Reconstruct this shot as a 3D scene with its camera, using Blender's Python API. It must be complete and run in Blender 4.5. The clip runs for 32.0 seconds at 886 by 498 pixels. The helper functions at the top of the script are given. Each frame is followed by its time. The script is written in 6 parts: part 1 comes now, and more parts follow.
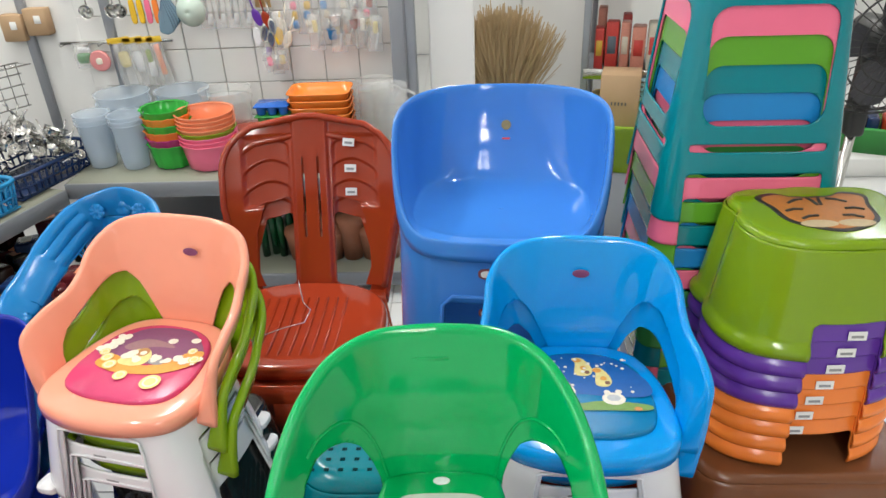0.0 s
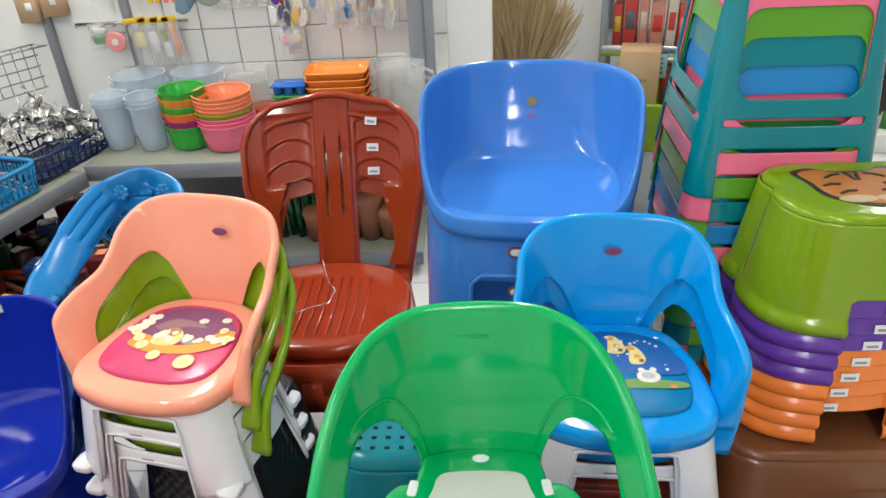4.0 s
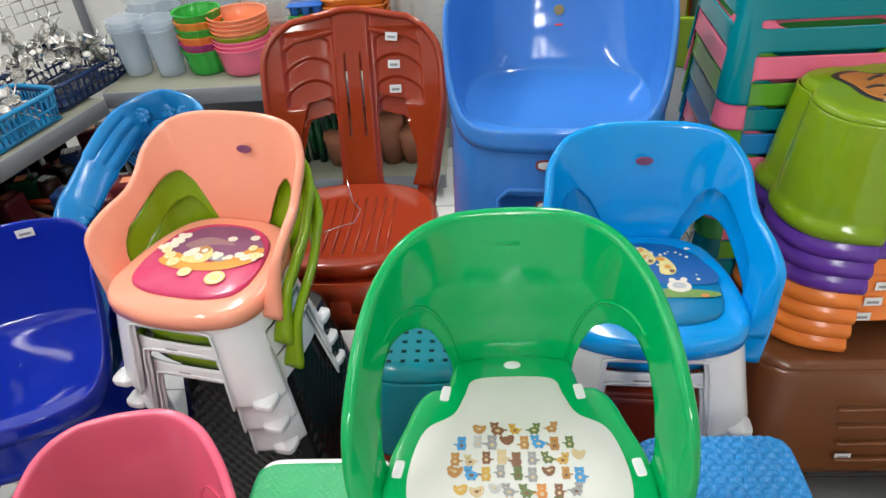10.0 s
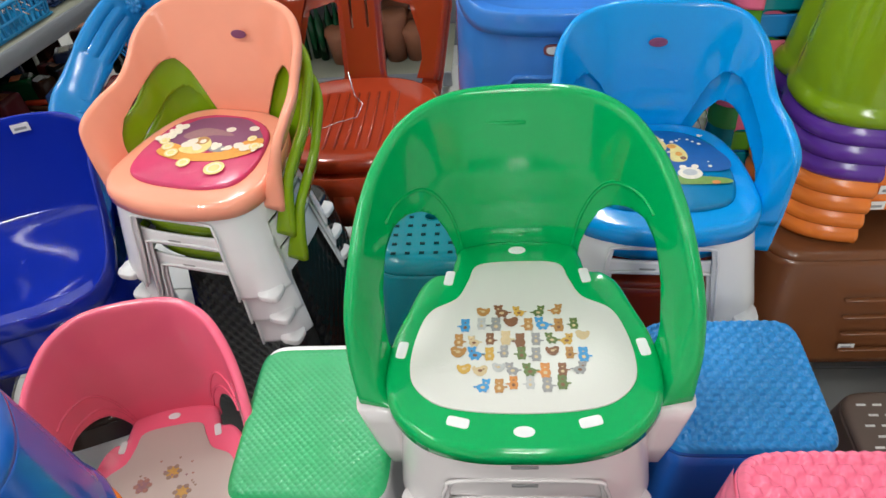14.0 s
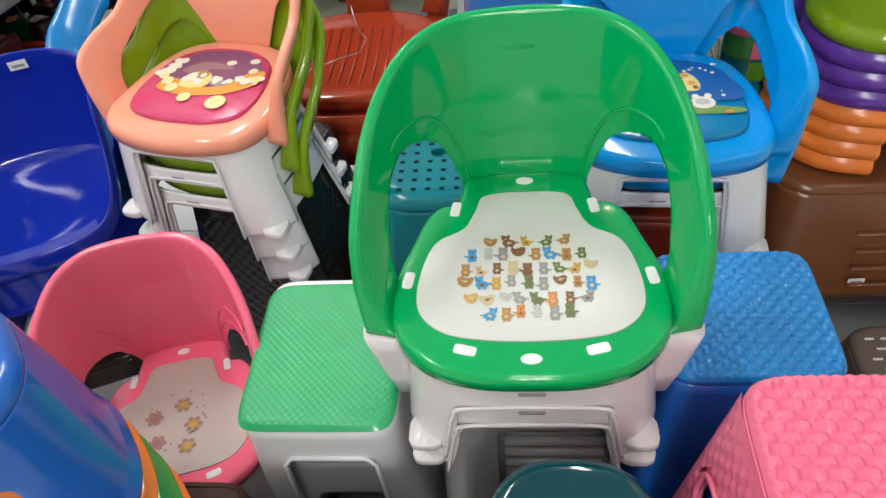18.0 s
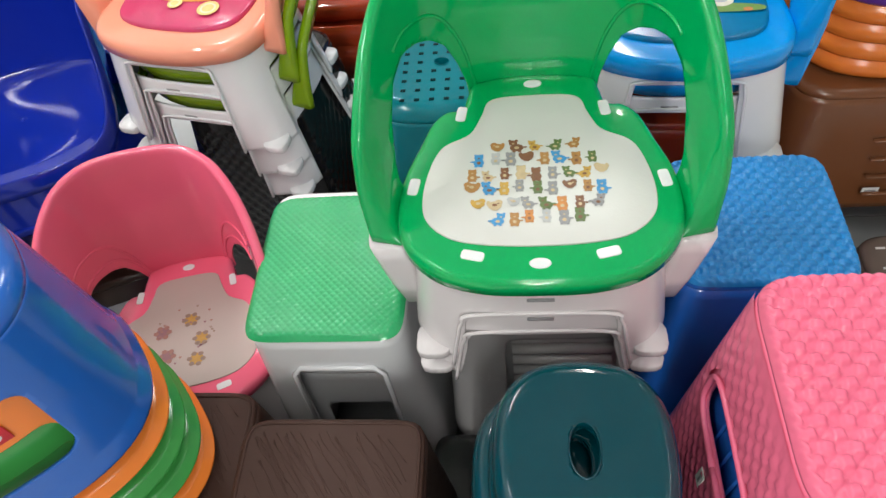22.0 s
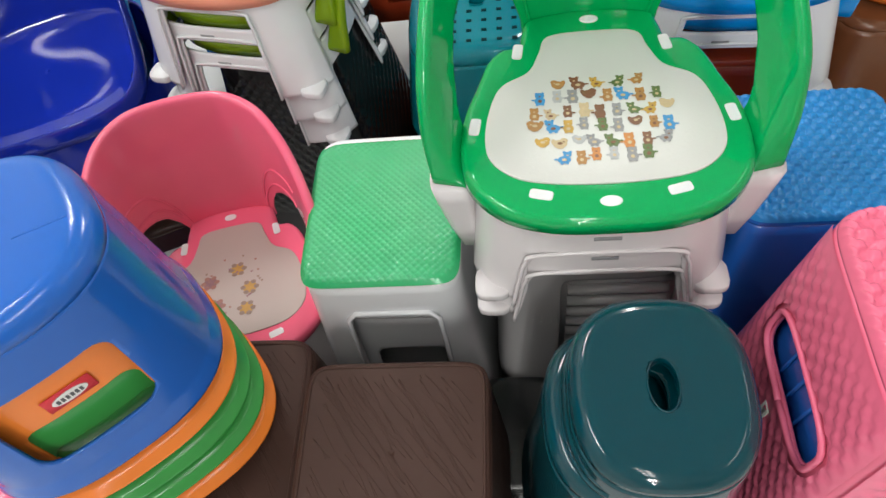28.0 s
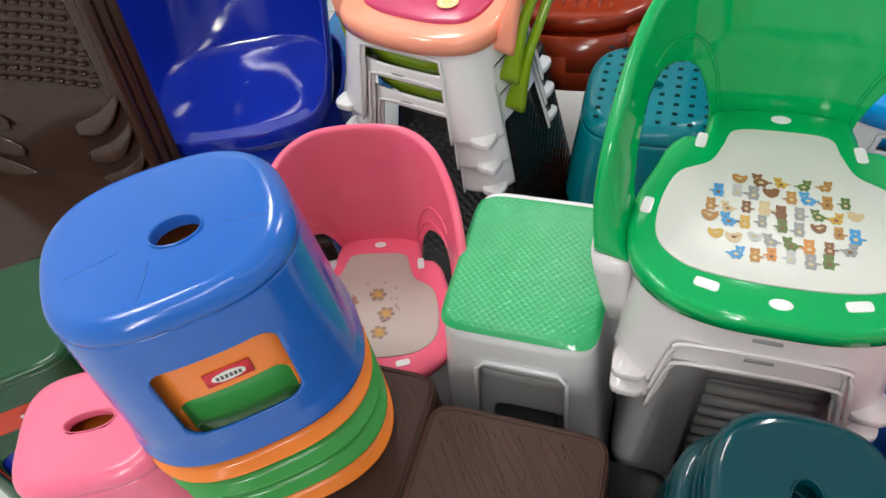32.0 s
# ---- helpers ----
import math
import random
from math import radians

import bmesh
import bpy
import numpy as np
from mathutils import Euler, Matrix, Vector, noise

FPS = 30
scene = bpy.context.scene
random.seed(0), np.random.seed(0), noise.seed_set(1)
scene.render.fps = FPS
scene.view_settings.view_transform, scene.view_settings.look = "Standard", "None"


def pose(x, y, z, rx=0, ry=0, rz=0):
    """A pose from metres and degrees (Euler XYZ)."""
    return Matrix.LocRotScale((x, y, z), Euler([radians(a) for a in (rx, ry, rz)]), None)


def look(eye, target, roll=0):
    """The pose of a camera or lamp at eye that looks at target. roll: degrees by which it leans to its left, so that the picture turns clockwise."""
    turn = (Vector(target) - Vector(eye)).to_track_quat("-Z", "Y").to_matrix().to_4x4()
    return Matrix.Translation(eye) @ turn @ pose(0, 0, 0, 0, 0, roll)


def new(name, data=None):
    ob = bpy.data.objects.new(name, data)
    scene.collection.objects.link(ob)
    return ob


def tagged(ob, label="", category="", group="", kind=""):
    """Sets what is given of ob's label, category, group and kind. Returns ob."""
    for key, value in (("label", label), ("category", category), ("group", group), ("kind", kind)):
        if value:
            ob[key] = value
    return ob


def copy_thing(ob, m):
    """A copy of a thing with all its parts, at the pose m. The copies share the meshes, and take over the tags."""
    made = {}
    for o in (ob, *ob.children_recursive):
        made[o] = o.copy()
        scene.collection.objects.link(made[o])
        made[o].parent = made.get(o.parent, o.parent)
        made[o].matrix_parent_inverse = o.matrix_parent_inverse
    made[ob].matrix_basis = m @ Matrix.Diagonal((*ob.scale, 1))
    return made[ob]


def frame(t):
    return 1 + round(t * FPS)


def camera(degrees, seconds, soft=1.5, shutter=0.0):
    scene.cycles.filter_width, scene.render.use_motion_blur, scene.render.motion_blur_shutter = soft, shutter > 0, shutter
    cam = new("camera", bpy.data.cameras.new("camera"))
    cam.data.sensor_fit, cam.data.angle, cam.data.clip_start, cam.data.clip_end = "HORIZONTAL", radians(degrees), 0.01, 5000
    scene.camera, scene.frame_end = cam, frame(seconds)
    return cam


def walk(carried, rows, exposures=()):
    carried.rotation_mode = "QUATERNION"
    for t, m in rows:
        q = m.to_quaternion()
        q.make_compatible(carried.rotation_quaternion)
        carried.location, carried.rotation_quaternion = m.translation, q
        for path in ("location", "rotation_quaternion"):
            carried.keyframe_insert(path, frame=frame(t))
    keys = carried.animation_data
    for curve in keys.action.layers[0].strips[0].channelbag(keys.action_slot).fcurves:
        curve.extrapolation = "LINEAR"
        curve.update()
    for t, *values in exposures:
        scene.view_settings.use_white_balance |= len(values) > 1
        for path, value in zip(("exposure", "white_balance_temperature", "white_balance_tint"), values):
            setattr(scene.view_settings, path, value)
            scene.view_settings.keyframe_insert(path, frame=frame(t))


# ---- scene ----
cam = camera(65.1, 32.0)
EXPOSURE = -0.79
PATH = [
    (0, (0.041, 0.031, 1.44), (-0.029, 1.782, 0.475), -2.3),
    (0.5, (0.037, 0.032, 1.439), (-0.038, 1.779, 0.468), -2.4),
    (1, (0.033, 0.034, 1.438), (-0.036, 1.779, 0.464), -2.4),
    (1.5, (0.026, 0.035, 1.439), (-0.044, 1.777, 0.458), -2.2),
    (2, (0.019, 0.035, 1.438), (-0.067, 1.773, 0.452), -2.6),
    (2.5, (0.013, 0.036, 1.437), (-0.076, 1.767, 0.44), -2.8),
    (3, (0.012, 0.035, 1.435), (-0.086, 1.765, 0.435), -3.0),
    (3.5, (0.007, 0.036, 1.434), (-0.087, 1.762, 0.428), -3.1),
    (5.5, (-0.011, 0.032, 1.431), (-0.126, 1.749, 0.413), -3.4),
    (6, (-0.014, 0.032, 1.431), (-0.136, 1.747, 0.408), -3.7),
    (6.5, (-0.016, 0.031, 1.431), (-0.144, 1.738, 0.397), -3.7),
    (7, (-0.018, 0.031, 1.427), (-0.15, 1.727, 0.375), -4.0),
    (7.5, (-0.02, 0.033, 1.423), (-0.147, 1.717, 0.352), -4.0),
    (8, (-0.021, 0.034, 1.422), (-0.144, 1.708, 0.334), -4.1),
    (8.5, (-0.018, 0.034, 1.419), (-0.143, 1.704, 0.326), -4.1),
    (9, (-0.019, 0.029, 1.413), (-0.155, 1.68, 0.293), -4.2),
    (9.5, (-0.016, 0.028, 1.408), (-0.166, 1.657, 0.257), -4.6),
    (10, (-0.013, 0.028, 1.403), (-0.172, 1.64, 0.229), -5.3),
    (10.5, (-0.011, 0.027, 1.397), (-0.17, 1.616, 0.193), -5.5),
    (11, (-0.012, 0.026, 1.389), (-0.182, 1.59, 0.154), -5.6),
    (11.5, (-0.012, 0.025, 1.382), (-0.19, 1.558, 0.11), -5.7),
    (12, (-0.011, 0.024, 1.375), (-0.196, 1.535, 0.078), -6.0),
    (12.5, (-0.011, 0.024, 1.369), (-0.198, 1.514, 0.048), -6.2),
    (13, (-0.01, 0.024, 1.367), (-0.199, 1.5, 0.03), -6.2),
    (13.5, (-0.011, 0.025, 1.362), (-0.196, 1.483, 0.006), -6.5),
    (14, (-0.011, 0.023, 1.361), (-0.199, 1.47, -0.007), -6.7),
    (14.5, (-0.01, 0.022, 1.359), (-0.207, 1.458, -0.02), -7.0),
    (16.5, (-0.013, 0.018, 1.346), (-0.212, 1.396, -0.09), -7.6),
    (17, (-0.014, 0.017, 1.343), (-0.221, 1.382, -0.105), -7.9),
    (17.5, (-0.013, 0.017, 1.339), (-0.22, 1.365, -0.124), -7.9),
    (18, (-0.012, 0.016, 1.337), (-0.224, 1.355, -0.133), -8.2),
    (18.5, (-0.011, 0.017, 1.335), (-0.217, 1.336, -0.155), -8.0),
    (19, (-0.011, 0.018, 1.331), (-0.214, 1.322, -0.171), -8.1),
    (19.5, (-0.009, 0.017, 1.325), (-0.216, 1.303, -0.192), -8.7),
    (20, (-0.009, 0.017, 1.322), (-0.213, 1.281, -0.214), -9.0),
    (20.5, (-0.011, 0.015, 1.318), (-0.215, 1.26, -0.234), -9.2),
    (21, (-0.013, 0.015, 1.315), (-0.216, 1.236, -0.255), -9.3),
    (21.5, (-0.016, 0.012, 1.312), (-0.238, 1.211, -0.274), -10.1),
    (22, (-0.017, 0.01, 1.308), (-0.247, 1.185, -0.294), -10.5),
    (22.5, (-0.017, 0.007, 1.307), (-0.237, 1.163, -0.31), -10.3),
    (23, (-0.02, 0.004, 1.304), (-0.248, 1.14, -0.326), -10.8),
    (23.5, (-0.023, 0.002, 1.301), (-0.248, 1.107, -0.351), -11.2),
    (24, (-0.025, 0.0, 1.3), (-0.259, 1.094, -0.358), -12.1),
    (24.5, (-0.03, -0.001, 1.299), (-0.263, 1.084, -0.364), -12.2),
    (25, (-0.033, 0.001, 1.297), (-0.273, 1.068, -0.377), -12.9),
    (25.5, (-0.042, 0.001, 1.296), (-0.282, 1.063, -0.382), -12.7),
    (27.5, (-0.082, 0.001, 1.301), (-0.309, 1.057, -0.382), -12.7),
    (28, (-0.091, 0.0, 1.304), (-0.32, 1.064, -0.374), -12.6),
    (28.5, (-0.099, -0.005, 1.304), (-0.39, 1.084, -0.348), -13.5),
    (29, (-0.103, -0.007, 1.302), (-0.396, 1.071, -0.356), -12.9),
    (29.5, (-0.111, -0.01, 1.303), (-0.453, 1.07, -0.345), -13.9),
    (30, (-0.119, -0.014, 1.304), (-0.51, 1.083, -0.322), -13.7),
    (30.5, (-0.126, -0.018, 1.304), (-0.557, 1.085, -0.308), -13.4),
    (31, (-0.13, -0.021, 1.307), (-0.587, 1.099, -0.286), -12.4),
    (31.5, (-0.134, -0.022, 1.313), (-0.642, 1.118, -0.25), -12.1),
    (32, (-0.14, -0.024, 1.317), (-0.679, 1.133, -0.223), -11.0),
]
walk(cam, [(t, look(eye, target, roll)) for t, eye, target, roll in PATH], [(0.0, EXPOSURE), (9.0, EXPOSURE - 0.05), (14.0, EXPOSURE - 0.17), (32.0, EXPOSURE - 0.20)])

# ---- light: fluorescent tubes under a white ceiling, plus added fill by the rear wall ----
world = bpy.data.worlds.new("shop_world")
scene.world = world
world.use_nodes = True
world.node_tree.nodes["Background"].inputs[0].default_value = (0.75, 0.85, 1.0, 1)
world.node_tree.nodes["Background"].inputs[1].default_value = 0.25
scene.view_settings.exposure = EXPOSURE


def tube_lamp(x, y, along, watts, length=1.25, z=2.92):
    data = bpy.data.lights.new("tube_light", "AREA")
    data.shape, data.size, data.size_y = "RECTANGLE", length, 0.06
    data.energy, data.color = watts, (0.965, 0.955, 0.92)
    ob = new("tube_light", data)
    ob.matrix_world = pose(x, y, z, 0, 0, along)
    return ob


# First two are added near the rear wall and brooms to brighten them.
TUBES = [(-1.25, 2.40, 90, 72), (0.35, 2.75, 90, 60), (-0.02, -0.75, 90, 10), (0.14, -0.75, 90, 10), (2.5, 1.0, 90, 11), (-1.45, 0.15, 90, 44), (1.5, 0.1, 90, 6), (-0.06, -2.8, 90, 50), (0.14, -2.8, 90, 50), (0.12, -4.8, 90, 85), (0.05, -6.8, 90, 70), (0.9, 4.2, 90, 60), (3.0, 4.2, 90, 30)]
for tx, ty, ta, tw in TUBES:
    tube_lamp(tx, ty, ta, tw)

# ---- materials ----
MATS = {}


def nodes_of(name):
    m = bpy.data.materials.new(name)
    m.use_nodes = True
    nt = m.node_tree
    return m, nt, nt.nodes["Principled BSDF"]


def noise_node(nt, scale, detail=4.0, rough=0.6):
    co = nt.nodes.new("ShaderNodeTexCoord")
    no = nt.nodes.new("ShaderNodeTexNoise")
    no.inputs["Scale"].default_value, no.inputs["Detail"].default_value, no.inputs["Roughness"].default_value = scale, detail, rough
    nt.links.new(co.outputs["Object"], no.inputs["Vector"])
    return no


def mat(name, rgb, rough=0.3, metal=0.0, grain=60.0, vary=0.10, bump=0.12, wear=6.0, coat=0.0, trans=0.0, sss=0.0, alpha=1.0, gloss=0.5):
    """A surface with fine grain, broad soft stains and slightly uneven gloss."""
    if name in MATS:
        return MATS[name]
    m, nt, b = nodes_of(name)
    fine, broad = noise_node(nt, grain), noise_node(nt, wear, 3.0)
    mix = nt.nodes.new("ShaderNodeMixRGB")
    mix.inputs[1].default_value = (*[c * (1 - vary) for c in rgb], 1)
    mix.inputs[2].default_value = (*[min(1.0, c * (1 + 0.6 * vary)) for c in rgb], 1)
    nt.links.new(broad.outputs["Fac"], mix.inputs[0])
    nt.links.new(mix.outputs[0], b.inputs["Base Color"])
    rr = nt.nodes.new("ShaderNodeMapRange")
    rr.inputs[3].default_value, rr.inputs[4].default_value = max(0.02, rough * 0.7), min(1.0, rough * 1.3 + 0.03)
    both = nt.nodes.new("ShaderNodeMath")
    both.operation = "MULTIPLY"
    nt.links.new(fine.outputs["Fac"], both.inputs[0])
    nt.links.new(broad.outputs["Fac"], both.inputs[1])
    rr.inputs[2].default_value = 0.6
    nt.links.new(both.outputs[0], rr.inputs[0])
    nt.links.new(rr.outputs[0], b.inputs["Roughness"])
    bp = nt.nodes.new("ShaderNodeBump")
    bp.inputs["Strength"].default_value, bp.inputs["Distance"].default_value = bump, 0.002
    nt.links.new(fine.outputs["Fac"], bp.inputs["Height"])
    nt.links.new(bp.outputs[0], b.inputs["Normal"])
    b.inputs["Metallic"].default_value = metal
    b.inputs["Specular IOR Level"].default_value = gloss
    b.inputs["Coat Weight"].default_value = coat
    b.inputs["Transmission Weight"].default_value = trans
    b.inputs["Alpha"].default_value = alpha
    if sss:
        b.inputs["Subsurface Weight"].default_value = sss
        b.inputs["Subsurface Scale"].default_value = 0.01
    MATS[name] = m
    return m


def plastic(name, rgb, rough=0.28, bump=0.008):
    return mat(name, rgb, 0.035 + rough * 0.48, grain=220.0, vary=0.07, bump=bump, wear=9.0)


GREEN = plastic("glossy green plastic", (0.0, 0.385, 0.10), 0.10)
GRASS = plastic("grass green plastic", (0.115, 0.37, 0.025), 0.24)
PINK = plastic("pink plastic", (0.93, 0.145, 0.25), 0.15)
PEACH = plastic("peach plastic", (0.93, 0.36, 0.24), 0.18)
AZURE = plastic("azure plastic", (0.0, 0.30, 0.78), 0.16)
LIME = plastic("lime plastic", (0.215, 0.36, 0.006), 0.20)
WHITE = plastic("white plastic", (0.80, 0.81, 0.83), 0.22)
WHITE_SOFT = plastic("milky white plastic", (0.76, 0.72, 0.73), 0.24)
BROWNRED = plastic("red brown plastic", (0.33, 0.038, 0.012), 0.14)
CORNFLOWER = plastic("cornflower blue plastic", (0.05, 0.225, 0.68), 0.08)
ROYAL = plastic("royal blue plastic", (0.006, 0.024, 0.36), 0.08)
TEAL = plastic("teal plastic", (0.0, 0.225, 0.275), 0.22)
DARKTEAL = plastic("dark teal plastic", (0.0, 0.046, 0.062), 0.10)
HOTPINK = plastic("candy pink plastic", (0.90, 0.175, 0.30), 0.34)
ORANGE = plastic("orange plastic", (0.95, 0.25, 0.04), 0.3)
PURPLE = plastic("purple plastic", (0.13, 0.04, 0.36), 0.3)
KELLY = plastic("leaf green plastic", (0.05, 0.33, 0.07), 0.3)
STOOLBLUE = plastic("stool blue plastic", (0.018, 0.13, 0.54), 0.22)
SKY = plastic("sky blue plastic", (0.01, 0.24, 0.62), 0.65)
BOXBROWN = plastic("milk chocolate plastic", (0.20, 0.074, 0.029), 0.34)
BROWN = mat("taupe brown plastic", (0.056, 0.027, 0.020), 0.55, grain=260.0, vary=0.10, bump=0.03, wear=9.0, gloss=0.25)
DARKBROWN = mat("dark brown plastic", (0.040, 0.018, 0.012), 0.16, grain=220.0, vary=0.07, bump=0.01, wear=9.0, gloss=0.35)
BLACK = plastic("black plastic", (0.012, 0.013, 0.013), 0.3)
GREENTOP = plastic("soft green plastic", (0.035, 0.41, 0.15), 0.16)
STICKER = mat("white paper sticker", (0.82, 0.82, 0.80), 0.6, grain=400.0, vary=0.04)
FADED = mat("faint grey ink", (0.36, 0.36, 0.37), 0.6, grain=900.0, vary=0.6, wear=700.0)
INK = mat("dark grey ink", (0.10, 0.10, 0.11), 0.6, grain=400.0)
STEEL = mat("brushed steel", (0.62, 0.62, 0.60), 0.22, metal=1.0, grain=150.0)
GREYPAINT = mat("grey painted steel", (0.30, 0.32, 0.35), 0.4, grain=120.0, vary=0.12)
WALLWHITE = mat("white wall paint", (0.82, 0.82, 0.80), 0.6, grain=40.0, vary=0.05, wear=1.5)
TILEWHITE = mat("white glazed tile", (0.80, 0.80, 0.78), 0.12, grain=20.0, vary=0.05, wear=3.0)
GROUT = mat("grey grout", (0.44, 0.43, 0.42), 0.9, grain=300.0)
CARD = mat("brown cardboard", (0.45, 0.30, 0.17), 0.8, grain=90.0)
STRAW = mat("dry broom straw", (0.55, 0.40, 0.22), 0.75, grain=300.0, vary=0.3)
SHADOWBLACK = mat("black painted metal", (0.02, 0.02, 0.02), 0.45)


def film_mat(name, rgb, amount):
    """Thin clear plastic film: glossy, mostly see-through."""
    if name in MATS:
        return MATS[name]
    m, nt, b = nodes_of(name)
    out = nt.nodes["Material Output"]
    clear, mix = nt.nodes.new("ShaderNodeBsdfTransparent"), nt.nodes.new("ShaderNodeMixShader")
    b.inputs["Base Color"].default_value, b.inputs["Roughness"].default_value = (*rgb, 1), 0.12
    no = noise_node(nt, 35.0)
    bp = nt.nodes.new("ShaderNodeBump")
    bp.inputs["Strength"].default_value = 0.6
    nt.links.new(no.outputs["Fac"], bp.inputs["Height"])
    nt.links.new(bp.outputs[0], b.inputs["Normal"])
    mix.inputs[0].default_value = amount
    nt.links.new(clear.outputs[0], mix.inputs[1])
    nt.links.new(b.outputs[0], mix.inputs[2])
    nt.links.new(mix.outputs[0], out.inputs["Surface"])
    MATS[name] = m
    return m


CLEARCUP = film_mat("milky clear plastic", (0.58, 0.68, 0.78), 0.42)
FILM = film_mat("clear bag film", (0.80, 0.80, 0.78), 0.30)


# ---- mesh tools ----
def part(name, bm, material, parent, label="", smooth=True, thick=0.0, bevel=0.0, at=None):
    me = bpy.data.meshes.new(name)
    bm.to_mesh(me)
    bm.free()
    me.materials.append(material)
    if smooth:
        for p in me.polygons:
            p.use_smooth = True
    ob = new(name, me)
    if parent is not None:
        ob.parent = parent
    if at is not None:
        ob.matrix_basis = at
    if thick:
        s = ob.modifiers.new("thickness", "SOLIDIFY")
        s.thickness, s.offset, s.use_even_offset = thick, -1.0, False
    if bevel:
        b = ob.modifiers.new("rounding", "BEVEL")
        b.width, b.segments, b.limit_method, b.angle_limit = bevel, 2, "ANGLE", radians(40)
    if label:
        tagged(ob, label)
    return ob


def thing(name, at, label, category, group="", kind=""):
    ob = new(name)
    ob.empty_display_size = 0.05
    ob.matrix_world = at
    return tagged(ob, label, category, group, kind)


def lerp_list(pairs, q):
    """A smooth curve through (position, value) pairs."""
    n = len(pairs)
    if q <= pairs[0][0]:
        return pairs[0][1]
    for i in range(n - 1):
        (x0, y0), (x1, y1) = pairs[i], pairs[i + 1]
        if q <= x1:
            h = x1 - x0
            t = (q - x0) / h
            xa, ya = pairs[i - 1] if i else (-x1, y1)
            xb, yb = pairs[i + 2] if i + 2 < n else (x1 + h, 2 * y1 - y0)
            m0, m1 = (y1 - ya) / (x1 - xa) * h, (yb - y0) / (xb - x0) * h
            return y0 * (2 * t ** 3 - 3 * t * t + 1) + m0 * (t ** 3 - 2 * t * t + t) + y1 * (3 * t * t - 2 * t ** 3) + m1 * (t ** 3 - t * t)
    return pairs[-1][1]


def sd_poly(x, y, poly, r=0.0):
    """Signed distance to a polygon (negative inside), swollen by r."""
    d, inside, n = 1e9, False, len(poly)
    for i in range(n):
        ax, ay = poly[i]
        bx, by = poly[(i + 1) % n]
        ex, ey, wx, wy = bx - ax, by - ay, x - ax, y - ay
        k = max(0.0, min(1.0, (wx * ex + wy * ey) / (ex * ex + ey * ey + 1e-12)))
        d = min(d, (wx - ex * k) ** 2 + (wy - ey * k) ** 2)
        if (ay > y) != (by > y) and x < (bx - ax) * (y - ay) / (by - ay) + ax:
            inside = not inside
    d = math.sqrt(d)
    return (-d if inside else d) - r


def sd_box(x, y, hx, hy, r):
    qx, qy = abs(x) - hx + r, abs(y) - hy + r
    return math.hypot(max(qx, 0), max(qy, 0)) + min(max(qx, qy), 0) - r


def shell(fn, nu, nv, hole=None, wrap=False):
    """A sheet fn(u, v), with the parts where hole(u, v) < 0 cut out along a smooth edge."""
    bm = bmesh.new()
    cols = nu if wrap else nu + 1
    uv = [[(i / nu, j / nv) for j in range(nv + 1)] for i in range(cols)]
    val = [[hole(*uv[i][j]) if hole else 1.0 for j in range(nv + 1)] for i in range(cols)]
    keep = []
    for i in range(nu):
        for j in range(nv):
            q = [(i, j), ((i + 1) % cols, j), ((i + 1) % cols, j + 1), (i, j + 1)]
            if max(val[a][b] for a, b in q) > 0:
                keep.append(q)
    used = {k for q in keep for k in q}
    made = {}
    for a, b in used:
        u, v = uv[a][b]
        if val[a][b] < 0:
            for _ in range(5):
                s, e = hole(u, v), 1e-4
                gu, gv = (hole(u + e, v) - s) / e, (hole(u, v + e) - s) / e
                wu, wv = 1.0 / nu, 1.0 / nv
                g2 = (gu * wu) ** 2 + (gv * wv) ** 2
                if g2 < 1e-12:
                    break
                k = s / g2
                u -= max(-1.2, min(1.2, k * gu * wu)) * wu
                v -= max(-1.2, min(1.2, k * gv * wv)) * wv
                v = min(1.0, max(0.0, v))
        made[a, b] = bm.verts.new(fn(u, v))
    for q in keep:
        try:
            bm.faces.new([made[k] for k in (reversed(q) if wrap else q)])
        except ValueError:
            pass
    return bm


PLANS = {}


def plan(a, b, n, count):
    """Points round a superellipse, evenly spaced; the first lies in the middle of the front (-y)."""
    key = (round(a, 4), round(b, 4), n, count)
    if key in PLANS:
        return PLANS[key]
    dense = []
    for i in range(720):
        t = -math.pi / 2 + 2 * math.pi * i / 720
        c, s = math.cos(t), math.sin(t)
        dense.append((a * math.copysign(abs(c) ** (2 / n), c), b * math.copysign(abs(s) ** (2 / n), s)))
    dense.append(dense[0])
    acc = [0.0]
    for p, q in zip(dense, dense[1:]):
        acc.append(acc[-1] + math.hypot(q[0] - p[0], q[1] - p[1]))
    xs, ys = np.array([p[0] for p in dense]), np.array([p[1] for p in dense])
    goal = np.linspace(0, acc[-1], count, endpoint=False)
    out = list(zip(np.interp(goal, acc, xs).tolist(), np.interp(goal, acc, ys).tolist()))
    PLANS[key] = out
    return out


def ring_at(pts, u):
    n = len(pts)
    f = (u % 1.0) * n
    i = int(f) % n
    k = f - int(f)
    p, q = pts[i], pts[(i + 1) % n]
    return p[0] + (q[0] - p[0]) * k, p[1] + (q[1] - p[1]) * k


def loft(rings, cap_first=False, cap_last=False, closed=True):
    bm = bmesh.new()
    vs = [[bm.verts.new(p) for p in r] for r in rings]
    n = len(rings[0])
    for a, b in zip(vs, vs[1:]):
        for i in range(n if closed else n - 1):
            bm.faces.new((a[i], a[(i + 1) % n], b[(i + 1) % n], b[i]))
    if cap_first:
        bm.faces.new(list(reversed(vs[0])))
    if cap_last:
        bm.faces.new(vs[-1])
    return bm


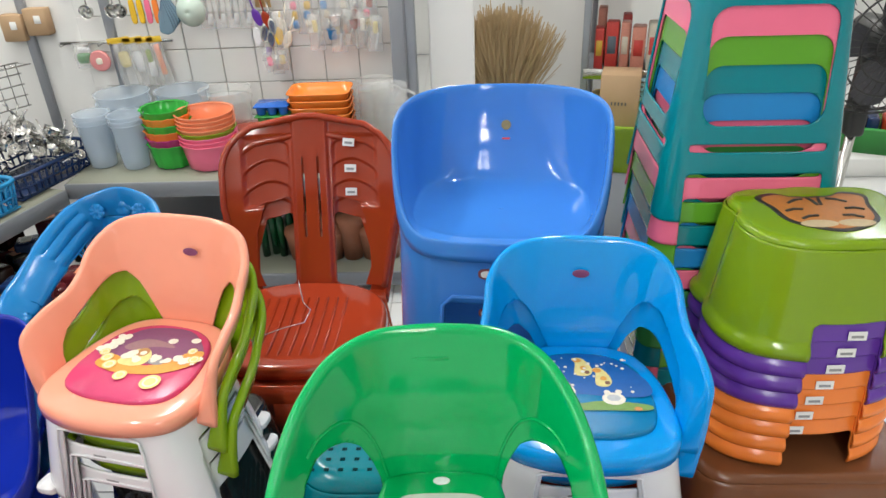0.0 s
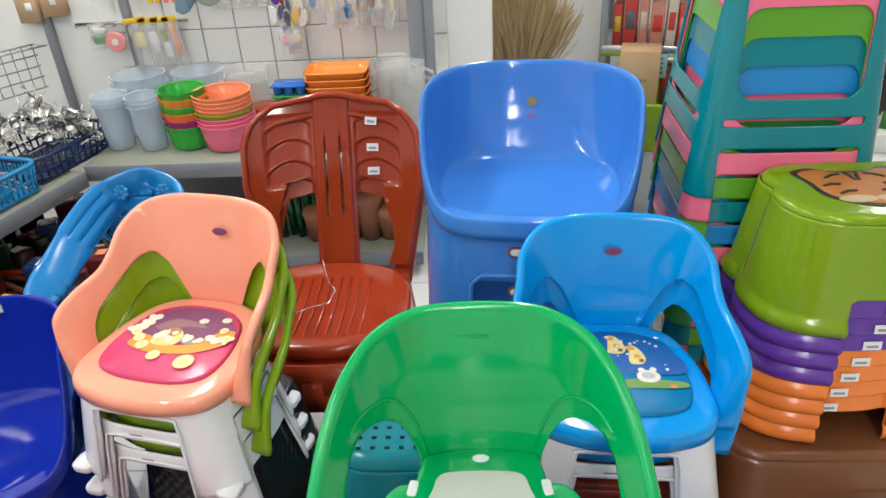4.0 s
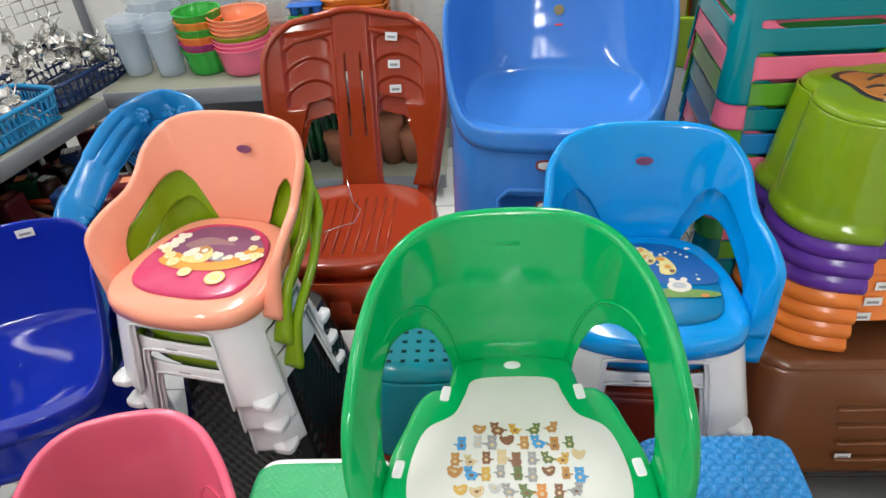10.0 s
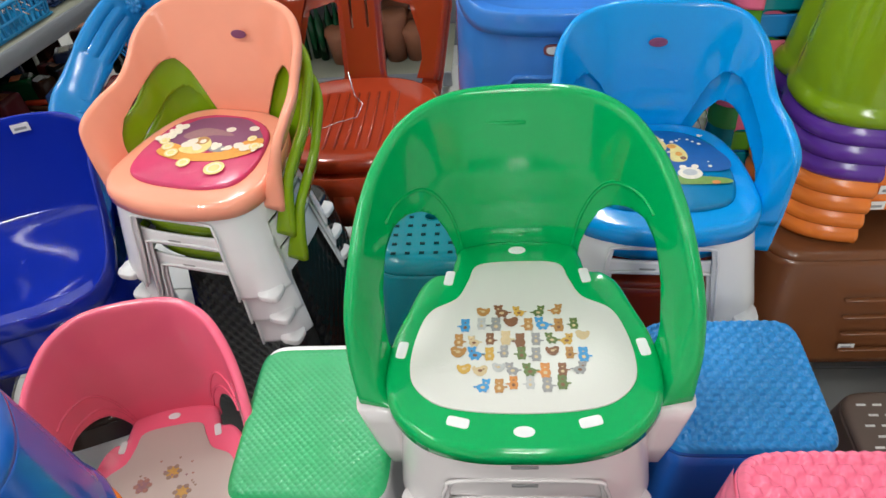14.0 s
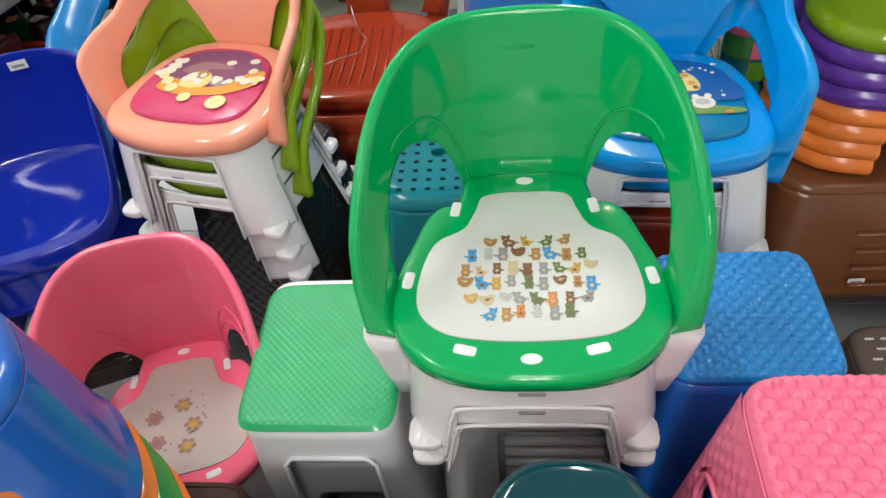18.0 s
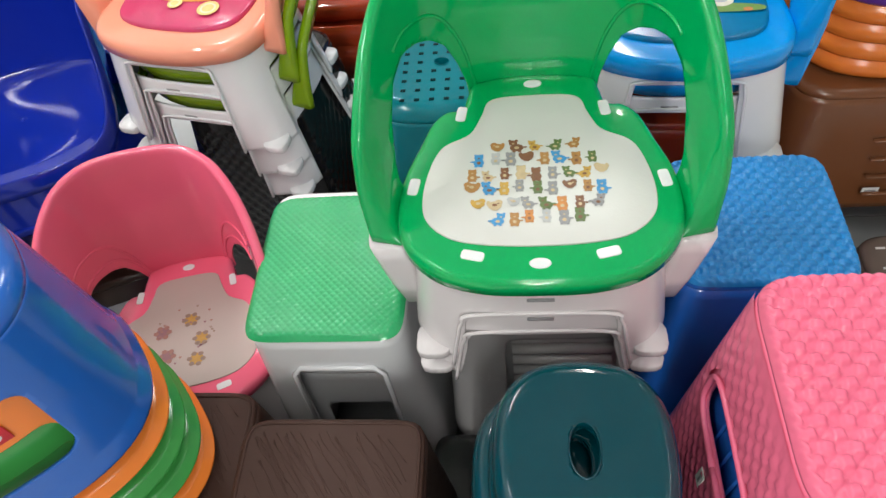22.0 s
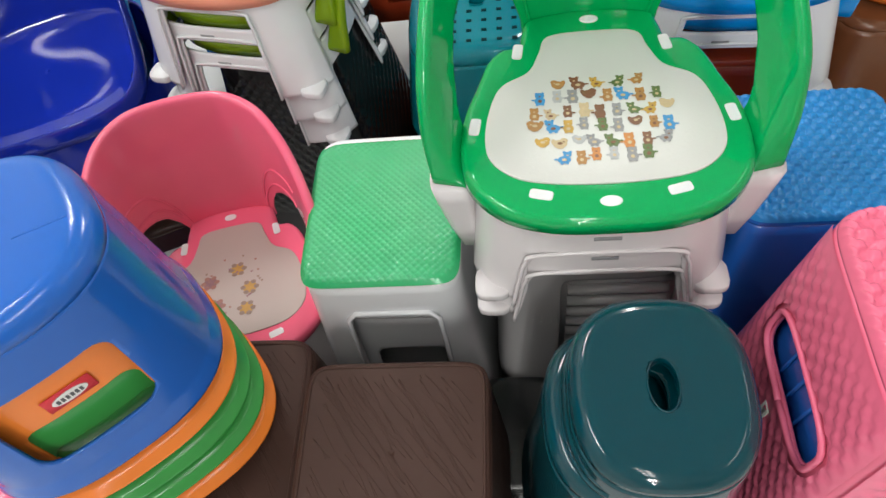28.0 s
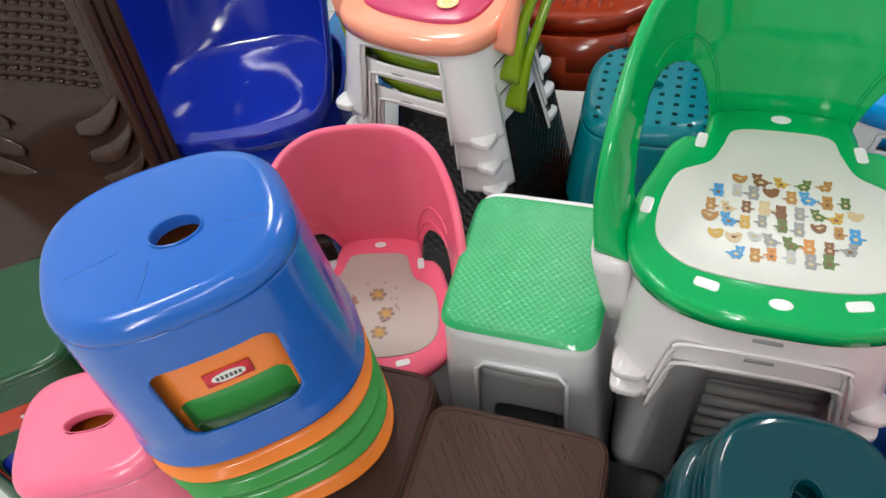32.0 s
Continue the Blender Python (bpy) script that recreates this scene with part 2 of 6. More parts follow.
def box(sx, sy, sz, at=(0, 0, 0), bevel=0.0, seg=2):
    bm = bmesh.new()
    bmesh.ops.create_cube(bm, size=1.0)
    bmesh.ops.scale(bm, vec=(sx, sy, sz), verts=bm.verts)
    if bevel:
        bmesh.ops.bevel(bm, geom=list(bm.edges), offset=bevel, segments=seg, affect="EDGES", profile=0.5)
    bmesh.ops.translate(bm, vec=at, verts=bm.verts)
    return bm


def join(*bms):
    """One bmesh out of several."""
    out = bms[0]
    for b in bms[1:]:
        me = bpy.data.meshes.new("tmp")
        b.to_mesh(me)
        b.free()
        out.from_mesh(me)
        bpy.data.meshes.remove(me)
    return out


def rod(points, r, sides=8):
    """A round bar along points."""
    pts = [Vector(p) for p in points]
    rings = []
    for i, p in enumerate(pts):
        d = (pts[min(i + 1, len(pts) - 1)] - pts[max(i - 1, 0)]).normalized()
        q = d.to_track_quat("Z", "Y")
        rings.append([p + q @ Vector((r * math.cos(2 * math.pi * k / sides), r * math.sin(2 * math.pi * k / sides), 0)) for k in range(sides)])
    return loft(rings, True, True)


def slab(outline, z0, z1, round_r=0.004, sag=0.0):
    """A plate with a rounded upper edge, from an outline; sag lowers its middle."""
    n = len(outline)
    cx, cy = sum(p[0] for p in outline) / n, sum(p[1] for p in outline) / n

    def inset(d):
        out = []
        for i, (x, y) in enumerate(outline):
            (ax, ay), (bx, by) = outline[i - 1], outline[(i + 1) % n]
            tx, ty = bx - ax, by - ay
            k = math.hypot(tx, ty) or 1
            out.append((x - ty / k * d, y + tx / k * d))
        return out

    rings = [[(x, y, z0) for x, y in outline], [(x, y, z1 - round_r) for x, y in outline]]
    for a in (30, 60, 90):
        d, h = round_r * (1 - math.cos(radians(a))), round_r * math.sin(radians(a))
        rings.append([(x, y, z1 - round_r + h) for x, y in inset(d)])
    last = inset(round_r)
    for k in (0.7, 0.4, 0.1):
        rings.append([(cx + (x - cx) * k, cy + (y - cy) * k, z1 - sag * (1 - k * k)) for x, y in last])
    return loft(rings, True, True)


def smooth_outline(ctrl, per=6):
    """A closed Catmull-Rom curve through control points."""
    out, n = [], len(ctrl)
    for i in range(n):
        p0, p1, p2, p3 = (ctrl[(i + k) % n] for k in (-1, 0, 1, 2))
        for j in range(per):
            t = j / per
            out.append(tuple(0.5 * (2 * b + (c - a) * t + (2 * a - 5 * b + 4 * c - d) * t * t + (3 * b - a - 3 * c + d) * t ** 3)
                             for a, b, c, d in zip(p0, p1, p2, p3)))
    return out


def smooth_line(ctrl, per=6):
    """An open Catmull-Rom curve through control points."""
    out, n = [], len(ctrl)
    for i in range(n - 1):
        p0, p1, p2, p3 = ctrl[max(0, i - 1)], ctrl[i], ctrl[i + 1], ctrl[min(n - 1, i + 2)]
        for j in range(per + (1 if i == n - 2 else 0)):
            t = j / per
            out.append(tuple(0.5 * (2 * b + (c - a) * t + (2 * a - 5 * b + 4 * c - d) * t * t + (3 * b - a - 3 * c + d) * t ** 3) for a, b, c, d in zip(p0, p1, p2, p3)))
    return out


def mirror(right):
    """Outline from its right half, given from front to back."""
    return right + [(-x, y) for x, y in reversed(right) if x > 1e-6]


def label_bars(parent, m, w=0.030, h=0.017, bars=True):
    """A white sticker with a row of dark bars on it; m carries local x along the text, local z out."""
    st = part("sticker", box(w, h, 0.0012, (0, 0, 0.0006)), STICKER, parent, "white price sticker", smooth=False, at=m)
    if bars:
        part("print_bar", box(w * 0.66, h * 0.30, 0.0004, (0, -h * 0.08, 0.0014)), mat("faded grey ink", (0.33, 0.33, 0.34), 0.7, grain=900.0, vary=0.6, wear=700.0), st, smooth=False)
    return st


def face_pose(p, out, up=(0, 0, 1)):
    """Pose at p whose local z looks along out and whose local y is as near up as can be."""
    z = Vector(out).normalized()
    x = Vector(up).cross(z).normalized()
    y = z.cross(x)
    return Matrix.Translation(p) @ Matrix((x, y, z)).transposed().to_4x4()


# ---- kinds of seat ----
def stool_parts(parent, a0, b0, a1, b1, n, h, material, openings=(), top_mat=None, seat_holes=(), thick=0.004, edge=0.012,
                rim=0.0, count=96, rows=22, crown=0.0, seat_label="", flute=None, flare=0.0, band=0.0, shape=None, body="body", weave=None):
    """A moulded stool: a tapering wall (a0, b0 at the top, a1, b1 at the foot) and a seat plate.
    openings: (side, middle, half width, z, half height, corner); side 0 front, 1 right, 2 back, 3 left."""
    top, foot = plan(a0, b0, n, count), plan(a1, b1, n, count)
    if shape:
        top, foot = [[(x * shape(x, y), y * shape(x, y)) for x, y in ring] for ring in (top, foot)]

    def wall(u, v):
        (x0, y0), (x1, y1) = ring_at(top, u), ring_at(foot, u)
        z = (h - edge) * (1 - v)
        k = v
        f = 1.0
        if rim and z < rim:
            f += 0.05 * math.sin(math.pi * min(1.0, (rim - z) / rim * 0.9 + 0.1))
        if flute:
            f += flute(u, z)
        if band:
            top_f = flare * 0.50
            if z < band:
                f += flare * (1.0 - 0.50 * z / band)
            elif z < band + 0.004:
                f += top_f - (top_f + 0.14) * (z - band) / 0.004
            else:
                f -= 0.14 * max(0.0, 1 - (z - band - 0.004) / 0.034)
        elif flare and z < 0.022:
            f += flare * (1 - z / 0.022) ** 0.8
        return Vector(((x0 + (x1 - x0) * k) * f, (y0 + (y1 - y0) * k) * f, z))

    def cut(u, v):
        p = wall(u, v)
        d = 1.0
        for side, mid, hw, z, hh, r in openings:
            ok, q = ((p.y < 0, p.x), (p.x > 0, p.y), (p.y > 0, p.x), (p.x < 0, p.y))[side]
            main = abs(p.y) / b0 if side in (0, 2) else abs(p.x) / a0
            if ok and main > 0.45:
                d = min(d, sd_box(q - mid, p.z - z, hw, hh, r))
        return d

    w = part(body, shell(wall, count, rows, cut if openings else None, True), material, parent, thick=thick)

    def plate(u, v):
        x, y = ring_at(top, u)
        if v < 0.75:
            k = 0.0005 + 0.9995 * v / 0.75
            k = k * (1 - edge / max(a0, b0))
            z = h + crown * (1 - (v / 0.75) ** 2)
        else:
            a = (v - 0.75) / 0.25 * math.pi / 2
            k = 1 - edge / max(a0, b0) * (1 - math.sin(a))
            z = h - edge * (1 - math.cos(a))
        return Vector((x * k, y * k, z))

    def plate_cut(u, v):
        p = plate(u, v)
        return min(sd_box(p.x - x, p.y - y, hx, hy, r) for x, y, hx, hy, r in seat_holes)

    s = part("seat", shell(plate, count, 28, plate_cut if seat_holes else None, True), top_mat or material, parent, seat_label, thick=thick)
    for x, y, hx, hy, r in seat_holes:
        ring = plan(hx, hy, 2.0 if r > 0.9 * min(hx, hy) else 3.0, 28)
        rings = [[(x + px * k, y + py * k, h + dz) for px, py in ring] for k, dz in ((1.10, 0.0005), (1.06, 0.0025), (1.0, 0.0), (0.98, -0.006), (0.97, -0.012))]
        part("hole_rim", loft(rings), top_mat or material, parent)
    return w, s


def arm_shell(parent, name, material, spans, hole, ridges=(), thick=0.005, nu=200, nv=44, lip=0.008, drop_list=((0, 0.012), (1, 0.012)), bow=1.5):
    """A tub backrest whose rim runs down the front of its arms.
    spans: (place from the middle of the back to the arm's tip, foot point, rim point), for the right half.
    hole, ridges: outlines in (place, share of the height) as the spans count them."""
    def sides(q):
        return (Vector([lerp_list([(k[0], k[1][j]) for k in spans], q) for j in range(3)]),
                Vector([lerp_list([(k[0], k[2][j]) for k in spans], q) for j in range(3)]))

    table = [sides(i / 400) for i in range(401)]

    def pick(q):
        f = min(1.0, max(0.0, q)) * 400
        i = min(399, int(f))
        return table[i][0].lerp(table[i + 1][0], f - i), table[i][1].lerp(table[i + 1][1], f - i)

    def wall(u, v):
        w = 2 * u - 1
        q = abs(w)
        lo, hi = pick(q)
        k = min(1.0, v / 0.72)
        g = k ** bow
        p = Vector((lo.x + (hi.x - lo.x) * g, lo.y + (hi.y - lo.y) * g, lo.z + (hi.z - lo.z) * k))
        if v > 0.72:
            along = pick(q + 0.01)[1] - pick(q - 0.01)[1]
            if q < 0.012:
                along = Vector((1, 0, 0))
            up = (hi - lo).normalized()
            out = up.cross(along).normalized()
            up = along.cross(out).normalized()
            t = (v - 0.72) / 0.28
            turn = min(1.0, t / 0.6) * math.pi
            p += out * (lip * (1 - math.cos(turn))) + up * (lip * 0.9 * math.sin(turn))
            if t > 0.6:
                p -= up * ((t - 0.6) / 0.4 * lerp_list(drop_list, q))
        return Vector((math.copysign(p.x, w), p.y, p.z))

    def cut(u, v):
        return sd_poly(abs(2 * u - 1) * 0.36, v / 0.72 * 0.2, [(x * 0.36, y * 0.2) for x, y in hole], 0.006)

    bm = shell(wall, nu, nv, cut)
    bmesh.ops.remove_doubles(bm, verts=bm.verts, dist=1e-5)
    ob = part(name, bm, material, parent, thick=thick)
    for line in ridges:
        for sx in (-1, 1):
            part("ridge", rod([wall(0.5 + 0.5 * sx * q, 0.72 * max(0.02, min(1.0, v))) for q, v in smooth_line(line, 6)], 0.0024, 8), material, ob)
    return ob


def baby_base(parent, z0, h, a0, b0, a1, b1, arch_w, arch_h, material=None, yc=0.0, side_h=None):
    """The stool under a child's chair: four splayed legs with arched openings, ribbed round feet."""
    material = material or WHITE
    count = 128
    top, foot = plan(a0, b0, 3.4, count), plan(a1, b1, 3.6, count)

    def wall(u, v):
        (x0, y0), (x1, y1) = ring_at(top, u), ring_at(foot, u)
        return Vector((x0 + (x1 - x0) * v, yc + y0 + (y1 - y0) * v, z0 + h * (1 - v)))

    sh = side_h or arch_h * 0.86
    front = smooth_outline([(-arch_w, -0.1), (arch_w, -0.1), (arch_w * 0.90, arch_h * 0.6), (arch_w * 0.84, arch_h - 0.012), (arch_w * 0.70, arch_h), (-arch_w * 0.70, arch_h), (-arch_w * 0.84, arch_h - 0.012), (-arch_w * 0.90, arch_h * 0.6)], 4)

    def cut(u, v):
        p = wall(u, v)
        q = p.y - yc
        z = p.z - z0
        if abs(q) / b1 > abs(p.x) / a1:
            return sd_poly(p.x, z, front)
        return sd_poly(q, z, [(-b1 * 0.58, -0.1), (b1 * 0.58, -0.1), (b1 * 0.4, sh - 0.01), (-b1 * 0.4, sh - 0.01)], 0.010)

    ob = part("base", shell(wall, count, 30, cut, True), material, parent, thick=0.004)
    for sx in (-1, 1):
        for sy in (-1, 1):
            rings = []
            for z, k in ((0.0, 0.95), (0.002, 0.99), (0.007, 1.0), (0.012, 0.99), (0.014, 0.95)):
                rings.append([(sx * (a1 * 0.87 - 0.009) + 0.0215 * k * x * (1 + 0.016 * (i % 4 in (0, 1))), yc + sy * (b1 * 0.87 - 0.009) + 0.0215 * k * y * (1 + 0.016 * (i % 4 in (0, 1))), z0 + z) for i, (x, y) in enumerate(plan(1, 1, 3.6, 64))])
            part("foot", loft(rings, True, True), material, ob)
    # raised rim round the front arch
    pts = [(-arch_w - 0.008, 0.0), (-arch_w * 0.90 - 0.008, arch_h * 0.6), (-arch_w * 0.84 - 0.007, arch_h - 0.008), (-arch_w * 0.72, arch_h + 0.007),
           (arch_w * 0.72, arch_h + 0.007), (arch_w * 0.84 + 0.007, arch_h - 0.008), (arch_w * 0.90 + 0.008, arch_h * 0.6), (arch_w + 0.008, 0.0)]
    k = (b1 - b0) / h
    part("arch_rim", rod([(x, yc - b0 - k * (h - z) - 0.0005, z0 + z) for x, z in smooth_line(pts, 4)], 0.0026, 6), material, ob)
    return ob


def animal_print(parent, cx, cy, rx, ry, z, rows, colours, seed, size):
    """Rows of small printed animals: a sitting body, a head with two ears and a paler belly, a hair above the seat."""
    rnd = random.Random(seed)
    n = len(rows)
    k = 0
    for r, count in enumerate(rows):
        y0 = 1 - (2 * r + 1) / n
        wide = math.sqrt(max(0.05, 1 - (y0 * 0.90) ** 2)) * 1.06
        for c in range(count):
            x0 = ((c + 0.5) / count * 2 - 1) * wide
            px, py = cx + rx * (x0 + rnd.uniform(-0.02, 0.02)), cy + ry * (y0 + rnd.uniform(-0.05, 0.05))
            sz, sx, tail = size * rnd.uniform(0.9, 1.15), rnd.choice((-1, 1)), rnd.uniform(0.2, 0.6)
            colour = colours[(k * 4 + rnd.randrange(3)) % len(colours)]
            kind = rnd.randrange(4)
            hx, hy, hr = (0.0, 0.48, 0.55) if kind < 2 else (0.40, 0.38, 0.48)
            bx, by = (0.62, 0.66) if kind < 2 else (0.78, 0.55)
            blobs = [(0.0, -0.35, bx, by, 16), (hx, hy, hr, hr * 0.9, 14), (hx - 0.36, hy + 0.36, 0.20, 0.20, 8), (hx + 0.36, hy + 0.36, 0.20, 0.20, 8),
                     (-bx - 0.12, -0.45 + tail * 0.5, 0.30, 0.13, 8), (-0.32, -0.92, 0.20, 0.16, 8), (0.32, -0.92, 0.20, 0.16, 8)]
            if kind == 3:
                blobs = [(0.0, -0.05, 0.82, 0.62, 18), (0.45, 0.38, 0.46, 0.42, 12), (-0.72, 0.30, 0.26, 0.40, 8), (0.0, -0.60, 0.45, 0.20, 8)]
            bm = bmesh.new()
            for i, (ox, oy, ax, ay, m) in enumerate(blobs):
                bm.faces.new([bm.verts.new((px + sz * (sx * ox + ax * math.cos(2 * math.pi * j / m)), py + sz * (oy + ay * math.sin(2 * math.pi * j / m)), z + 0.00003 * i)) for j in range(m)])
            spot = part("print_patch", bm, colour, parent, smooth=False)
            k += 1
            bm = bmesh.new()
            for ox, oy, ax, ay in ((0.0, -0.40 if kind < 3 else 0.0, bx * 0.38, by * 0.38), (sx * hx * 1.0, hy - 0.14 if kind < 3 else 0.2, 0.15, 0.10)):
                bm.faces.new([bm.verts.new((px + sz * (ox + ax * math.cos(2 * math.pi * j / 10)), py + sz * (oy + ay * math.sin(2 * math.pi * j / 10)), z + 0.0004)) for j in range(10)])
            part("print_spot", bm, MATS["print cream"] if k % 3 else MATS["print brown"], parent, smooth=False)


def flower_print(parent, cx, cy, z, colours, seed):
    """Five printed posies and a scatter of tiny hearts round them."""
    rnd = random.Random(seed)
    for i, (x, y) in enumerate(((0.010, 0.036), (-0.040, 0.020), (0.030, -0.006), (-0.030, -0.030), (0.022, -0.046))):
        bm = bmesh.new()
        bm.faces.new([bm.verts.new((cx + x + 0.0125 * math.cos(2 * math.pi * j / 14), cy + y + 0.0115 * math.sin(2 * math.pi * j / 14), z)) for j in range(14)])
        part("print_patch", bm, colours[0] if i % 2 == 0 else colours[1], parent, smooth=False)
        bm = bmesh.new()
        for k in range(6):
            ang = k * 1.05 + i
            bm.faces.new([bm.verts.new((cx + x + 0.012 * math.cos(ang) + 0.0050 * math.cos(2 * math.pi * j / 8), cy + y + 0.011 * math.sin(ang) + 0.0042 * math.sin(2 * math.pi * j / 8), z + 0.0002 + 0.00003 * k)) for j in range(8)])
        part("print_petals", bm, colours[2 if i % 2 else 3], parent, smooth=False)
    for i in range(30):
        ang, far = rnd.uniform(0, 6.28), rnd.uniform(0.45, 1.0)
        px, py = cx + 0.072 * far * math.cos(ang), cy + 0.070 * far * math.sin(ang)
        bm = bmesh.new()
        bm.faces.new([bm.verts.new((px + 0.0028 * u, py + 0.0028 * v, z + 0.0004)) for u, v in ((0, -1), (0.9, 0.1), (0.5, 0.8), (0, 0.35), (-0.5, 0.8), (-0.9, 0.1))])
        part("print_heart", bm, colours[1 + i % 3], parent, smooth=False)


def print_mat(name, rgb):
    return mat("print " + name, rgb, 0.4, grain=500.0, vary=0.25, wear=120.0)


ANIMALS = [print_mat("tan", (0.45, 0.22, 0.06)), print_mat("grey", (0.30, 0.30, 0.31)), print_mat("orange", (0.62, 0.24, 0.05)), print_mat("cream", (0.62, 0.48, 0.28)),
           print_mat("blue", (0.05, 0.30, 0.62)), print_mat("olive", (0.12, 0.18, 0.05)), print_mat("brown", (0.22, 0.09, 0.04)), print_mat("silver", (0.48, 0.49, 0.5)), print_mat("gold", (0.6, 0.36, 0.06))]
PASTEL = [print_mat("soft yellow", (0.55, 0.30, 0.05)), print_mat("mauve", (0.30, 0.15, 0.17)), print_mat("rose", (0.38, 0.18, 0.14)), print_mat("taupe", (0.30, 0.20, 0.15))]


def baby_chair_round(at, shell_mat, pad_mat, label, group, prints, seed, prints_rows=(4, 7, 8, 8, 7, 5), tall=1.0, low=1.0):
    """Child's chair with a round tub back, side openings and a printed flat seat; seat 0.18 m over its feet."""
    H = 0.180
    ch = thing("baby_chair", at, label, "chair", group)
    spans = [(0, (0, 0.150, 0.150), (0, 0.190, 0.390)), (0.20, (0.055, 0.147, 0.150), (0.078, 0.181, 0.388)), (0.38, (0.100, 0.125, 0.150), (0.132, 0.148, 0.378)),
             (0.52, (0.128, 0.085, 0.150), (0.161, 0.100, 0.357)), (0.64, (0.141, 0.045, 0.150), (0.177, 0.052, 0.330)), (0.76, (0.148, 0.0, 0.150), (0.186, 0.002, 0.297)),
             (0.86, (0.151, -0.04, 0.150), (0.189, -0.042, 0.255)), (0.94, (0.151, -0.07, 0.150), (0.189, -0.066, 0.205)), (1.0, (0.150, -0.090, 0.148), (0.184, -0.084, 0.150))]
    spans = [(q, lo, (hi[0] - 0.013 * min(1, q / 0.35) * min(1, (1 - q) / 0.2), hi[1] - 0.008 * (1 - q), H + (hi[2] - H) * tall if hi[2] > H else hi[2])) for q, lo, hi in spans]
    opening = [(0.30, -0.2), (0.315, 0.13), (0.34, 0.26), (0.38, 0.40), (0.44, 0.50), (0.50, 0.575), (0.57, 0.635), (0.64, 0.64), (0.72, 0.56), (0.785, 0.40), (0.80, 0.30), (0.80, -0.2)]
    rib = [(0.26, 0.10), (0.29, 0.34), (0.34, 0.52), (0.40, 0.63), (0.47, 0.70), (0.54, 0.75), (0.60, 0.77)]
    arm_shell(ch, "backrest", shell_mat, spans, [(x, y * low) for x, y in opening], [[(x, y * (low if low < 1 else 1)) for x, y in rib]] + ([[(x, y * 1.35 * low) for x, y in rib]] if low < 1 else []),
              drop_list=((0, 0.010), (0.5, 0.012), (0.8, 0.020), (1, 0.020)))
    right = [(0.0, -0.166), (0.06, -0.163), (0.11, -0.146), (0.146, -0.108), (0.156, -0.06), (0.152, -0.01), (0.138, 0.035), (0.125, 0.075), (0.108, 0.095), (0.088, 0.100), (0.082, 0.125), (0.070, 0.148), (0.0, 0.158)]
    seat = part("seat", slab(smooth_outline(mirror(right), 5), H - 0.022, H, 0.010, 0.003), shell_mat, ch)
    rp = [(0.0, -0.118), (0.05, -0.115), (0.085, -0.105), (0.108, -0.080), (0.113, -0.045), (0.107, 0.0), (0.095, 0.03), (0.068, 0.05), (0.056, 0.08), (0.045, 0.108), (0.0, 0.113)]
    part("seat_pad", slab(smooth_outline(mirror([(x * 1.13, y) for x, y in rp]), 5), H - 0.004, H + 0.0012, 0.001), pad_mat, seat, "flat printed seat inlay")
    for x, y, turn in ((-0.139, -0.03, 82), (0.139, -0.03, -82), (-0.088, 0.086, 82), (0.084, 0.086, -82), (-0.07, -0.128, -14), (0.07, -0.128, 14)):
        part("slot_cap", slab([(p, q) for p, q in plan(0.0125, 0.0062, 6, 24)], 0, 0.002, 0.0008), WHITE, seat, "white rectangular slot cap", at=pose(x, y, H - 0.0015, 0, 0, turn))
    for y in (-0.140, 0.135):
        part("slot_cap", slab([(p, q) for p, q in plan(0.0115, 0.0068, 2, 24)], 0, 0.002, 0.0008), WHITE, seat, "white oval slot cap", at=pose(0, y, H - 0.0015))
    if prints_rows:
        animal_print(seat, 0.0, -0.027, 0.077, 0.066, H + 0.0018, prints_rows, prints, seed, 0.0090)
    else:
        flower_print(seat, 0.0, -0.022, H + 0.0018, prints, seed)
    base = baby_base(ch, 0.0, H - 0.015, 0.140, 0.125, 0.160, 0.142, 0.098, 0.092, WHITE_SOFT, yc=-0.020)
    part("maker_mark", box(0.030, 0.0015, 0.006, (0, -0.1500, 0.124), 0.0006, 1), FADED, base, "small grey raised maker mark")
    for s in (-1, 1):
        rings = []
        for z, x0, x1, ya, yb in ((0.146, 0.146, 0.193, -0.092, 0.0), (0.12, 0.144, 0.189, -0.092, -0.006), (0.07, 0.144, 0.178, -0.092, -0.025), (0.03, 0.146, 0.166, -0.09, -0.045)):
            rings.append([(s * ((x0 + x1) / 2 + (x1 - x0) / 2 * x), (ya + yb) / 2 + (yb - ya) / 2 * y, z) for x, y in plan(1, 1, 7, 32)])
        part("side_wing", loft(rings, True, True), WHITE_SOFT, base, "white side panel under the arm")
    return ch


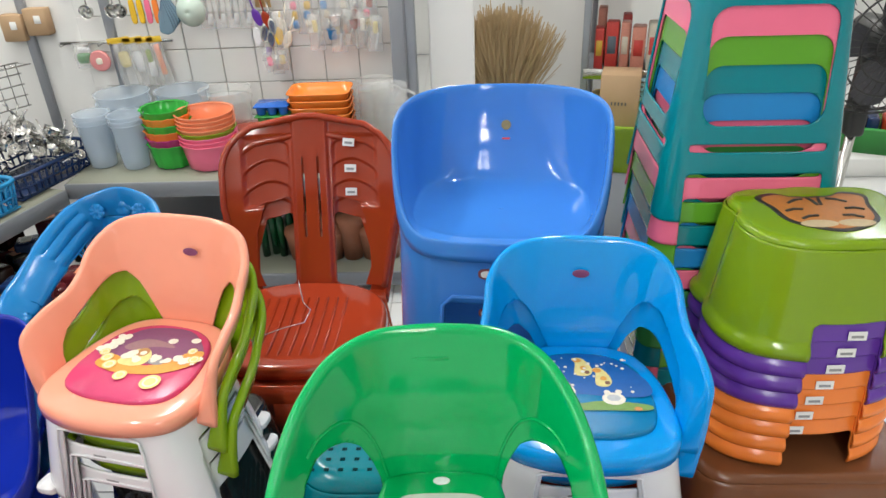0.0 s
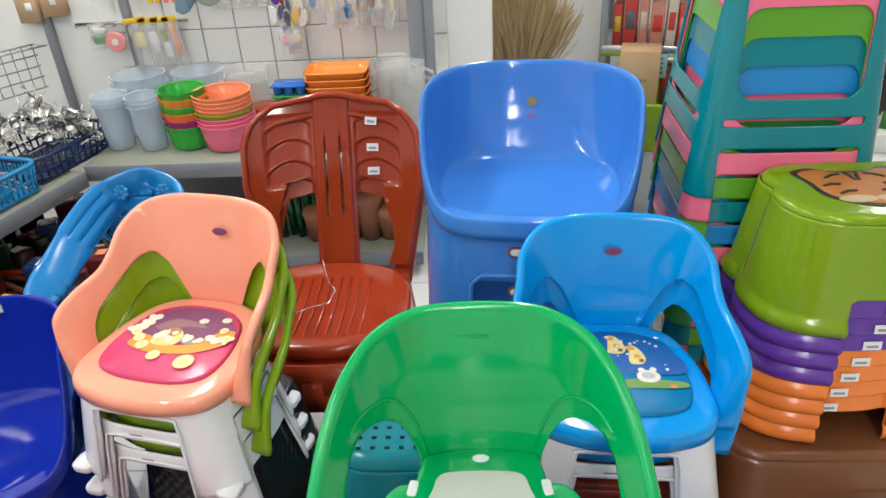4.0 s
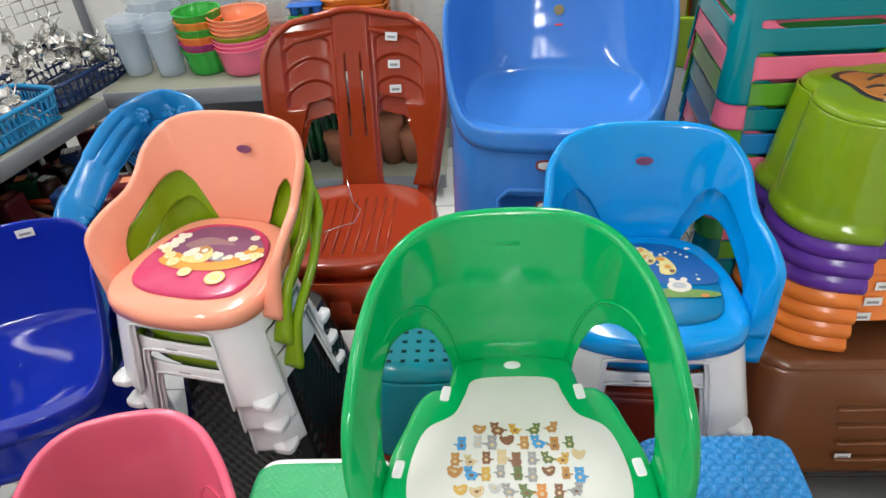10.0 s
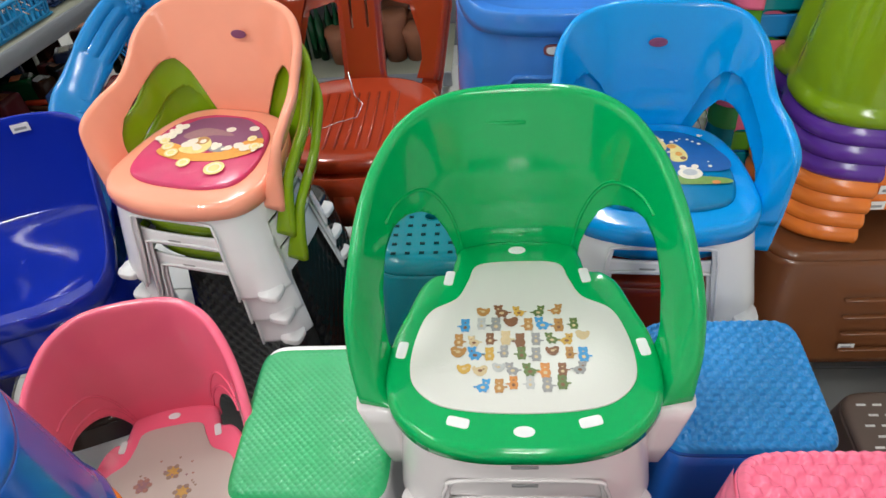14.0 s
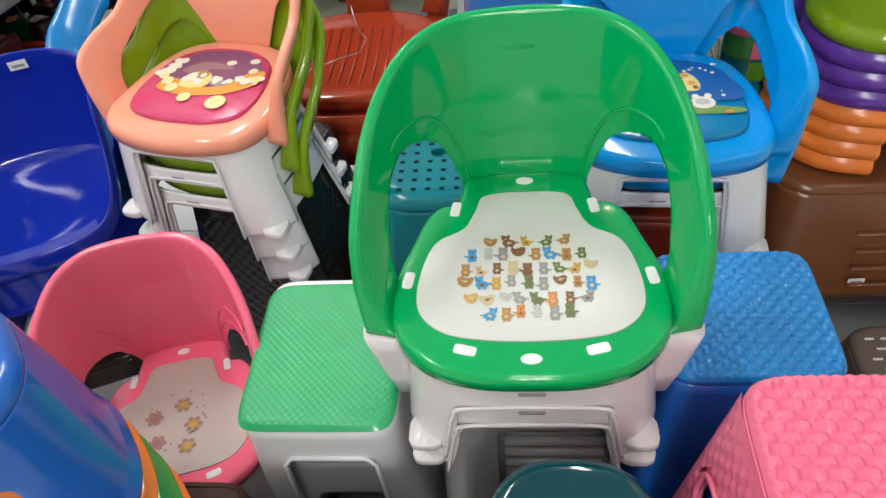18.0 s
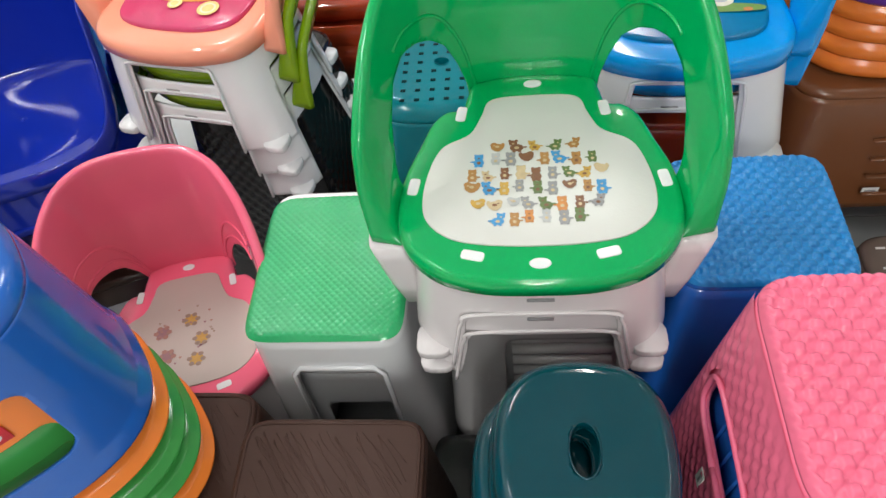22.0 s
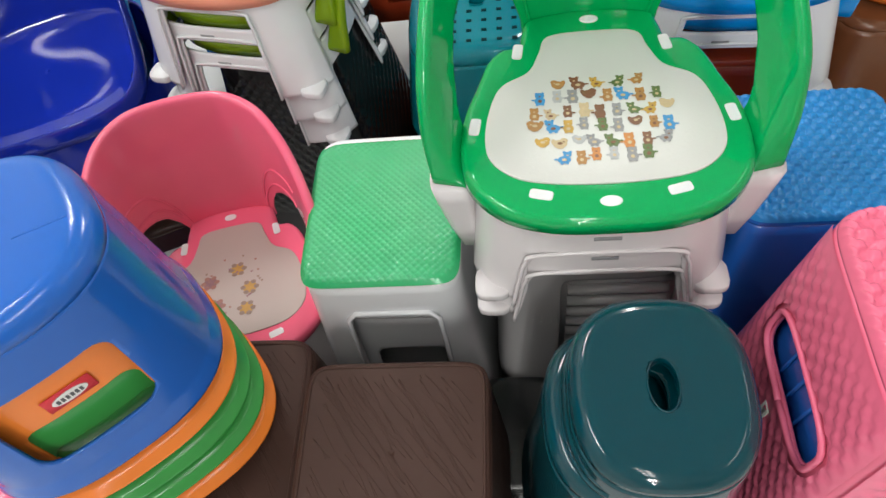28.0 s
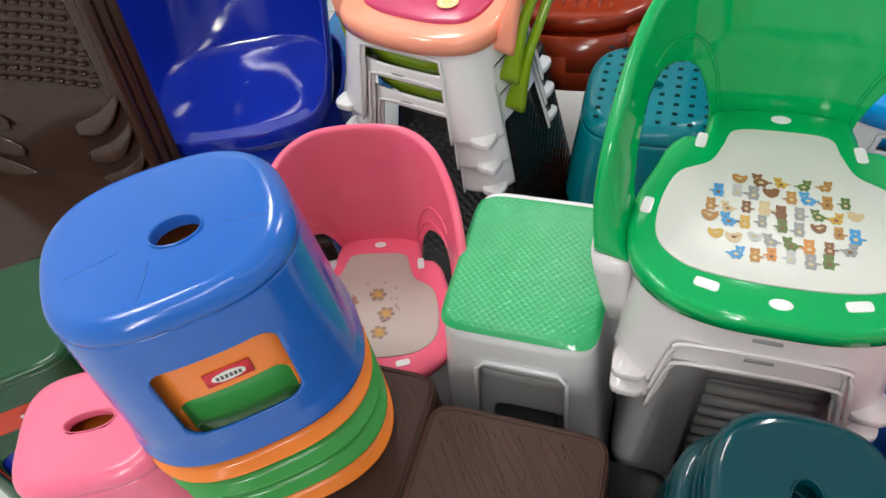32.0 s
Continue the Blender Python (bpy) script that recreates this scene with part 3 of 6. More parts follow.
def baby_chair_square(at, shell_mat, pad_mat, label, group, patches=(), full=True, logo=None, logo_x=0.0):
    """Child's chair with a squarish back, sweeping arms and a padded print; seat 0.22 m over its feet."""
    H = 0.250
    ch = thing("baby_chair", at, label, "chair", group)
    spans = [(0, (0, 0.138, 0.225), (0, 0.184, 0.456)), (0.20, (0.062, 0.135, 0.225), (0.078, 0.180, 0.454)), (0.36, (0.106, 0.118, 0.225), (0.132, 0.161, 0.441)),
             (0.48, (0.130, 0.085, 0.225), (0.159, 0.124, 0.412)), (0.58, (0.140, 0.05, 0.225), (0.164, 0.085, 0.377)), (0.68, (0.147, 0.01, 0.225), (0.170, 0.045, 0.352)),
             (0.80, (0.152, -0.04, 0.225), (0.181, -0.020, 0.340)), (0.89, (0.154, -0.068, 0.225), (0.186, -0.070, 0.318)), (0.95, (0.153, -0.082, 0.222), (0.186, -0.086, 0.270)), (1.0, (0.150, -0.090, 0.205), (0.181, -0.090, 0.198))]
    opening = [(0.19, -0.2), (0.195, 0.05), (0.25, 0.26), (0.30, 0.44), (0.36, 0.56), (0.43, 0.60), (0.50, 0.61), (0.58, 0.65), (0.66, 0.65), (0.72, 0.59), (0.755, 0.45), (0.77, 0.3), (0.77, -0.2)]
    arm_shell(ch, "backrest", shell_mat, spans, opening, thick=0.005, lip=0.0085, drop_list=((0, 0.012), (0.6, 0.014), (0.8, 0.025), (1, 0.020)))
    right = [(0.0, -0.170), (0.07, -0.163), (0.13, -0.138), (0.156, -0.09), (0.154, -0.02), (0.140, 0.05), (0.110, 0.11), (0.06, 0.138), (0.0, 0.142)]
    k_ = 1.0 if full else 0.832
    seat = part("seat", slab(smooth_outline(mirror([(x * k_, y * k_) for x, y in right]), 5), H - 0.030, H, 0.014, 0.003), shell_mat, ch)
    if full:
        rp = [(0.0, -0.118), (0.06, -0.114), (0.105, -0.094), (0.120, -0.05), (0.116, 0.01), (0.098, 0.065), (0.055, 0.098), (0.0, 0.106)]
        pad = part("seat_pad", slab(smooth_outline(mirror(rp), 5), H - 0.006, H + 0.006, 0.006, -0.002), pad_mat, seat, "glossy printed seat pad")
        for ctrl, m, dz in patches:
            bm = bmesh.new()
            bm.faces.new([bm.verts.new((x, y, H + 0.0085 + dz)) for x, y in smooth_outline(ctrl, 4)])
            part("print_patch", bm, m, pad, smooth=False)
    if logo:
        part("maker_mark", slab(plan(0.016, 0.008, 2, 24), 0, 0.0015, 0.0006), logo, ch, "oval maker mark without lettering", at=face_pose((logo_x, 0.158, H + 0.150), (0, -1, 0.18)))
    base = baby_base(ch, 0.045, H - 0.065, 0.150, 0.120, 0.186, 0.148, 0.092, 0.157, WHITE, yc=-0.034)
    part("maker_mark", box(0.026, 0.0015, 0.005, (-0.02, -0.1568, 0.214), 0.0006, 1), FADED, base, "small grey raised maker mark")
    return ch


def tub_chair(at, material, label, group="", scale=1.0, opening=True):
    """A one-piece moulded tub chair: a broad rounded back flowing into low arms and a seat, on a skirt."""
    ch = thing("tub_chair", at, label, "chair", group)
    H, a = 0.42 * scale, 0.204 * scale

    def wall(u, v):
        # from the seat's middle out over the seat, up the wall and over the rim
        w = 2 * math.pi * u - math.pi / 2
        c, s = math.cos(w), math.sin(w)
        e = 2 / (2.75 if s > 0 else 3.0)
        px, py = math.copysign(abs(c) ** e, c), math.copysign(abs(s) ** e, s)
        back = 0.5 + 0.5 * py
        arm = max(0.0, min(1.0, (back - 0.04) / 0.42))
        rise = 0.181 * scale * (arm * arm * (3 - 2 * arm))
        if v < 0.42:
            k = v / 0.42
            return Vector((a * 0.88 * k * px, a * (0.80 if py < 0 else 0.64) * k * py, H - 0.015 * scale * (1 - k ** 4)))
        if v < 0.86:
            k = (v - 0.42) / 0.44
            q = math.sin(k * math.pi / 2)
            spread = 0.88 + 0.09 * q + 0.03 * k
            return Vector((a * spread * px, a * (0.80 + 0.16 * q if py < 0 else 0.64 + 0.24 * q + 0.14 * k) * py, H + rise * k ** 1.25))
        k = (v - 0.86) / 0.14
        g = math.sin(k * math.pi)
        out = 1.0 + 0.055 * math.sin(k * math.pi / 2) + 0.008 * k
        return Vector((a * out * px, a * (1.02 if py > 0 else 0.96) * (1 + 0.055 * math.sin(k * math.pi / 2)) * py, H + rise + 0.016 * scale * g - 0.03 * scale * k * k))

    part("seat_shell", shell(wall, 112, 52, None, True), material, ch, thick=0.004)
    top, foot = plan(a * 1.03, a * 0.95, 2.9, 96), plan(a * 1.10, a * 0.98, 3.2, 96)

    def skirt(u, v):
        (x0, y0), (x1, y1) = ring_at(top, u), ring_at(foot, u)
        return Vector((x0 + (x1 - x0) * v, y0 + (y1 - y0) * v, (H - 0.012) * (1 - v)))

    def cut(u, v):
        p = skirt(u, v)
        if p.y < 0 and abs(p.y) > abs(p.x) * 0.6:
            return sd_poly(p.x, p.z, [(-0.10 * scale, -0.1), (0.10 * scale, -0.1), (0.085 * scale, 0.27 * scale), (-0.085 * scale, 0.27 * scale)], 0.02)
        return 1.0

    part("skirt", shell(skirt, 96, 26, cut, True), material, ch, thick=0.004)
    # raised band round the front opening
    pts = [(-0.115 * scale, 0.02), (-0.105 * scale, 0.285 * scale), (-0.085 * scale, 0.305 * scale), (0.085 * scale, 0.305 * scale), (0.105 * scale, 0.285 * scale), (0.115 * scale, 0.02)]
    part("opening_rim", rod([(x, -a * (0.975 - 0.03 * z / H), z) for x, z in pts], 0.005 * scale, 8), material, ch)
    return ch


def recolour(ob, m, only=None):
    """Give a copy and its parts a colour of their own, on the shared meshes."""
    for o in (ob, *ob.children_recursive):
        if o.type == "MESH" and (only is None or o.name.split(".")[0] in only):
            o.material_slots[0].link = "OBJECT"
            o.material_slots[0].material = m
    return ob


def weave_top(parent, a, b, n, z, material, rows=11, depth=0.0046):
    """A raised seat of interlocking zigzag strands, closed by a ribbed border."""
    N = 150

    def fn(u, v):
        x, y = (2 * u - 1) * a, (2 * v - 1) * b
        # squeeze the square grid into the rounded square
        k = max(abs(x) / a, abs(y) / b)
        if k > 1e-6:
            r = (abs(x / a) ** n + abs(y / b) ** n) ** (1 / n)
            x, y = x * k / r, y * k / r
        px, py = x / a * rows * 0.5, y / b * rows * 0.5
        wx, wy = px + 0.20 * math.sin(2 * math.pi * py), py + 0.20 * math.sin(2 * math.pi * px)
        p, q = (wx + wy) % 1.0, (wx - wy) % 1.0
        d = min(p, 1 - p, q, 1 - q)
        h = depth * (0.15 + 0.85 * min(1.0, d / 0.16) ** 0.6) * (0.8 + 0.2 * math.sin(math.pi * p))
        edge = 1 - k
        if edge < 0.07:
            h = depth * (0.7 + 0.3 * math.sin((x / a + y / b) * 60)) * min(1.0, edge / 0.03)
            h -= 0.004 * (1 - edge / 0.07) ** 2
        return Vector((x, y, z + h))

    return part("woven_seat", shell(fn, N, N), material, parent, "raised basket-weave moulding")


def dimple_top(parent, a, b, n, z, material):
    """A softly crowned seat covered with small square studs."""
    def fn(u, v):
        x, y = (2 * u - 1) * a, (2 * v - 1) * b
        k = max(abs(x) / a, abs(y) / b)
        if k > 1e-6:
            r = (abs(x / a) ** n + abs(y / b) ** n) ** (1 / n)
            x, y = x * k / r, y * k / r
        p, q = (x + y) * 300, (x - y) * 300
        h = 0.0011 * abs(math.sin(p) * math.sin(q)) ** 0.6 if k < 0.96 else 0.0
        return Vector((x, y, z + h + 0.005 * (1 - (x / a) ** 2) * (1 - k ** 6) - 0.006 * (max(0, k - 0.90) / 0.10) ** 2))

    return part("dimpled_seat", shell(fn, 190, 210), material, parent, "soft green dimpled seat")


def side_pattern(parent, a0, b0, a1, b1, n, h, z0, z1, sides, material, openings=()):
    """Basket-weave ribs on the walls of a woven stool, one sheet a side."""
    for side in sides:
        def fn(u, v, side=side):
            z = z0 + (z1 - z0) * v
            k = 1 - z / h
            a, b = a0 + (a1 - a0) * k, b0 + (b1 - b0) * k
            w = (2 * u - 1) * 0.88
            px, py = u * 10, v * 14
            wx, wy = px + 0.20 * math.sin(2 * math.pi * py), py + 0.20 * math.sin(2 * math.pi * px)
            p, q = (wx + wy) % 1.0, (wx - wy) % 1.0
            e = min(p, 1 - p, q, 1 - q)
            d = 0.0024 * min(1.0, e / 0.16) ** 0.6 * min(1.0, 12 * min(u, 1 - u, v, 1 - v))
            d -= 0.0012 * (1 - min(1.0, 14 * min(u, 1 - u, v, 1 - v)))
            bulge = 1 - abs(w) ** n / n
            if side in (0, 2):
                s = -1 if side == 0 else 1
                return Vector((w * a, s * (b * bulge + d), z))
            s = 1 if side == 1 else -1
            return Vector((s * (a * bulge + d), w * b, z))

        def cut(u, v, side=side):
            p = fn(u, v)
            d = 1.0
            for sd, mid, hw, z, hh, r in openings:
                if sd == side:
                    d = min(d, sd_box((p.x if side in (0, 2) else p.y) - mid, p.z - z, hw + 0.012, hh + 0.012, r + 0.01))
            return d

        part("woven_panel", shell(fn, 96, 120, cut), material, parent)


# ---- the shop: floor, walls, ceiling ----
def structure(name, bm, material, label, category, smooth=False):
    return tagged(part(name, bm, material, None, smooth=smooth), label, category, kind="structure")


ROOM_L, ROOM_R, ROOM_F, ROOM_B, ROOM_H = -2.15, 4.6, -9.0, 6.2, 3.0
floor = structure("floor", box(ROOM_R - ROOM_L, ROOM_B - ROOM_F, 0.05, ((ROOM_L + ROOM_R) / 2, (ROOM_B + ROOM_F) / 2, -0.029)), GROUT, "white glazed floor tiles with grey joints", "floor")
structure("ceiling", box(ROOM_R - ROOM_L, ROOM_B - ROOM_F, 0.06, ((ROOM_L + ROOM_R) / 2, (ROOM_B + ROOM_F) / 2, ROOM_H + 0.03)), WALLWHITE, "plain white painted ceiling", "ceiling")
structure("wall_west", box(0.12, ROOM_B - ROOM_F, ROOM_H, (ROOM_L - 0.06, (ROOM_B + ROOM_F) / 2, ROOM_H / 2)), WALLWHITE, "white painted wall behind the side shelf", "wall")
structure("wall_east", box(0.12, ROOM_B - ROOM_F, ROOM_H, (ROOM_R + 0.06, (ROOM_B + ROOM_F) / 2, ROOM_H / 2)), WALLWHITE, "white painted wall", "wall")
structure("wall_south", box(ROOM_R - ROOM_L, 0.12, ROOM_H, ((ROOM_L + ROOM_R) / 2, ROOM_F - 0.06, ROOM_H / 2)), WALLWHITE, "white painted wall", "wall")
structure("wall_north", box(ROOM_R - ROOM_L, 0.12, ROOM_H, ((ROOM_L + ROOM_R) / 2, ROOM_B + 0.06, ROOM_H / 2)), WALLWHITE, "white painted wall at the far end", "wall")
tile_wall = structure("wall_tiled", box(1.95, 0.10, ROOM_H, (-1.175, 2.866, ROOM_H / 2)), GROUT, "wall of square white glazed tiles with grey joints", "wall")
structure("pillar", box(0.175, 0.40, ROOM_H, (-0.002, 2.95, ROOM_H / 2), 0.006, 2), WALLWHITE, "square white painted pillar", "pillar")
structure("wall_plain", box(0.728, 0.008, ROOM_H, (-1.784, 2.8115, ROOM_H / 2)), WALLWHITE, "plain white painted stretch of wall beside the tiles", "wall")


# ---- the chairs and stools, in the middle of the shop floor ----
PAD_WHITE = mat("white seat print", (0.66, 0.66, 0.63), 0.33, grain=300.0, vary=0.04)
GREY_PRINT = mat("pale grey seat print", (0.50, 0.42, 0.38), 0.4, grain=300.0, vary=0.06)
MAGENTA_PAD = mat("magenta printed pad", (0.62, 0.05, 0.16), 0.2, grain=200.0, vary=0.2, wear=14.0)
BLUE_PAD = mat("blue printed pad", (0.0, 0.19, 0.42), 0.2, grain=200.0, vary=0.35, wear=14.0)
PLUM = print_mat("plum", (0.20, 0.05, 0.14))
AMBER = print_mat("amber", (0.75, 0.33, 0.04))
IVORY = print_mat("ivory", (0.80, 0.74, 0.62))
BUTTER = print_mat("butter", (0.78, 0.66, 0.25))
TURF = print_mat("turf", (0.16, 0.30, 0.05))
DEEPBLUE = print_mat("deep blue", (0.0, 0.10, 0.38))


def disc(x, y, r, k=1.0, n=8):
    return [(x + r * math.cos(2 * math.pi * i / n), y + r * k * math.sin(2 * math.pi * i / n)) for i in range(n)]


PEACH_PRINT = [([(-0.105, 0.0), (-0.075, 0.055), (-0.04, 0.085), (0.04, 0.09), (0.095, 0.045), (0.108, 0.0), (0.06, -0.015), (0.0, -0.02), (-0.06, -0.015)], PLUM, 0.0),
               ([(-0.06, 0.022), (-0.03, 0.050), (0.02, 0.046), (0.04, 0.034), (0.0, 0.030), (-0.04, 0.012)], MATS["print mauve"], 0.0002),
               ([(-0.085, -0.035), (-0.065, -0.006), (-0.02, -0.022), (0.02, -0.024), (0.055, 0.0), (0.075, 0.026), (0.103, 0.034), (0.106, 0.0), (0.075, -0.03), (0.03, -0.048), (-0.04, -0.052)], AMBER, 0.0004),
               ([(-0.045, -0.022), (-0.03, 0.014), (-0.005, 0.020), (0.012, 0.0), (0.008, -0.024), (-0.02, -0.032)], BUTTER, 0.0007), (disc(-0.012, 0.010, 0.013), MATS["print tan"], 0.0009),
               (disc(0.030, -0.010, 0.017, 0.6), MATS["print grey"], 0.0010), (disc(0.026, 0.052, 0.010, 0.8), IVORY, 0.0010), (disc(0.070, 0.062, 0.010, 0.8), IVORY, 0.0010)]
foam = random.Random(21)
for i in range(34):
    t_ = i / 33
    x_, y_ = -0.095 + 0.06 * t_ if i < 14 else -0.05 + 0.15 * (t_ - 0.40) / 0.6, 0.062 * math.sin(t_ * 7) if i < 14 else -0.012 + 0.03 * (t_ - 0.4)
    PEACH_PRINT.append((disc(x_ + foam.uniform(-0.012, 0.012), y_ * 0.7 + foam.uniform(-0.012, 0.012), foam.uniform(0.004, 0.010)), IVORY, 0.0011 + 0.00002 * i))
for x_, y_, r_ in ((0.055, -0.066, 0.019), (-0.012, -0.060, 0.013), (-0.052, -0.036, 0.013), (-0.070, -0.018, 0.012), (-0.085, -0.004, 0.010), (0.098, 0.008, 0.011), (0.082, 0.030, 0.009)):
    PEACH_PRINT += [(disc(x_, y_, r_, n=12), BUTTER, 0.0019), (disc(x_, y_, r_ * 0.72, n=10), IVORY, 0.0020), (disc(x_, y_, r_ * 0.55, n=10), BUTTER, 0.0021)]
BLUE_PRINT = [([(-0.11, 0.03), (-0.05, 0.09), (0.05, 0.09), (0.11, 0.03), (0.114, -0.015), (0.05, -0.022), (0.0, -0.018), (-0.05, -0.022), (-0.114, -0.015)], DEEPBLUE, 0.0),
              ([(-0.10, -0.036), (-0.03, -0.046), (0.03, -0.034), (0.106, -0.040), (0.106, -0.054), (0.03, -0.058), (-0.03, -0.060), (-0.10, -0.054)], TURF, 0.0004)]
for x_, y_, k_ in ((0.0, 0.058, 1.0), (0.034, 0.030, 0.9)):
    BLUE_PRINT += [([(x_ - 0.012 * k_, y_ - 0.022), (x_ - 0.010 * k_, y_ + 0.010), (x_ - 0.016 * k_, y_ + 0.022), (x_, y_ + 0.026), (x_ + 0.014 * k_, y_ + 0.010), (x_ + 0.020 * k_, y_ - 0.012), (x_ + 0.010 * k_, y_ - 0.026)], BUTTER, 0.0008),
                   (disc(x_ - 0.006, y_ + 0.018, 0.008, 0.8), AMBER, 0.0010), (disc(x_ + 0.004, y_ - 0.004, 0.006), AMBER, 0.0010), (disc(x_ + 0.010, y_ - 0.016, 0.005), MATS["print brown"], 0.0010)]
BLUE_PRINT += [(disc(-0.032, -0.012, 0.018), IVORY, 0.0009), (disc(-0.032, 0.004, 0.015, 0.5), MATS["print grey"], 0.0011), (disc(-0.038, -0.012, 0.004), MATS["print grey"], 0.0012), (disc(-0.026, -0.012, 0.004), MATS["print grey"], 0.0012),
               (disc(-0.030, -0.036, 0.012, 0.8), MATS["print rose"], 0.0012), (disc(0.050, -0.028, 0.020, 0.8, 12), IVORY, 0.0009), (disc(0.050, -0.026, 0.012, 0.7), MATS["print silver"], 0.0011), (disc(0.040, -0.012, 0.006), IVORY, 0.0012),
               (disc(0.060, -0.010, 0.006), IVORY, 0.0012), (disc(0.088, -0.052, 0.007, 0.7), MATS["print orange"], 0.0012)]
for i in range(26):
    r_ = random.Random(i)
    BLUE_PRINT.append((disc(r_.uniform(-0.07, 0.09), r_.uniform(-0.01, 0.085), r_.uniform(0.0015, 0.004), n=6), IVORY, 0.0014))


def stool(name, at, label, group="", **k):
    ob = thing(name, at, label, "stool", group)
    stool_parts(ob, **k)
    return ob


green_chair = baby_chair_round(pose(0.0, 0.56, 0.54), GREEN, PAD_WHITE, "glossy green child's chair with a white printed seat", "child chairs", ANIMALS, 4, (5, 8, 9, 9, 8, 6), 1.0, 1.0)
part("embossed_mark", box(0.052, 0.001, 0.008, bevel=0.0004, seg=1), GREEN, green_chair, at=pose(-0.012, 0.1747, 0.352, 6, 0, 0))
pink_chair = baby_chair_round(pose(-0.530, 0.515, 0.280, 0, 0, 13) @ Matrix.Scale(0.86, 4), PINK, GREY_PRINT, "pink child's chair with a pale grey printed seat", "child chairs", PASTEL, 9, (), 1.2, 0.62)
stool("square_stool", pose(-0.53, 0.515, 0.0, 0, 0, 13), "white square stool carrying the pink chair", a0=0.11, b0=0.11, a1=0.13, b1=0.13, n=6.0, h=0.279, material=WHITE_SOFT)

under = thing("step_stool", pose(0.0, 0.56, 0.500), "white plastic stool base nested under the green chair", "stool")
b_ = baby_base(under, 0.0, 0.165, 0.140, 0.125, 0.160, 0.142, 0.098, 0.092, WHITE_SOFT, yc=-0.020)
part("maker_mark", box(0.030, 0.0015, 0.006, (0, -0.1500, 0.124), 0.0006, 1), FADED, b_, "small grey raised maker mark")
# White plastic darkened to grey: the chair's shade is put into the colour.
SHADED_WHITE = plastic("shaded white plastic", (0.40, 0.39, 0.39), 0.4)
ribbed = thing("ribbed_stool", pose(0.0, 0.56, 0.212), "white stool with a ribbed front panel, greyed for its shade under the green chair", "stool")
stool_parts(ribbed, 0.118, 0.118, 0.140, 0.140, 6.0, 0.358, SHADED_WHITE, openings=[(0, 0.03, 0.075, 0.18, 0.13, 0.015)])
part("rib_backing", box(0.17, 0.006, 0.29, (0.03, -0.108, 0.18), 0.002, 1), SHADED_WHITE, ribbed, "recessed panel")
for i in range(9):
    part("rib", rod([(-0.035, -0.113, 0.065 + 0.030 * i), (0.095, -0.113, 0.065 + 0.030 * i)], 0.0085, 10), SHADED_WHITE, ribbed)
# Invented black block; stands in for the darkness below the ribbed stool.
stool("square_stool", pose(0.0, 0.56, 0.0), "black stand-in for the dark gap under the ribbed stool", a0=0.125, b0=0.125, a1=0.145, b1=0.145, n=6.0, h=0.211, material=BLACK)

peach_chair = baby_chair_square(pose(-0.525, 0.992, 0.468, 0, 0, -13) @ Matrix.Scale(0.93, 4), PEACH, MAGENTA_PAD, "peach child's chair with a magenta printed seat pad", "child chairs",
                                PEACH_PRINT, logo=PLUM, logo_x=0.03)
for i in (1, 2):
    baby_chair_square(pose(-0.525 + 0.006 * i, 0.992, 0.468 - 0.057 * i, 0, 0, -13) @ Matrix.Scale(0.93, 4), LIME, MAGENTA_PAD,
                      "lime green child's chair nested under the peach one", "child chairs", full=False)
black_stool = stool("woven_stool", pose(-0.49, 1.01, 0.0, 0, 0, -10), "black woven plastic stool under the peach chairs", a0=0.115, b0=0.115, a1=0.20, b1=0.18, n=6.0, h=0.53, material=BLACK)
side_pattern(black_stool, 0.117, 0.117, 0.202, 0.182, 6.0, 0.50, 0.12, 0.49, (0, 1), BLACK)
azure_chair = baby_chair_square(pose(0.228, 0.93, 0.437, 0, 0, -4) @ Matrix.Scale(0.93, 4), AZURE, BLUE_PAD, "bright blue child's chair with a blue printed seat pad", "child chairs",
                                BLUE_PRINT, logo=PLUM)
azure_low = baby_chair_square(pose(0.229, 0.932, 0.383, 0, 0, -4) @ Matrix.Scale(0.93, 4), AZURE, BLUE_PAD, "bright blue child's chair nested under another", "child chairs", full=False)
stool("square_stool", pose(0.227, 0.94, 0.0, 0, 0, -4), "red brown square stool under the bright blue chairs", a0=0.105, b0=0.105, a1=0.14, b1=0.14, n=6.0, h=0.50, material=BROWNRED)

# tub chairs
top_tub = tub_chair(pose(0.115, 1.355, 0.40, 0, 0, -6), CORNFLOWER, "cornflower blue moulded tub chair on top of a stack", "blue tub chairs")
for z_ in (0.360, 0.272):
    part("maker_mark", slab(plan(0.021, 0.0115, 3, 28), 0, 0.002, 0.0008), print_mat("maroon rim", (0.22, 0.05, 0.06)), top_tub, "small oval maker sticker without lettering", at=face_pose((-0.013, -0.1950 - (0.42 - z_) * 0.014, z_), (0, -1, 0.015)))
    part("maker_oval", slab(plan(0.016, 0.0075, 3, 24), 0.0012, 0.0026, 0.0004), STICKER, top_tub, at=face_pose((-0.013, -0.1950 - (0.42 - z_) * 0.014, z_), (0, -1, 0.015)))
part("foil_sticker", slab(plan(0.011, 0.011, 2, 20), 0, 0.001, 0.0005), print_mat("gold foil", (0.25, 0.20, 0.08)), top_tub, "round gold sticker", at=face_pose((0.0, 0.1855, 0.525), (0, -1, 0.33)))
part("red_sticker", box(0.017, 0.004, 0.001), print_mat("red sticker", (0.7, 0.03, 0.05)), top_tub, "small red sticker", smooth=False, at=face_pose((0.0, 0.1745, 0.497), (0, -1, 0.40)))
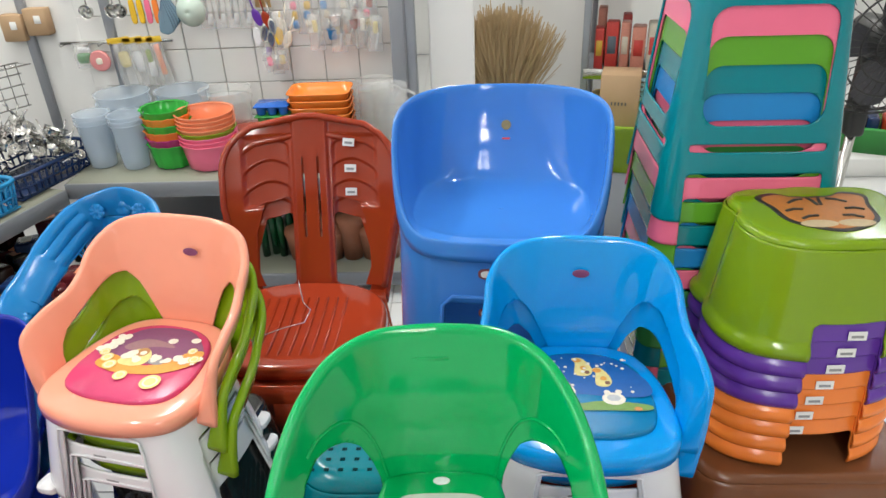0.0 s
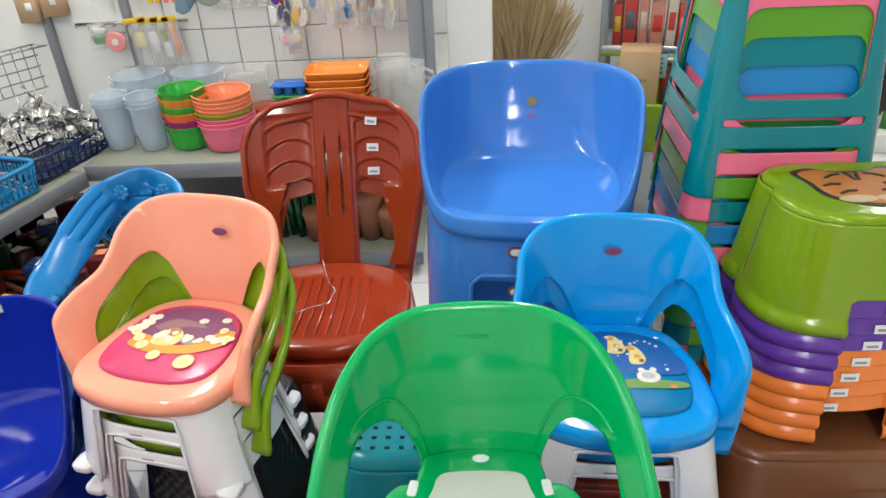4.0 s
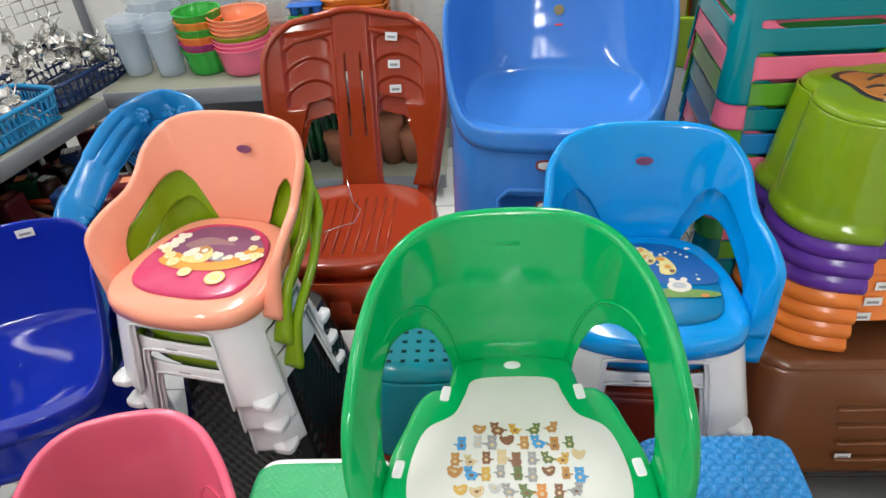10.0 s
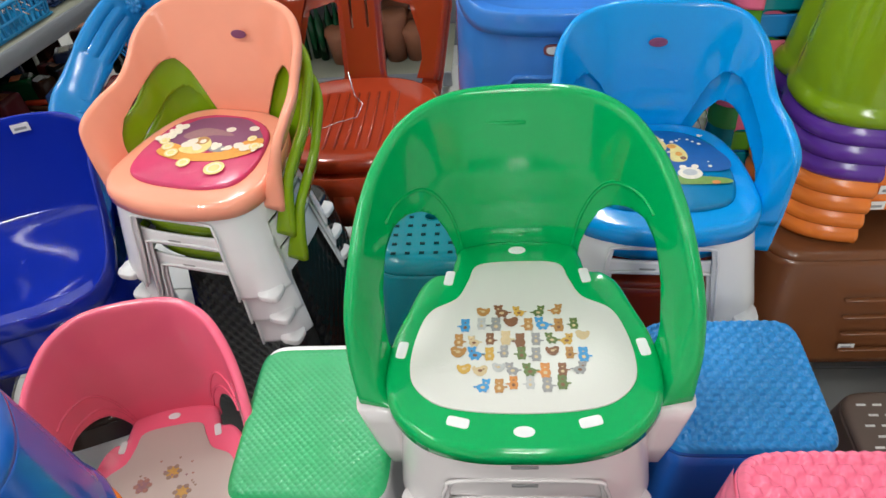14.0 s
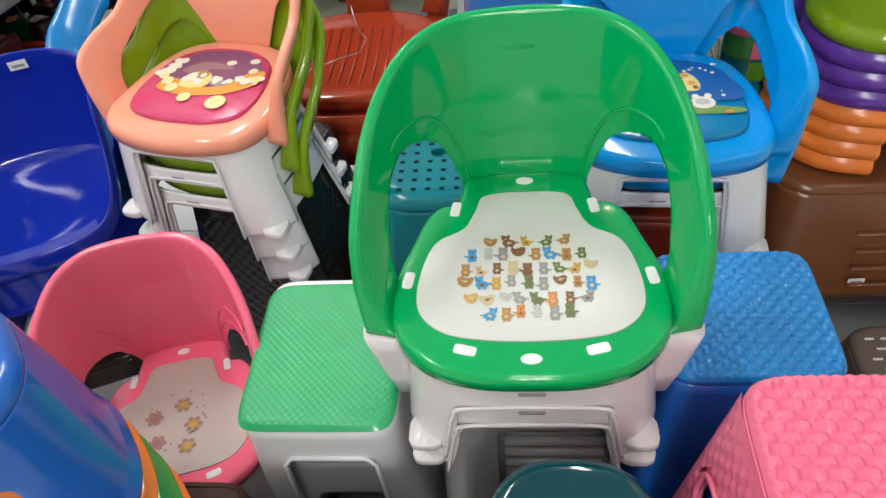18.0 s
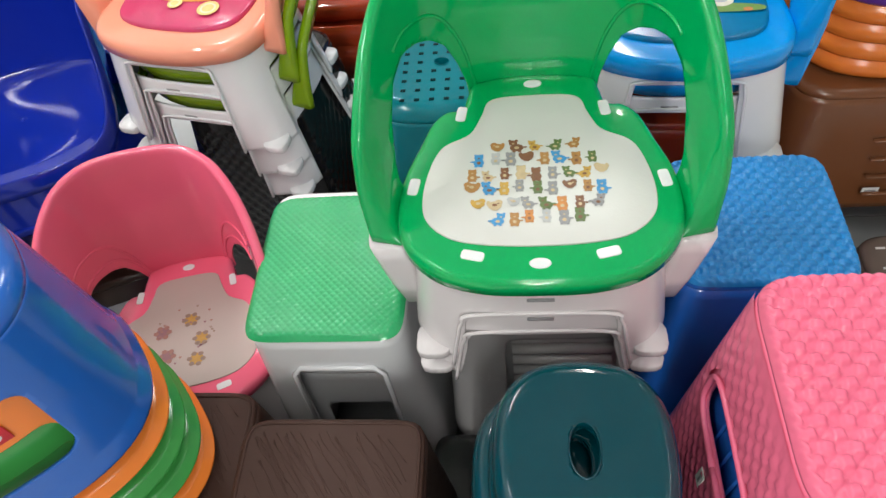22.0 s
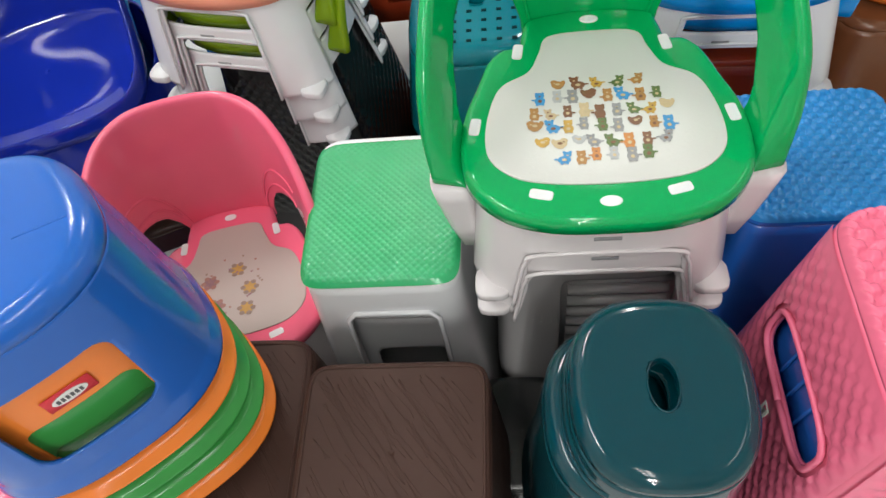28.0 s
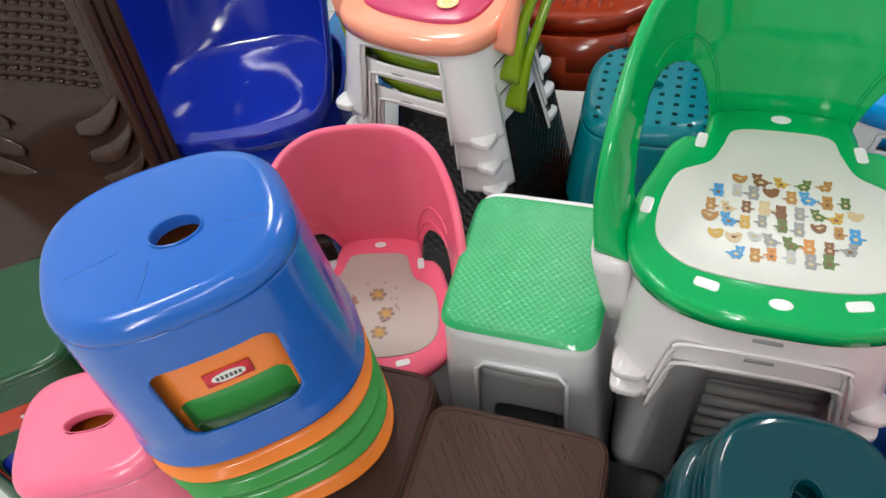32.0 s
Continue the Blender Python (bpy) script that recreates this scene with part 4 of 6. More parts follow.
stool("square_stool", pose(0.115, 1.36, 0.0, 0, 0, -6), "cornflower blue square stool under the tub chair", a0=0.20, b0=0.175, a1=0.235, b1=0.205, n=4.0, h=0.52, material=CORNFLOWER)
royal_tub = tub_chair(pose(-0.985, 0.98, 0.05, 0, 0, 22), ROYAL, "royal blue moulded tub chair", "tub chairs")
label_bars(royal_tub, face_pose((0.06, 0.196, 0.590), (0, -1, 0.1)), 0.035, 0.018)
stool("square_stool", pose(-0.985, 0.98, 0.0, 0, 0, 22), "low dark stool under the royal blue chair", a0=0.12, b0=0.12, a1=0.14, b1=0.14, n=6.0, h=0.049, material=DARKBROWN)

# square and woven stools in front
gs = thing("square_stool", pose(-0.276, 0.55, 0.11), "white plastic stool with a dimpled green seat", "stool")
stool_parts(gs, 0.103, 0.124, 0.134, 0.157, 8.0, 0.446, WHITE, openings=[(0, 0.008, 0.062, 0.185, 0.185, 0.02)], edge=0.008)
dimple_top(gs, 0.1055, 0.1215, 9.0, 0.4475, GREENTOP).location.y = -0.0045
part("arch_rim", rod([(-0.070 + 0.008, -0.157, 0.03), (-0.062 + 0.008, -0.133, 0.365), (-0.05 + 0.008, -0.131, 0.378), (0.05 + 0.008, -0.131, 0.378), (0.062 + 0.008, -0.133, 0.365), (0.07 + 0.008, -0.157, 0.03)], 0.004, 6), WHITE, gs)
gs2 = stool("square_stool", pose(-0.27, 0.55, 0.0), "white plastic stool nested under the green-seated one", a0=0.096, b0=0.114, a1=0.133, b1=0.150, n=5.0, h=0.45, material=WHITE, openings=[(0, 0.008, 0.055, 0.17, 0.185, 0.02)])


def wood_grain_top(parent, a, z, seed):
    """Slanting moulded grain lines on a flat seat, each a thin ridge."""
    rnd = random.Random(seed)
    bm = bmesh.new()
    for i in range(80):
        x0, y0 = rnd.uniform(-a, a), rnd.uniform(-a, a)
        ln = rnd.uniform(0.06, 0.20)
        pts = []
        for k in range(12):
            t = k / 11 - 0.5
            x, y = x0 + ln * t * 0.60 + 0.003 * math.sin(7 * t + i), y0 - ln * t * 0.80
            if abs(x) < a * 0.90 and abs(y) < a * 0.90:
                pts.append((x, y, z - 0.0007))
        if len(pts) < 3:
            continue
        bm = join(bm, rod(pts, 0.0007, 4))
    loop = plan(a * 0.99, a * 0.99, 12, 96)
    part("edge_bead", rod([(x, y, z - 0.0008) for x, y in loop + loop[:1]], 0.0022, 6), BROWN, parent)
    tagged(part("grain_relief", bm, BROWN, parent, "moulded wood-grain lines"), kind="stuff")


for x_, y_, z_, a_, l_ in ((-0.248, 0.22, 0.08, 0.112, "taupe brown square stool with a wood-grain seat"), (-0.50, 0.27, 0.02, 0.125, "taupe brown square stool under the oval stools")):
    ob = stool("square_stool", pose(x_, y_, z_), l_, "brown stools", a0=a_, b0=a_, a1=a_ + 0.022, b1=a_ + 0.022, n=9.0, h=0.45, material=BROWN, edge=0.006)
    wood_grain_top(ob, a_ * 0.95, 0.4505, 5)
stool("square_stool", pose(-0.248, 0.22, 0.0), "taupe brown square stool nested below another", "brown stools", a0=0.108, b0=0.108, a1=0.130, b1=0.130, n=9.0, h=0.45, material=BROWN)
for i, dz in enumerate((0.0, -0.032, -0.062)):
    stool("oval_stool", pose(0.035 - 0.006 * i * i, 0.245, 0.365 + dz), "dark teal oval stool with a hand hole", "teal stools", a0=0.088, b0=0.098, a1=0.112, b1=0.122, n=2.6, h=0.30, material=DARKTEAL,
          seat_holes=[(0, 0, 0.014, 0.026, 0.0139)], edge=0.02, rim=0.02)
# Added support, made dark and wide so the floor gap beside it looks black.
stool("square_stool", pose(0.035, 0.245, 0.0), "unseen dark support under the teal stools, widened to darken the floor gap", a0=0.125, b0=0.115, a1=0.145, b1=0.13, n=6.0, h=0.302, material=DARKBROWN)
# Made-up filler: its black replaces the shade in this gap.
stool("square_stool", pose(-0.105, 0.330, 0.0), "black filler block for the dark gap between the brown and teal stools", a0=0.060, b0=0.090, a1=0.070, b1=0.10, n=6.0, h=0.26, material=BLACK)

WOVEN = dict(a0=0.112, b0=0.113, a1=0.145, b1=0.146, n=7.0, h=0.45, edge=0.010)
WOV_OPEN = [(s, -0.004, 0.076, 0.288, 0.035, 0.022) for s in (0, 1, 2, 3)]
pw = stool("woven_stool", pose(0.308, 0.277, 0.287), "candy pink plastic stool with a woven-look seat", "woven stools", material=HOTPINK, openings=WOV_OPEN, rows=40, count=128, **WOVEN)
weave_top(pw, 0.111, 0.112, 7.0, 0.4490, HOTPINK, rows=10, depth=0.0065)
side_pattern(pw, 0.1135, 0.1145, 0.1465, 0.1475, 7.0, 0.45, 0.02, 0.435, (0, 3), HOTPINK, WOV_OPEN)
for s in range(4):
    rim = [(-0.004 + 0.080 * x, 0.288 + 0.039 * y) for x, y in plan(1, 1, 4, 40)]
    k = 0.033 / 0.45
    pts = []
    for h_, z_ in rim + rim[:1]:
        r_ = 0.1125 + k * (0.45 - z_) + 0.0015
        pts.append(((h_, -r_, z_), (r_, h_, z_), (h_, r_, z_), (-r_, h_, z_))[s])
    part("opening_rim", rod(pts, 0.004, 6), HOTPINK, pw)
label_bars(pw, face_pose((-0.1325, 0.0, 0.205), (-1, 0, 0.07), (0, 1, 0)), 0.03, 0.014)
sw = stool("woven_stool", pose(0.303, 0.28, 0.21), "blue plastic stool nested under the pink one", "woven stools", material=STOOLBLUE, a0=0.100, b0=0.100, a1=0.133, b1=0.133, n=8.0, h=0.45)
for i in range(3):
    part("rib", rod([(-0.104, -0.03 + 0.03 * i, 0.40), (-0.127, -0.03 + 0.03 * i, 0.12)], 0.0022, 6), STOOLBLUE, sw)
bw = stool("woven_stool", pose(0.272, 0.57, 0.15), "sky blue plastic stool with a woven-look seat", "woven stools", material=STOOLBLUE, a0=0.104, b0=0.102, a1=0.135, b1=0.135, n=8.0, h=0.446)
weave_top(bw, 0.104, 0.102, 8.0, 0.446, SKY)
stool("square_stool", pose(0.272, 0.57, 0.0), "royal blue square stool nested under the woven one", a0=0.10, b0=0.10, a1=0.135, b1=0.135, n=8.0, h=0.45, material=ROYAL)
stool("square_stool", pose(0.303, 0.28, 0.0), "dark blue square stool under the woven stools", a0=0.09, b0=0.09, a1=0.125, b1=0.125, n=8.0, h=0.45, material=ROYAL)

# stack of oval stools
oval = stool("oval_stool", pose(-0.554, 0.281, 0.658, 0, 0, 39), "blue oval stool with a hand hole, on top of a stack", "stack of oval stools", a0=0.118, b0=0.100, a1=0.133, b1=0.120, n=2.7, h=0.22, material=STOOLBLUE,
             seat_holes=[(0.012, -0.010, 0.0235, 0.0165, 0.0164)], openings=[(s, 0.0, 0.060, 0.100, 0.052, 0.018) for s in (0, 2)], edge=0.022, count=128, rows=56, flare=0.025)
for x0, y0, x1, y1 in ((-0.09, -0.02, -0.04, -0.012), (-0.03, -0.075, -0.015, -0.035), (0.05, -0.02, 0.095, -0.03)):
    part("seat_crease", rod([(x0, y0, 0.2190), ((x0 + x1) / 2, (y0 + y1) / 2, 0.2196), (x1, y1, 0.2190)], 0.0014, 8), STOOLBLUE, oval)
for i, (m, l) in enumerate(((ORANGE, "orange"), (KELLY, "leaf green"), (KELLY, "leaf green"), (ORANGE, "orange")), 1):
    ob = stool("oval_stool", pose(-0.558 + 0.001 * i, 0.281, 0.658 - 0.043 * i, 0, 0, 39), l + " oval stool nested in a stack", "stack of oval stools", a0=0.108, b0=0.090, a1=0.119, b1=0.106, n=2.7, h=0.22, material=m,
               openings=[(0, 0.0, 0.056, 0.090, 0.036, 0.018)], edge=0.022, count=128, rows=100, flare=0.165, band=0.012, seat_holes=[(0.012, -0.010, 0.0235, 0.0165, 0.0164)])
    if i == 1:
        tag = part("maker_tag", box(0.046, 0.0016, 0.020, bevel=0.0006, seg=1), print_mat("red sticker", (0.7, 0.03, 0.05)), ob, "red tag with a white oval", at=pose(0.004, -0.0955, 0.146, -5, 0, 0))
        part("tag_oval", slab(plan(0.017, 0.0065, 2, 24), 0, 0.001, 0.0004), STICKER, tag, at=face_pose((0, -0.001, 0), (0, -1, 0)))
        for k in range(6):
            part("tag_print", box(0.0028, 0.0006, 0.005, (-0.011 + 0.0044 * k, -0.0022, 0)), INK, tag, smooth=False)

# stack of tall stools
tall = stool("tall_stool", pose(0.567, 1.365, 0.842, 0, 0, -2), "teal tall square stool on top of a stack", "stack of tall stools", a0=0.122, b0=0.122, a1=0.171, b1=0.171, n=8.0, h=0.505, material=TEAL,
             openings=[(s, 0, 0.104, 0.280, 0.100, 0.032) for s in range(4)] + [(s, 0, 0.120, 0.140, 0.0075, 0.005) for s in range(4)] + [(s, 0, 0.122, 0.0, 0.093, 0.012) for s in range(4)], rows=92, count=160)
for i in range(1, 18):
    m, l = ((HOTPINK, "pink"), (GRASS, "grass green"), (TEAL, "teal"), (SKY, "blue"), (HOTPINK, "pink"), (KELLY, "green"), (TEAL, "teal"))[(i - 1) % 7]
    tagged(recolour(copy_thing(tall, pose(0.567, 1.365, 0.842 - 0.049 * i, 0, 0, -2)), m), l + " tall square stool nested in a stack")

# stack of animal-head stools on a big brown stool
def lobes(u, z):
    return 0.03 * max(0.0, math.cos(6 * math.pi * u)) ** 2


def ears(x, y):
    """Two ear bumps at the back corners with a notch beside each."""
    a = math.degrees(math.atan2(y, abs(x)))
    return 1 + 0.09 * math.exp(-((a - 38) / 15) ** 2) - 0.07 * math.exp(-((a - 12) / 8) ** 2) - 0.05 * math.exp(-((a - 68) / 12) ** 2)


TIGER = thing("kids_stool", pose(0.645, 1.10, 0.695), "lime green child's stool with a printed tiger-like seat patch", "stool", "stack of animal stools")
stool_parts(TIGER, 0.146, 0.112, 0.172, 0.135, 2.7, 0.213, LIME, openings=[(0, 0.02, 0.062, 0.0, 0.072, 0.012), (2, 0.02, 0.062, 0.0, 0.072, 0.012)], count=128, rows=40, rim=0.03, flute=lobes, edge=0.014, shape=ears)
for i in range(1, 8):
    m, l = (PURPLE, "purple") if i < 4 else (ORANGE, "orange")
    ob = tagged(recolour(copy_thing(TIGER, pose(0.645, 1.10, 0.695 - 0.034 * i)), m), l + " child's stool nested in a stack")
    label_bars(ob, face_pose((0.040 - 0.010 * i, -0.1315, 0.084), (0, -1, 0.12)), 0.030, 0.016)
fur = [(-0.085, 0.02), (-0.095, 0.06), (-0.06, 0.075), (-0.03, 0.06), (0.03, 0.06), (0.06, 0.075), (0.095, 0.06), (0.085, 0.02), (0.07, -0.04), (0.0, -0.075), (-0.07, -0.04)]
patch = part("seat_patch", slab(smooth_outline(list(reversed(fur)), 5), 0.2120, 0.2145, 0.001), print_mat("dark fur", (0.03, 0.025, 0.02)), TIGER, "printed animal-face patch")
part("patch_face", slab(smooth_outline([(x * 0.9, y * 0.88) for x, y in reversed(fur)], 5), 0.2135, 0.2152, 0.0005), print_mat("fur orange", (0.55, 0.20, 0.04)), patch)
for x0, y0, x1, y1 in ((-0.05, 0.03, -0.02, 0.045), (0.05, 0.03, 0.02, 0.045), (-0.065, 0.0, -0.035, 0.005), (0.065, 0.0, 0.035, 0.005), (-0.01, 0.05, -0.003, 0.02), (0.01, 0.05, 0.003, 0.02), (-0.05, -0.03, -0.02, -0.02), (0.05, -0.03, 0.02, -0.02)):
    part("patch_stripe", rod([(x0, y0, 0.2148), ((x0 + x1) / 2, (y0 + y1) / 2 + 0.004, 0.2152), (x1, y1, 0.2148)], 0.003, 6), MATS["print dark fur"], patch)
for sx in (-0.03, 0.03):
    part("patch_muzzle", slab([(sx + 0.03 * x, -0.048 + 0.013 * y) for x, y in plan(1, 1, 2, 20)], 0.2145, 0.2158, 0.0005), MATS["print cream"], patch)
big = stool("large_stool", pose(0.66, 1.13, 0.0), "large milk-chocolate brown stool with stepped sides", a0=0.205, b0=0.19, a1=0.25, b1=0.255, n=7.0, h=0.452, material=BOXBROWN, openings=[(0, 0, 0.14, 0.10, 0.09, 0.02)], edge=0.016, rows=30)
for i in range(4):
    part("side_step", box(0.16 - 0.01 * i, 0.010, 0.004, (0.02, -0.215 - 0.0065 * i, 0.36 - 0.04 * i), 0.0015, 1), BOXBROWN, big)
label_bars(big, face_pose((-0.03, -0.2305, 0.245), (0, -1, 0.14)), 0.03, 0.012)


# ---- further seats round the middle ----
def slat_chair(at, material, label, group, stickers=True):
    """An adult stacking chair: arched back with a middle splat, two stepped side panels over cut-outs, a ribbed round seat."""
    ch = thing("plastic_chair", at, label, "chair", group)
    W, Z0, Z1 = 0.223, 0.42, 0.838

    def back(u, v):
        z = Z0 + (Z1 - Z0) * v
        k = max(0.0, (v - 0.64) / 0.36)
        half = (0.186 + 0.042 * min(1.0, v / 0.5)) * max(0.0, 1 - k ** 3.0) ** 0.42 if k < 1 else 0.0
        half = max(half, 0.02)
        x = (2 * u - 1) * half
        y = 0.19 + 0.16 * v + 0.035 * (1 - (x / W) ** 2)
        q = abs(x)
        if 0.055 < q < 0.180 and 0.47 < v < 0.90:
            side = min(1.0, (q - 0.055) / 0.010, (0.180 - q) / 0.012)
            fall = min(1.0, (v - 0.47) / 0.02, (0.90 - v) / 0.03)
            step = (v * 8.0 + 14.0 * (q - 0.11) ** 2 / 0.11) % 1.0
            y += side * fall * (0.004 + 0.009 * min(step, (1.0 - step) * 6.0))
        elif q < 0.05:
            y -= 0.008 * min(1.0, (0.05 - q) / 0.008)
        return Vector((x, y, z))

    def cut(u, v):
        p = back(u, v)
        x, z = abs(p.x), p.z
        hole = sd_poly(x, z, [(0.066, Z0 + 0.012), (0.125, Z0 + 0.008), (0.140, Z0 + 0.05), (0.138, Z0 + 0.13), (0.118, Z0 + 0.195), (0.066, Z0 + 0.205)], 0.012)
        slots = min(sd_box(x - 0.020, z - 0.640, 0.0035, 0.100, 0.003), 1.0)
        return min(hole, slots)

    part("backrest", shell(back, 170, 150, cut), material, ch, thick=0.005)
    rim = [tuple(back(0.0, k / 20)) for k in range(21)] + [tuple(back(1.0, 1 - k / 20)) for k in range(21)]
    part("back_rim", rod([(x * 1.0, y - 0.001, z) for x, y, z in rim], 0.009, 8), material, ch)
    out = [(0.21 * x, 0.01 + 0.185 * y) for x, y in plan(1, 1, 2.5, 72)]
    seat = part("seat", slab(out, 0.415, 0.445, 0.014, 0.012), material, ch)
    for i in range(9):
        x = -0.10 + 0.025 * i
        part("seat_rib", rod([(x, -0.12, 0.4385), (x, 0.0, 0.434), (x, 0.12, 0.4385)], 0.004, 6), material, seat)
    part("apron", loft([[(0.205 * x, 0.2 * y, 0.42) for x, y in plan(1, 1, 2.7, 60)], [(0.212 * x, 0.207 * y, 0.34) for x, y in plan(1, 1, 3, 60)]]), material, ch, thick=0.004)
    for sx in (-1, 1):
        for sy in (-1, 1):
            rings = [[(sx * (0.165 + 0.04 * (1 - z / 0.42)) + 0.026 * x, sy * (0.16 + 0.04 * (1 - z / 0.42)) + 0.026 * y, z) for x, y in plan(1, 1, 3.2, 20)] for z in (0.42, 0.2, 0.0)]
            part("leg", loft(rings, True, True), material, ch)
    if stickers:
        for x, z, tilt in ((0.105, 0.775, -8), (0.107, 0.712, -4), (0.107, 0.655, -3)):
            v = (z - Z0) / (Z1 - Z0)
            label_bars(ch, face_pose((x, 0.19 + 0.16 * v + 0.018, z), (0.1, -1, 0.33)) @ pose(0, 0, 0, 0, 0, tilt), 0.030, 0.020)
    return ch


slat_chair(pose(-0.368, 1.400, 0.045), BROWNRED, "glossy red brown plastic chair on top of a stack", "red brown chairs")
for i_ in (1,):
    slat_chair(pose(-0.368, 1.396, 0.0), BROWNRED, "glossy red brown plastic chair nested in a stack", "red brown chairs", False)
wire = thing("binding_wire", pose(-0.37, 1.40, 0.485), "thin wire tied round the red brown chair", "wire")
part("strand", rod([(-0.10, -0.06, 0.0), (-0.03, -0.03, 0.012), (0.015, 0.0, 0.006), (0.03, 0.02, 0.03), (0.012, 0.03, 0.045), (0.0, 0.06, 0.09)], 0.0012, 6), STEEL, wire)


def carved_chair(at, material):
    """An armchair whose carved arched back sweeps down into broad arms."""
    ch = thing("carved_armchair", at, "bright blue plastic armchair with a carved arched back", "chair")
    half = [(0.163, -0.345, 0.40), (0.164, -0.348, 0.52), (0.166, -0.335, 0.61), (0.164, -0.295, 0.652), (0.158, -0.24, 0.672), (0.152, -0.16, 0.700), (0.130, -0.09, 0.735), (0.094, -0.035, 0.764), (0.045, -0.01, 0.780)]
    spine = [(-x, y, z) for x, y, z in half] + [(0.0, 0.0, 0.786)] + list(reversed(half))
    pts = []
    n = len(spine)
    for i in range(n - 1):
        p0, p1, p2, p3 = spine[max(0, i - 1)], spine[i], spine[i + 1], spine[min(n - 1, i + 2)]
        for j in range(8):
            t = j / 8
            pts.append(Vector([0.5 * (2 * b + (c - a) * t + (2 * a - 5 * b + 4 * c - d) * t * t + (3 * b - a - 3 * c + d) * t ** 3) for a, b, c, d in zip(p0, p1, p2, p3)]))
    m = len(pts)

    def band(u, v):
        f = u * (m - 1)
        i = min(int(f), m - 2)
        p = pts[i].lerp(pts[i + 1], f - i)
        d = (pts[i + 1] - pts[i]).normalized()
        mid = abs(2 * u - 1)
        wide = 0.036 + 0.055 * max(0.0, 1 - mid * 1.2) ** 0.45 + 0.003 * math.sin(u * 46)
        inward = Vector((-p.x, 0.03, 0.52 - p.z))
        inward = (inward - d * inward.dot(d)).normalized()
        face = d.cross(inward).normalized()
        if face.y > 0:
            face = -face
        relief = 0.006 * math.sin(v * math.pi) ** 0.5
        c = 2 * math.pi
        relief += 0.0035 * max(0.0, math.sin(u * c * 9)) * math.sin(v * math.pi) * (1 if mid < 0.45 else 0.1)
        relief += 0.003 * math.sin(v * c * 3.0) * (1 if 0.25 < mid < 0.45 else 0.0)
        return p + inward * (wide * v) + face * relief

    part("back_arch", shell(band, 220, 24), material, ch, thick=0.012)
    for x, z, r in ((0.0, 0.745, 0.026), (-0.052, 0.738, 0.018), (0.052, 0.738, 0.018), (-0.098, 0.708, 0.020), (0.098, 0.708, 0.020)):
        angles = [2 * math.pi * k / 64 for k in range(64)]
        bm = loft([[(r * s * (1 + 0.12 * s * abs(math.sin(4 * a))) * math.cos(a), r * s * (1 + 0.12 * s * abs(math.sin(4 * a))) * math.sin(a), h + 0.0025 * s * abs(math.sin(4 * a))) for a in angles]
                   for s, h in ((1.0, -0.001), (0.9, 0.003), (0.65, 0.004), (0.4, 0.002), (0.3, 0.004), (0.1, 0.006))], False, True)
        part("rosette", bm, material, ch, "carved flower", at=face_pose((x, -0.012 - 0.5 * abs(x), z), (0, -1, 0.25)))
    for sx in (-1, 1):
        for k in range(4):
            rr = 0.014 + 0.009 * k
            part("scroll", rod([(sx * 0.085 + rr * math.cos(t * 0.5), -0.05, 0.645 + rr * math.sin(t * 0.5)) for t in range(13)], 0.0022, 6), material, ch)

    def splat(u, v):
        x = (2 * u - 1) * (0.07 + 0.05 * v)
        return Vector((x, -0.03 - 0.02 * (1 - v), 0.39 + 0.33 * v))

    def fret(u, v):
        p = splat(u, v)
        return min(sd_box(abs(p.x) - 0.05, p.z - 0.62, 0.022, 0.035, 0.018), sd_box(abs(p.x) - 0.045, p.z - 0.52, 0.02, 0.03, 0.016), sd_box(p.x, p.z - 0.69, 0.018, 0.016, 0.015))

    part("back_splat", shell(splat, 60, 70, fret), material, ch, thick=0.010)
    part("seat", slab(plan(0.155, 0.19, 3.2, 64), 0.355, 0.39, 0.014, 0.01), material, ch, at=pose(0, -0.20, 0))
    for sx in (-1, 1):
        for y in (-0.38, -0.02):
            part("leg", loft([[(sx * (0.125 + 0.03 * (1 - z / 0.36)) + 0.020 * a, y + 0.024 * b, z) for a, b in plan(1, 1, 3, 16)] for z in (0.36, 0.2, 0.0)], True, True), material, ch)
    return ch


carved_chair(pose(-0.80, 1.565, 0.0), plastic("carved blue plastic", (0.008, 0.20, 0.52), 0.3))


